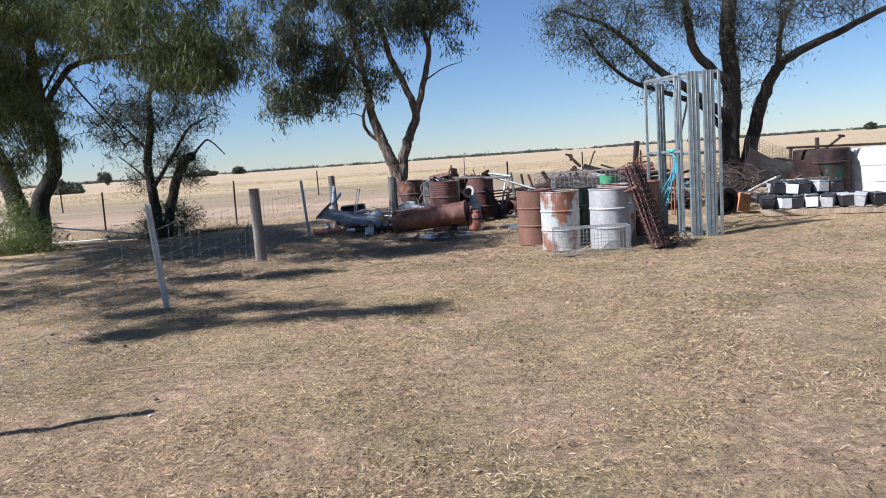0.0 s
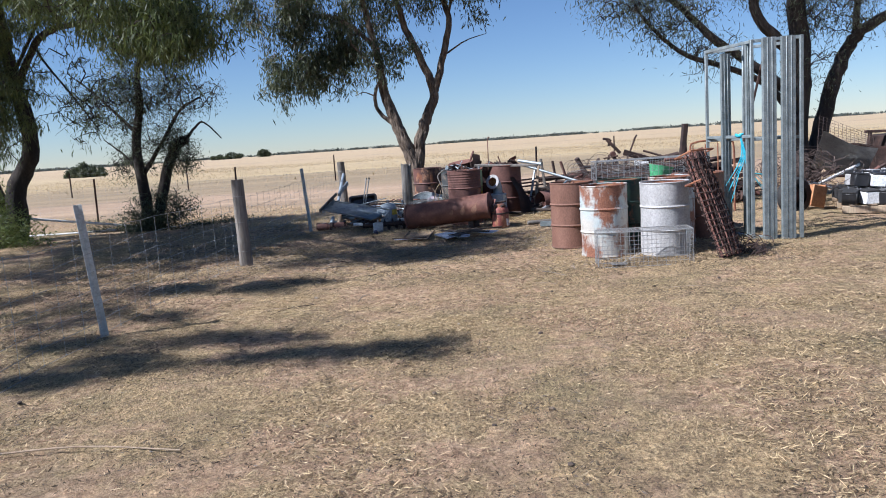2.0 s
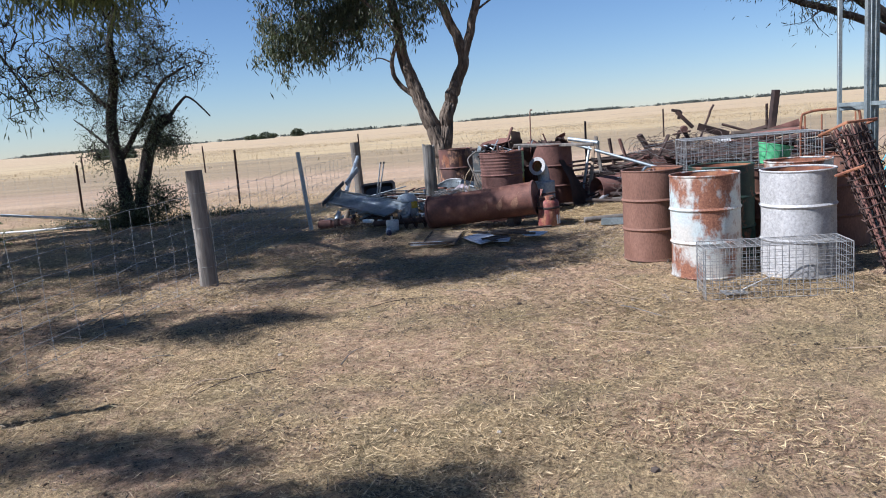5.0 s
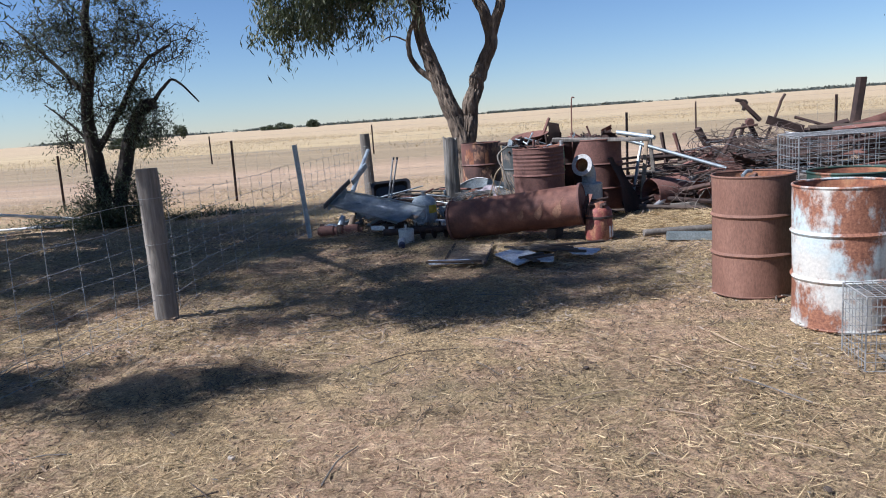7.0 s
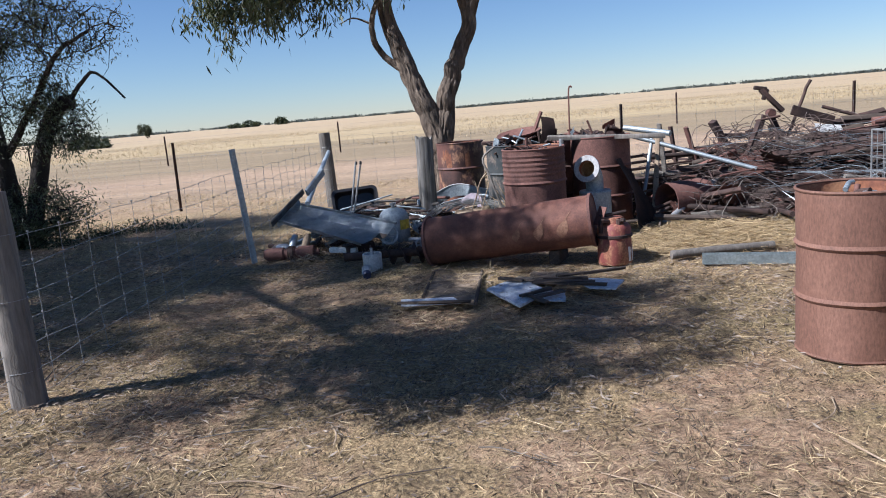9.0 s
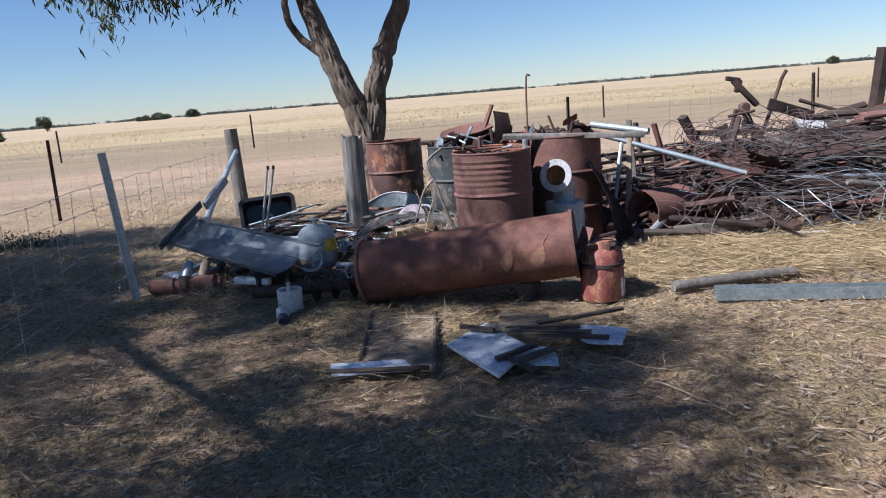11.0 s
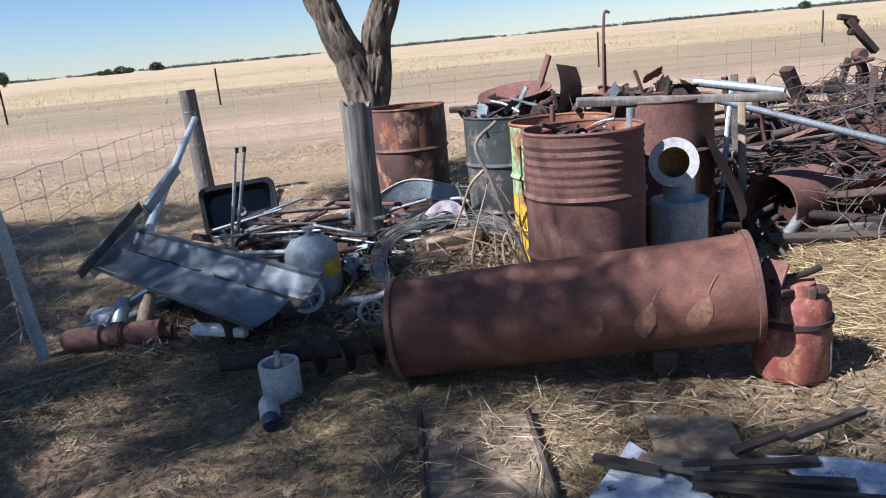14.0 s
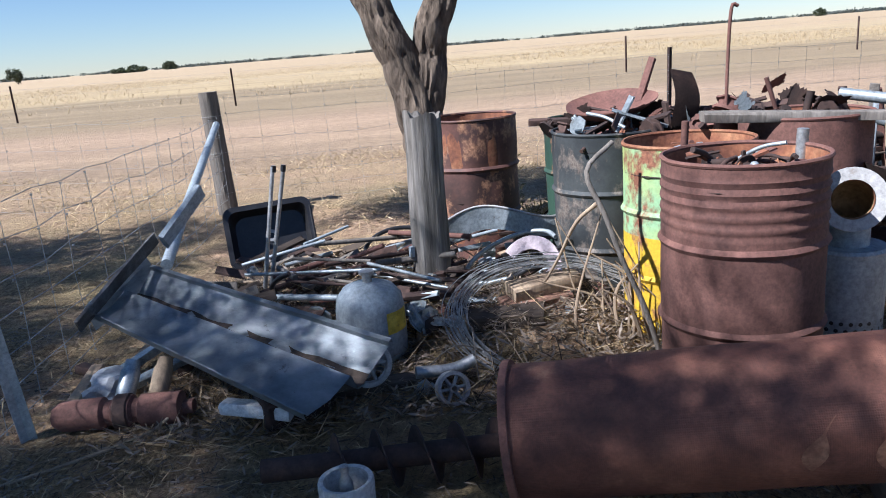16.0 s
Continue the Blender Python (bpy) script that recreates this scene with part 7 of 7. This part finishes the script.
# ---- pallet of old batteries and the tanks beyond ----
def far_right():
    rnd = rng_of(151)
    pal = thing("pallet", pose(5.95, 14.0, hz(6, 14), 0, 0, -20), "weathered timber pallet under old batteries", "pallet")
    for k in range(8):
        part("slat", box(bmesh.new(), 0.11, 1.5, 0.02, pose(0.15 + 0.26 * k, 0.3, 0.125), 0.003), WOOD_TAN, pal)
    for y in (-0.4, 0.3, 1.0):
        part("bearer", box(bmesh.new(), 2.1, 0.08, 0.11, pose(1.05, y, 0.058), 0.005), WOOD_TAN, pal)
    M = pose(5.95, 14.0, hz(6, 14) + 0.137, 0, 0, -20)
    for row, (yy, zz, n) in enumerate(((-0.3, 0, 8), (0.05, 0, 7), (0.1, 0.23, 5), (0.5, 0, 6), (0.55, 0.23, 4), (0.85, 0.0, 5), (0.85, 0.23, 3))):
        for k in range(n):
            m = M @ pose(0.12 + 0.245 * k + rnd.uniform(-0.02, 0.02) + (0.15 if zz else 0), yy + rnd.uniform(-0.03, 0.03), zz, rnd.uniform(-6, 6), rnd.uniform(-9, 9), rnd.uniform(-30, 30))
            col = rnd.choice((GREY_PAINT, BLACK_PLASTIC, BLACK_PLASTIC, TYRE, GREY_PAINT, WHITE_PAINT))
            bt = thing("battery", m, "old car battery with a dusty case on the pallet", "battery", "old batteries")
            part("case", box(bmesh.new(), 0.2, 0.3, 0.18, pose(0, 0, 0.09), 0.008), col, bt)
            lid = part("lid", box(bmesh.new(), 0.205, 0.305, 0.03, pose(0, 0, 0.195), 0.008), rnd.choice((BLACK_PLASTIC, BLACK_PLASTIC, TYRE, GREY_PAINT)), bt)
            for s in (-1, 1):
                part("terminal", lathe(bmesh.new(), [(0.011, 0.0), (0.009, 0.018), (0.001, 0.018)], 8, pose(0.06 * s, 0.12, 0.21)), ALU, lid)
    sheet("white_sheet", pose(6.5, 15.0, 0.82, -38, 18, -25), 0.85, 1.0, ALU, "crumpled pale sheet metal lying over the wire", "sheet", 0.15, 161)
    wire_lump("wire_tangle", (5.9, 15.0, 0.45), 0.6, 60, 162, "big tangle of grey fencing wire by the tree", 0.004, 0.9, WIRE_RUST)
    wire_lump("wire_tangle", (5.5, 15.1, 0.5), 0.5, 50, 163, "big tangle of fencing wire behind the frames", 0.004, 0.9, WIRE_RUST)
    nt = thing("netting", pose(6.0, 15.1, 0.5, 0, 0, 0), "rusty netting draped between tree and frame", "netting")
    for k in range(15):
        f = k / 14
        part("strand", tube(bmesh.new(), [(0.2 + 0.9 * f, 0.1, 1.05 - 0.4 * f), (0.1 + 1.0 * f, 0, 0.3 - 0.1 * f)], 0.003, None, 4), WIRE_RUST, nt)
        part("strand", tube(bmesh.new(), [(0.2 - 0.1 * f, 0.1 - 0.1 * f, 1.05 - 0.75 * f), (1.1, 0.1 - 0.1 * f, 0.65 - 0.45 * f)], 0.003, None, 4), WIRE_RUST, nt)
    ob = thing("crate", put(5.7, 14.15, 25, 0.1), "orange-brown wooden box leaning by the pallet", "crate")
    part("side", box(bmesh.new(), 0.3, 0.03, 0.34, pose(0, 0, 0.18, 0, 14, 0), 0.004), CRATE, ob)
    part("side", box(bmesh.new(), 0.03, 0.3, 0.34, pose(0.14, 0.16, 0.18, 0, 14, 0), 0.004), CRATE, ob)
    wh = thing("car_wheel", pose(5.38, 14.3, 0.3, 90, 0, 25), "old tyre on a steel rim standing by the pallet", "wheel")
    part("tyre", lathe(bmesh.new(), [(0.19, -0.08), (0.27, -0.1), (0.3, -0.07), (0.305, 0), (0.3, 0.07), (0.27, 0.1), (0.19, 0.08)], 36), TYRE, wh)
    part("rim", lathe(bmesh.new(), [(0.19, -0.07), (0.16, -0.03), (0.06, -0.02), (0.05, 0.02), (0.001, 0.02)], 28), RUST_DARK, wh)
    # raised bar frame
    fr = thing("bar_stand", (7.3, 15.8, hz(7, 15)), "rusty steel bar frame standing before the tanks", "frame")
    part("rail", box(bmesh.new(), 2.3, 0.05, 0.05, pose(1.12, 0, 1.1, 0, 1.5, 0), 0.005), RUST_DARK, fr)
    part("post", box(bmesh.new(), 0.05, 0.05, 1.15, pose(0.0, 0, 0.56, 0, 7, 0), 0.005), RUST_DARK, fr)
    part("post", box(bmesh.new(), 0.07, 0.06, 1.3, pose(0.61, 0, 0.65), 0.005), RUST_DARK, fr)
    part("post", box(bmesh.new(), 0.06, 0.05, 1.05, pose(2.2, 0, 0.52), 0.005), RUST_DARK, fr)
    part("lever", box(bmesh.new(), 0.45, 0.05, 0.04, pose(0.95, 0, 1.17, 0, -35, 0), 0.005), RUST_DARK, fr)
    part("lever_head", box(bmesh.new(), 0.14, 0.05, 0.05, pose(1.12, 0, 1.3, 0, 10, 0), 0.01), RUST_DARK, fr)
    tk = thing("water_tank", put(8.15, 16.1, 10), "dark rusty steel tank with a faded green panel", "tank")
    part("shell", lathe(bmesh.new(), [(0.55, 0.0), (0.55, 0.35), (0.565, 0.36), (0.565, 0.39), (0.55, 0.4), (0.55, 0.75), (0.565, 0.76), (0.565, 0.79), (0.55, 0.8), (0.55, 1.04), (0.53, 1.06), (0.001, 1.03)], 44, dent=0.02, seed=7), RUST_DARK, tk)
    part("panel", lathe(bmesh.new(), [(0.556, 0.42), (0.556, 0.72)], 12, pose(0, 0, 0, 0, 0, -122), arc=0.12), DRUM_GREEN, tk, "faded green paint panel")
    wt = thing("water_tank", put(9.35, 16.1, 0), "white ribbed round water tank", "tank")
    part("shell", lathe(bmesh.new(), [(0.62, 0.0), (0.62, 0.3), (0.63, 0.31), (0.63, 0.33), (0.62, 0.34), (0.62, 0.64), (0.63, 0.65), (0.63, 0.67), (0.62, 0.68), (0.62, 0.97), (0.6, 1.0), (0.001, 1.03)], 48), WHITE_PAINT, wt)
    sheet("rust_sheet", pose(7.4, 15.6, 0.75, 60, 0, -12), 0.9, 0.55, RUST_DARK, "crumpled rusty sheet leaning on the frame", "sheet", 0.2, 165)
    bx = thing("box", put(7.6, 15.1, -15, 0.1), "brown box standing behind the batteries", "box")
    part("case", box(bmesh.new(), 0.35, 0.3, 0.5, pose(0, 0, 0.25), 0.01), WOOD_DARK, bx)
    for k in range(14):
        x, y = rnd.uniform(6.2, 7.8), rnd.uniform(14.9, 15.6)
        beam("scrap_bar", (x - 0.3, y, rnd.uniform(0.15, 0.5)), (x + 0.3, y + rnd.uniform(-0.2, 0.2), rnd.uniform(0.2, 0.8)), 0.05, 0.04, rnd.choice((RUST_DARK, WHITE_PAINT, ZINC_OLD, RUST)), "bar leaning among scrap behind the batteries", "bar", "scrap behind batteries", 20)


CRATE = surface("orange-brown wood", ((0.3, 0.12, 0.05), (0.42, 0.19, 0.08), (0.52, 0.27, 0.13)), 45, 6, 0.8, 0, 0.4, 0.004)
far_right()


# ---- ground cover: cut straw, short grass, fallen leaves and sticks ----
def strew(name, n, x0, x1, y0, y1, lengths, widths, flat, material, label, seed, patch=None, keep=0.5, lift=0.004, rise=None):
    gen = np.random.default_rng(seed)
    x, y = gen.uniform(x0, x1, n), y0 + (y1 - y0) * gen.random(n)
    if patch:
        f = np.array([noise.noise((a * patch, b * patch, seed)) for a, b in zip(x.tolist(), y.tolist())])
        ok = gen.random(n) < np.clip(keep + 1.9 * f, 0.06, 1)
        x, y = x[ok], y[ok]
    m = len(x)
    a = gen.uniform(0, 2 * np.pi, m)
    z = height(x, y) + clods(x, y) + lift + gen.random(m) * 0.012
    if rise:
        z = np.maximum(z, rise(x, y) + gen.random(m) * 0.05)
    d = np.stack((np.cos(a), np.sin(a), np.abs(gen.normal(size=m)) * flat), 1)
    q = blades(np.stack((x, y, z), 1), d, gen.uniform(*lengths, m), gen.uniform(*widths, m), 0.5, gen)
    tagged(quad_cloud(name, q, material), label, "ground cover", kind="stuff")


strew("straw", 230000, -5.5, 6.5, 0.8, 8.5, (0.02, 0.07), (0.0025, 0.006), 0.3, STRAW, "short dry mown grass lying on the earth", 1, 0.8, 0.45)
strew("straw", 190000, -7, 7.5, 8.0, 17.0, (0.025, 0.1), (0.0022, 0.005), 0.2, STRAW, "dry cut straw strewn over the yard", 2, 0.7, 0.5)
strew("straw", 50000, -12, 10, 15.5, 24, (0.05, 0.16), (0.005, 0.009), 0.5, STRAW, "dry grass along the back fence", 3, 0.5, 0.5)
strew("grass", 110000, -5.5, 6.5, 0.8, 13.5, (0.015, 0.05), (0.0025, 0.005), 0.9, GRASS_DULL, "short dull green-brown turf in patches", 4, 0.5, 0.3)
strew("leaf_litter", 60000, -7, 3.2, 10.5, 17.2, (0.02, 0.075), (0.004, 0.012), 0.15, LITTER, "fallen dead leaves under the trees", 5, 0.6, 0.6, 0.008)
strew("straw", 16000, 0.9, 4.2, 14.6, 16.3, (0.08, 0.3), (0.003, 0.006), 0.12, STRAW, "long pale straw before the scrap heap", 6, None, 0.5, 0.015)
strew("straw", 3200, -4, 3.5, 8.2, 14.0, (0.1, 0.32), (0.0025, 0.0045), 0.05, STRAW, "long straw stalks lying loose", 7, 0.6, 0.5, 0.012)
strew("stubble", 60000, -45, 45, 44, 120, (0.12, 0.3), (0.012, 0.025), 2.5, STRAW, "standing cereal stubble in the paddock", 8, 0.05, 0.6)


def heap_rise(x, y):
    a = np.clip(1 - ((x + 0.6) / 0.66) ** 2 - ((y - 16.25) / 0.69) ** 2, 0, None) ** 0.8 * 0.2
    b = np.clip(1 - ((x + 1.5) / 0.95) ** 2 - ((y - 16.95) / 0.74) ** 2, 0, None) ** 0.8 * 0.24
    return np.maximum(a, b) + 0.07


strew("leaf_litter", 9000, -2.4, 0.1, 15.5, 17.7, (0.03, 0.1), (0.004, 0.014), 0.35, LITTER, "dead leaves and bark caught in the small scrap", 9, None, 0.5, 0.01, heap_rise)
strew("dark_bits", 7000, -2.4, 0.1, 15.5, 17.7, (0.02, 0.1), (0.004, 0.012), 0.4, DARK_BITS, "dark bark and leaf bits in the small scrap", 14, None, 0.5, 0.012, heap_rise)
strew("straw", 1600, -2.4, 0.1, 15.4, 17.7, (0.06, 0.28), (0.002, 0.005), 0.5, STRAW, "dry stalks caught in the small scrap", 10, None, 0.5, 0.01, heap_rise)


strew("dark_bits", 120000, -5.5, 6.5, 0.8, 12.0, (0.01, 0.045), (0.004, 0.01), 0.2, DARK_BITS, "dark bits of dead plants on the dry grass", 11, 1.3, 0.5, 0.006)
strew("dark_bits", 40000, -6.5, 4.0, 10.0, 16.5, (0.02, 0.08), (0.003, 0.008), 0.2, DARK_BITS, "dark bits of bark and leaves under the trees", 12, 1.0, 0.5, 0.008)
strew("straw", 900, -1.1, 0.7, 13.2, 14.5, (0.05, 0.25), (0.002, 0.005), 0.15, STRAW, "straw fallen across the boards", 13, None, 0.5, 0.03)


def fallen_sticks():
    rnd = rng_of(171)
    for k in range(70):
        x, y = rnd.uniform(-3.5, 3.0), rnd.uniform(9.0, 14.6)
        a, L = rnd.uniform(0, 6.28), rnd.uniform(0.15, 0.6)
        z = hz(x, y) + 0.012
        b = rnd.uniform(-0.05, 0.05)
        stick("fallen_stick", ((x, y, z), (x + L * 0.5 * math.cos(a) + b, y + L * 0.5 * math.sin(a) - b, z + 0.012), (x + L * math.cos(a), y + L * math.sin(a), z)), rnd.uniform(0.002, 0.006), rnd.choice((WOOD_TAN, WOOD_TAN, WOOD_GREY, WOOD_DARK)), "thin dry stick lying on the ground", "stick", "fallen sticks", 0.003, 5)
    stick("fallen_stick", ((-2.7, 5.8, 0.02), (-2.1, 5.85, 0.03), (-1.5, 5.75, 0.02)), 0.007, WOOD_TAN, "long pale straw-coloured stick on the ground", "stick", "fallen sticks", 0.004, 6)
    for k in range(90):
        x, y = rnd.uniform(-4, 4.5), rnd.uniform(2.0, 12.5)
        bm = bmesh.new()
        bmesh.ops.create_icosphere(bm, subdivisions=1, radius=rnd.uniform(0.008, 0.022))
        for v in bm.verts:
            v.co *= 1 + 0.4 * noise.noise(v.co * 60 + Vector((k, 0, 0)))
            v.co.z *= 0.6
        st = part("clod", bm, rnd.choice((BOARD_BROWN, WOOD_DARK, LITTER_SOLID)))
        st.matrix_world = put(x, y, 0, hz(x, y) + 0.006)
        tagged(st, "small clod or dropping on the dry grass", "clod", "clods")


LITTER_SOLID = surface("pale stone", ((0.3, 0.26, 0.21), (0.4, 0.35, 0.29), (0.5, 0.45, 0.38)), 60, 9, 0.9, 0, 0.3, 0.003)
fallen_sticks()


pole = thing("pole", put(-3.75, 4.15, 0), "slim timber pole at the edge of the yard", "pole")
part("shaft", tube(bmesh.new(), [(0, 0, -0.05), (0.01, 0, 1.0), (0, 0.01, 1.98)], 0.045, 0.04, 10), WOOD_GREY, pole)


# ---- undergrowth by the trees ----
def bush(name, c, r, n, leaf, label, seed, length=0.05, width=0.016, droop=0.2):
    gen = np.random.default_rng(seed)
    top = thing(name, c, label, "bush", "undergrowth")
    q = gen.normal(size=(n, 3))
    q /= np.linalg.norm(q, axis=1, keepdims=True)
    q = q * gen.uniform(0.2, 1.0, (n, 1)) ** 0.6 * np.array(r)
    lumps = gen.normal(size=(26, 3)) * np.array(r) * 0.5
    lumps[:, 2] = np.abs(lumps[:, 2])
    q = q * 0.45 + lumps[gen.integers(0, 26, n)]
    q[:, 2] = np.abs(q[:, 2])
    d = gen.normal(size=(n, 3)) + np.array((0, 0, 0.4 - droop))
    part_ob = quad_cloud("leaves", blades(q, d, length * gen.uniform(0.6, 1.4, n), width * gen.uniform(0.6, 1.3, n), 1.2, gen), leaf)
    part_ob.parent = top
    stems = bmesh.new()
    rnd = rng_of(seed)
    for p in lumps:
        tube(stems, [(p[0] * 0.15, p[1] * 0.15, -0.03), (p[0] * 0.6, p[1] * 0.6, p[2] * 0.6), tuple(p)], 0.008, 0.003, 4)
    part("stem", stems, BARK_DARK, top)["kind"] = "stuff"


bush("bush", (-9.5, 16.6, 0.05), (1.0, 0.5, 0.95), 9000, LEAF_BUSH, "bright green bush round the foot of a tree", 181, 0.08, 0.02)
bush("bush", (-6.7, 18.1, 0.08), (0.75, 0.4, 0.35), 4500, LEAF_PALE, "low grey-green scrub at a tree's foot", 182)
bush("bush", (-5.6, 18.8, 0.08), (0.9, 0.3, 0.16), 1800, LEAF_PALE, "low trailing scrub along the fence", 183)
bush("bush", (-7.9, 18.6, 0.08), (0.7, 0.3, 0.25), 1800, LEAF_PALE, "low scrub by the leaning pipe", 184)
bush("dry_weed", (-0.35, 18.1, 0.08), (0.35, 0.3, 0.4), 2200, GRASS_DULL, "dry weedy clump behind the drums", 185, 0.05, 0.012)


# ---- distance: lone trees and the line of woods on the horizon ----
def far_tree(x, y, w, h, label, seed, group="far trees"):
    gen = np.random.default_rng(seed)
    top = thing("far_tree", (x, y, 0), label, "tree", group)
    part("trunk", tube(bmesh.new(), [(0, 0, -0.2), (0.05 * w, 0, h * 0.3), (0, 0, h * 0.6)], w * 0.05, w * 0.03, 8), BARK_DARK, top)
    n = 3500
    mid, tall = (0.62, 0.17) if h > 0.75 * w else (0.4, 0.24)
    lumps = gen.normal(size=(16, 3)) * np.array((w * 0.24, w * 0.2, h * tall)) + np.array((0, 0, h * mid))
    pos = lumps[gen.integers(0, 16, n)] + gen.normal(size=(n, 3)) * np.array((w, w, h)) * 0.085
    pos[:, 2] = np.maximum(pos[:, 2], 0.05 * h)
    c = quad_cloud("crown", blades(pos, gen.normal(size=(n, 3)), np.full(n, w * 0.14), np.full(n, w * 0.07), 1.2, gen), LEAF_PALE)
    c.parent = top


far_tree(-131, 300, 4.6, 5.0, "lone dark tree out in the paddock", 191)
far_tree(-59, 120, 3.2, 1.9, "low dark bush out in the paddock", 192)
far_tree(-61.5, 121, 3.0, 1.7, "low dark bush out in the paddock", 193)
far_tree(-57.2, 119, 2.4, 1.5, "low dark bush out in the paddock", 194)
far_tree(-211, 800, 12, 7.5, "round dark tree on the horizon", 195)
far_tree(-243, 800, 17, 5.0, "low spreading tree on the horizon", 196)
far_tree(-260, 805, 14, 4.5, "low spreading tree on the horizon", 197)
far_tree(458, 800, 13, 8.5, "round dark tree on the horizon", 198)


def horizon_woods():
    gen = np.random.default_rng(201)
    out = []
    for k in range(1000):
        a = gen.uniform(-0.75, 0.75)
        dens = 0.5 + 0.5 * math.sin(a * 23) + 0.4 * math.sin(a * 57 + 1)
        if a > -0.05:
            dens += 0.45
        if gen.random() > 0.3 + 0.6 * dens:
            continue
        dist = gen.uniform(1500, 1900)
        w, h = gen.uniform(10, 34), gen.uniform(2.8, 6.2) * (0.75 + 0.25 * min(1.2, dens))
        n = 34
        pos = np.array((dist * math.sin(a), dist * math.cos(a), 0)) + gen.normal(size=(n, 3)) * np.array((w * 0.3, 3, h * 0.2)) + np.array((0, 0, h * 0.45))
        pos[:, 2] = np.maximum(pos[:, 2], 0.3)
        out.append(blades(pos, gen.normal(size=(n, 3)), np.full(n, 3.6), np.full(n, 2.4), 1.2, gen))
    tagged(quad_cloud("far_woods", np.concatenate(out), LEAF_HAZED), "thin dark line of woods on the horizon", "woods", kind="stuff")


horizon_woods()
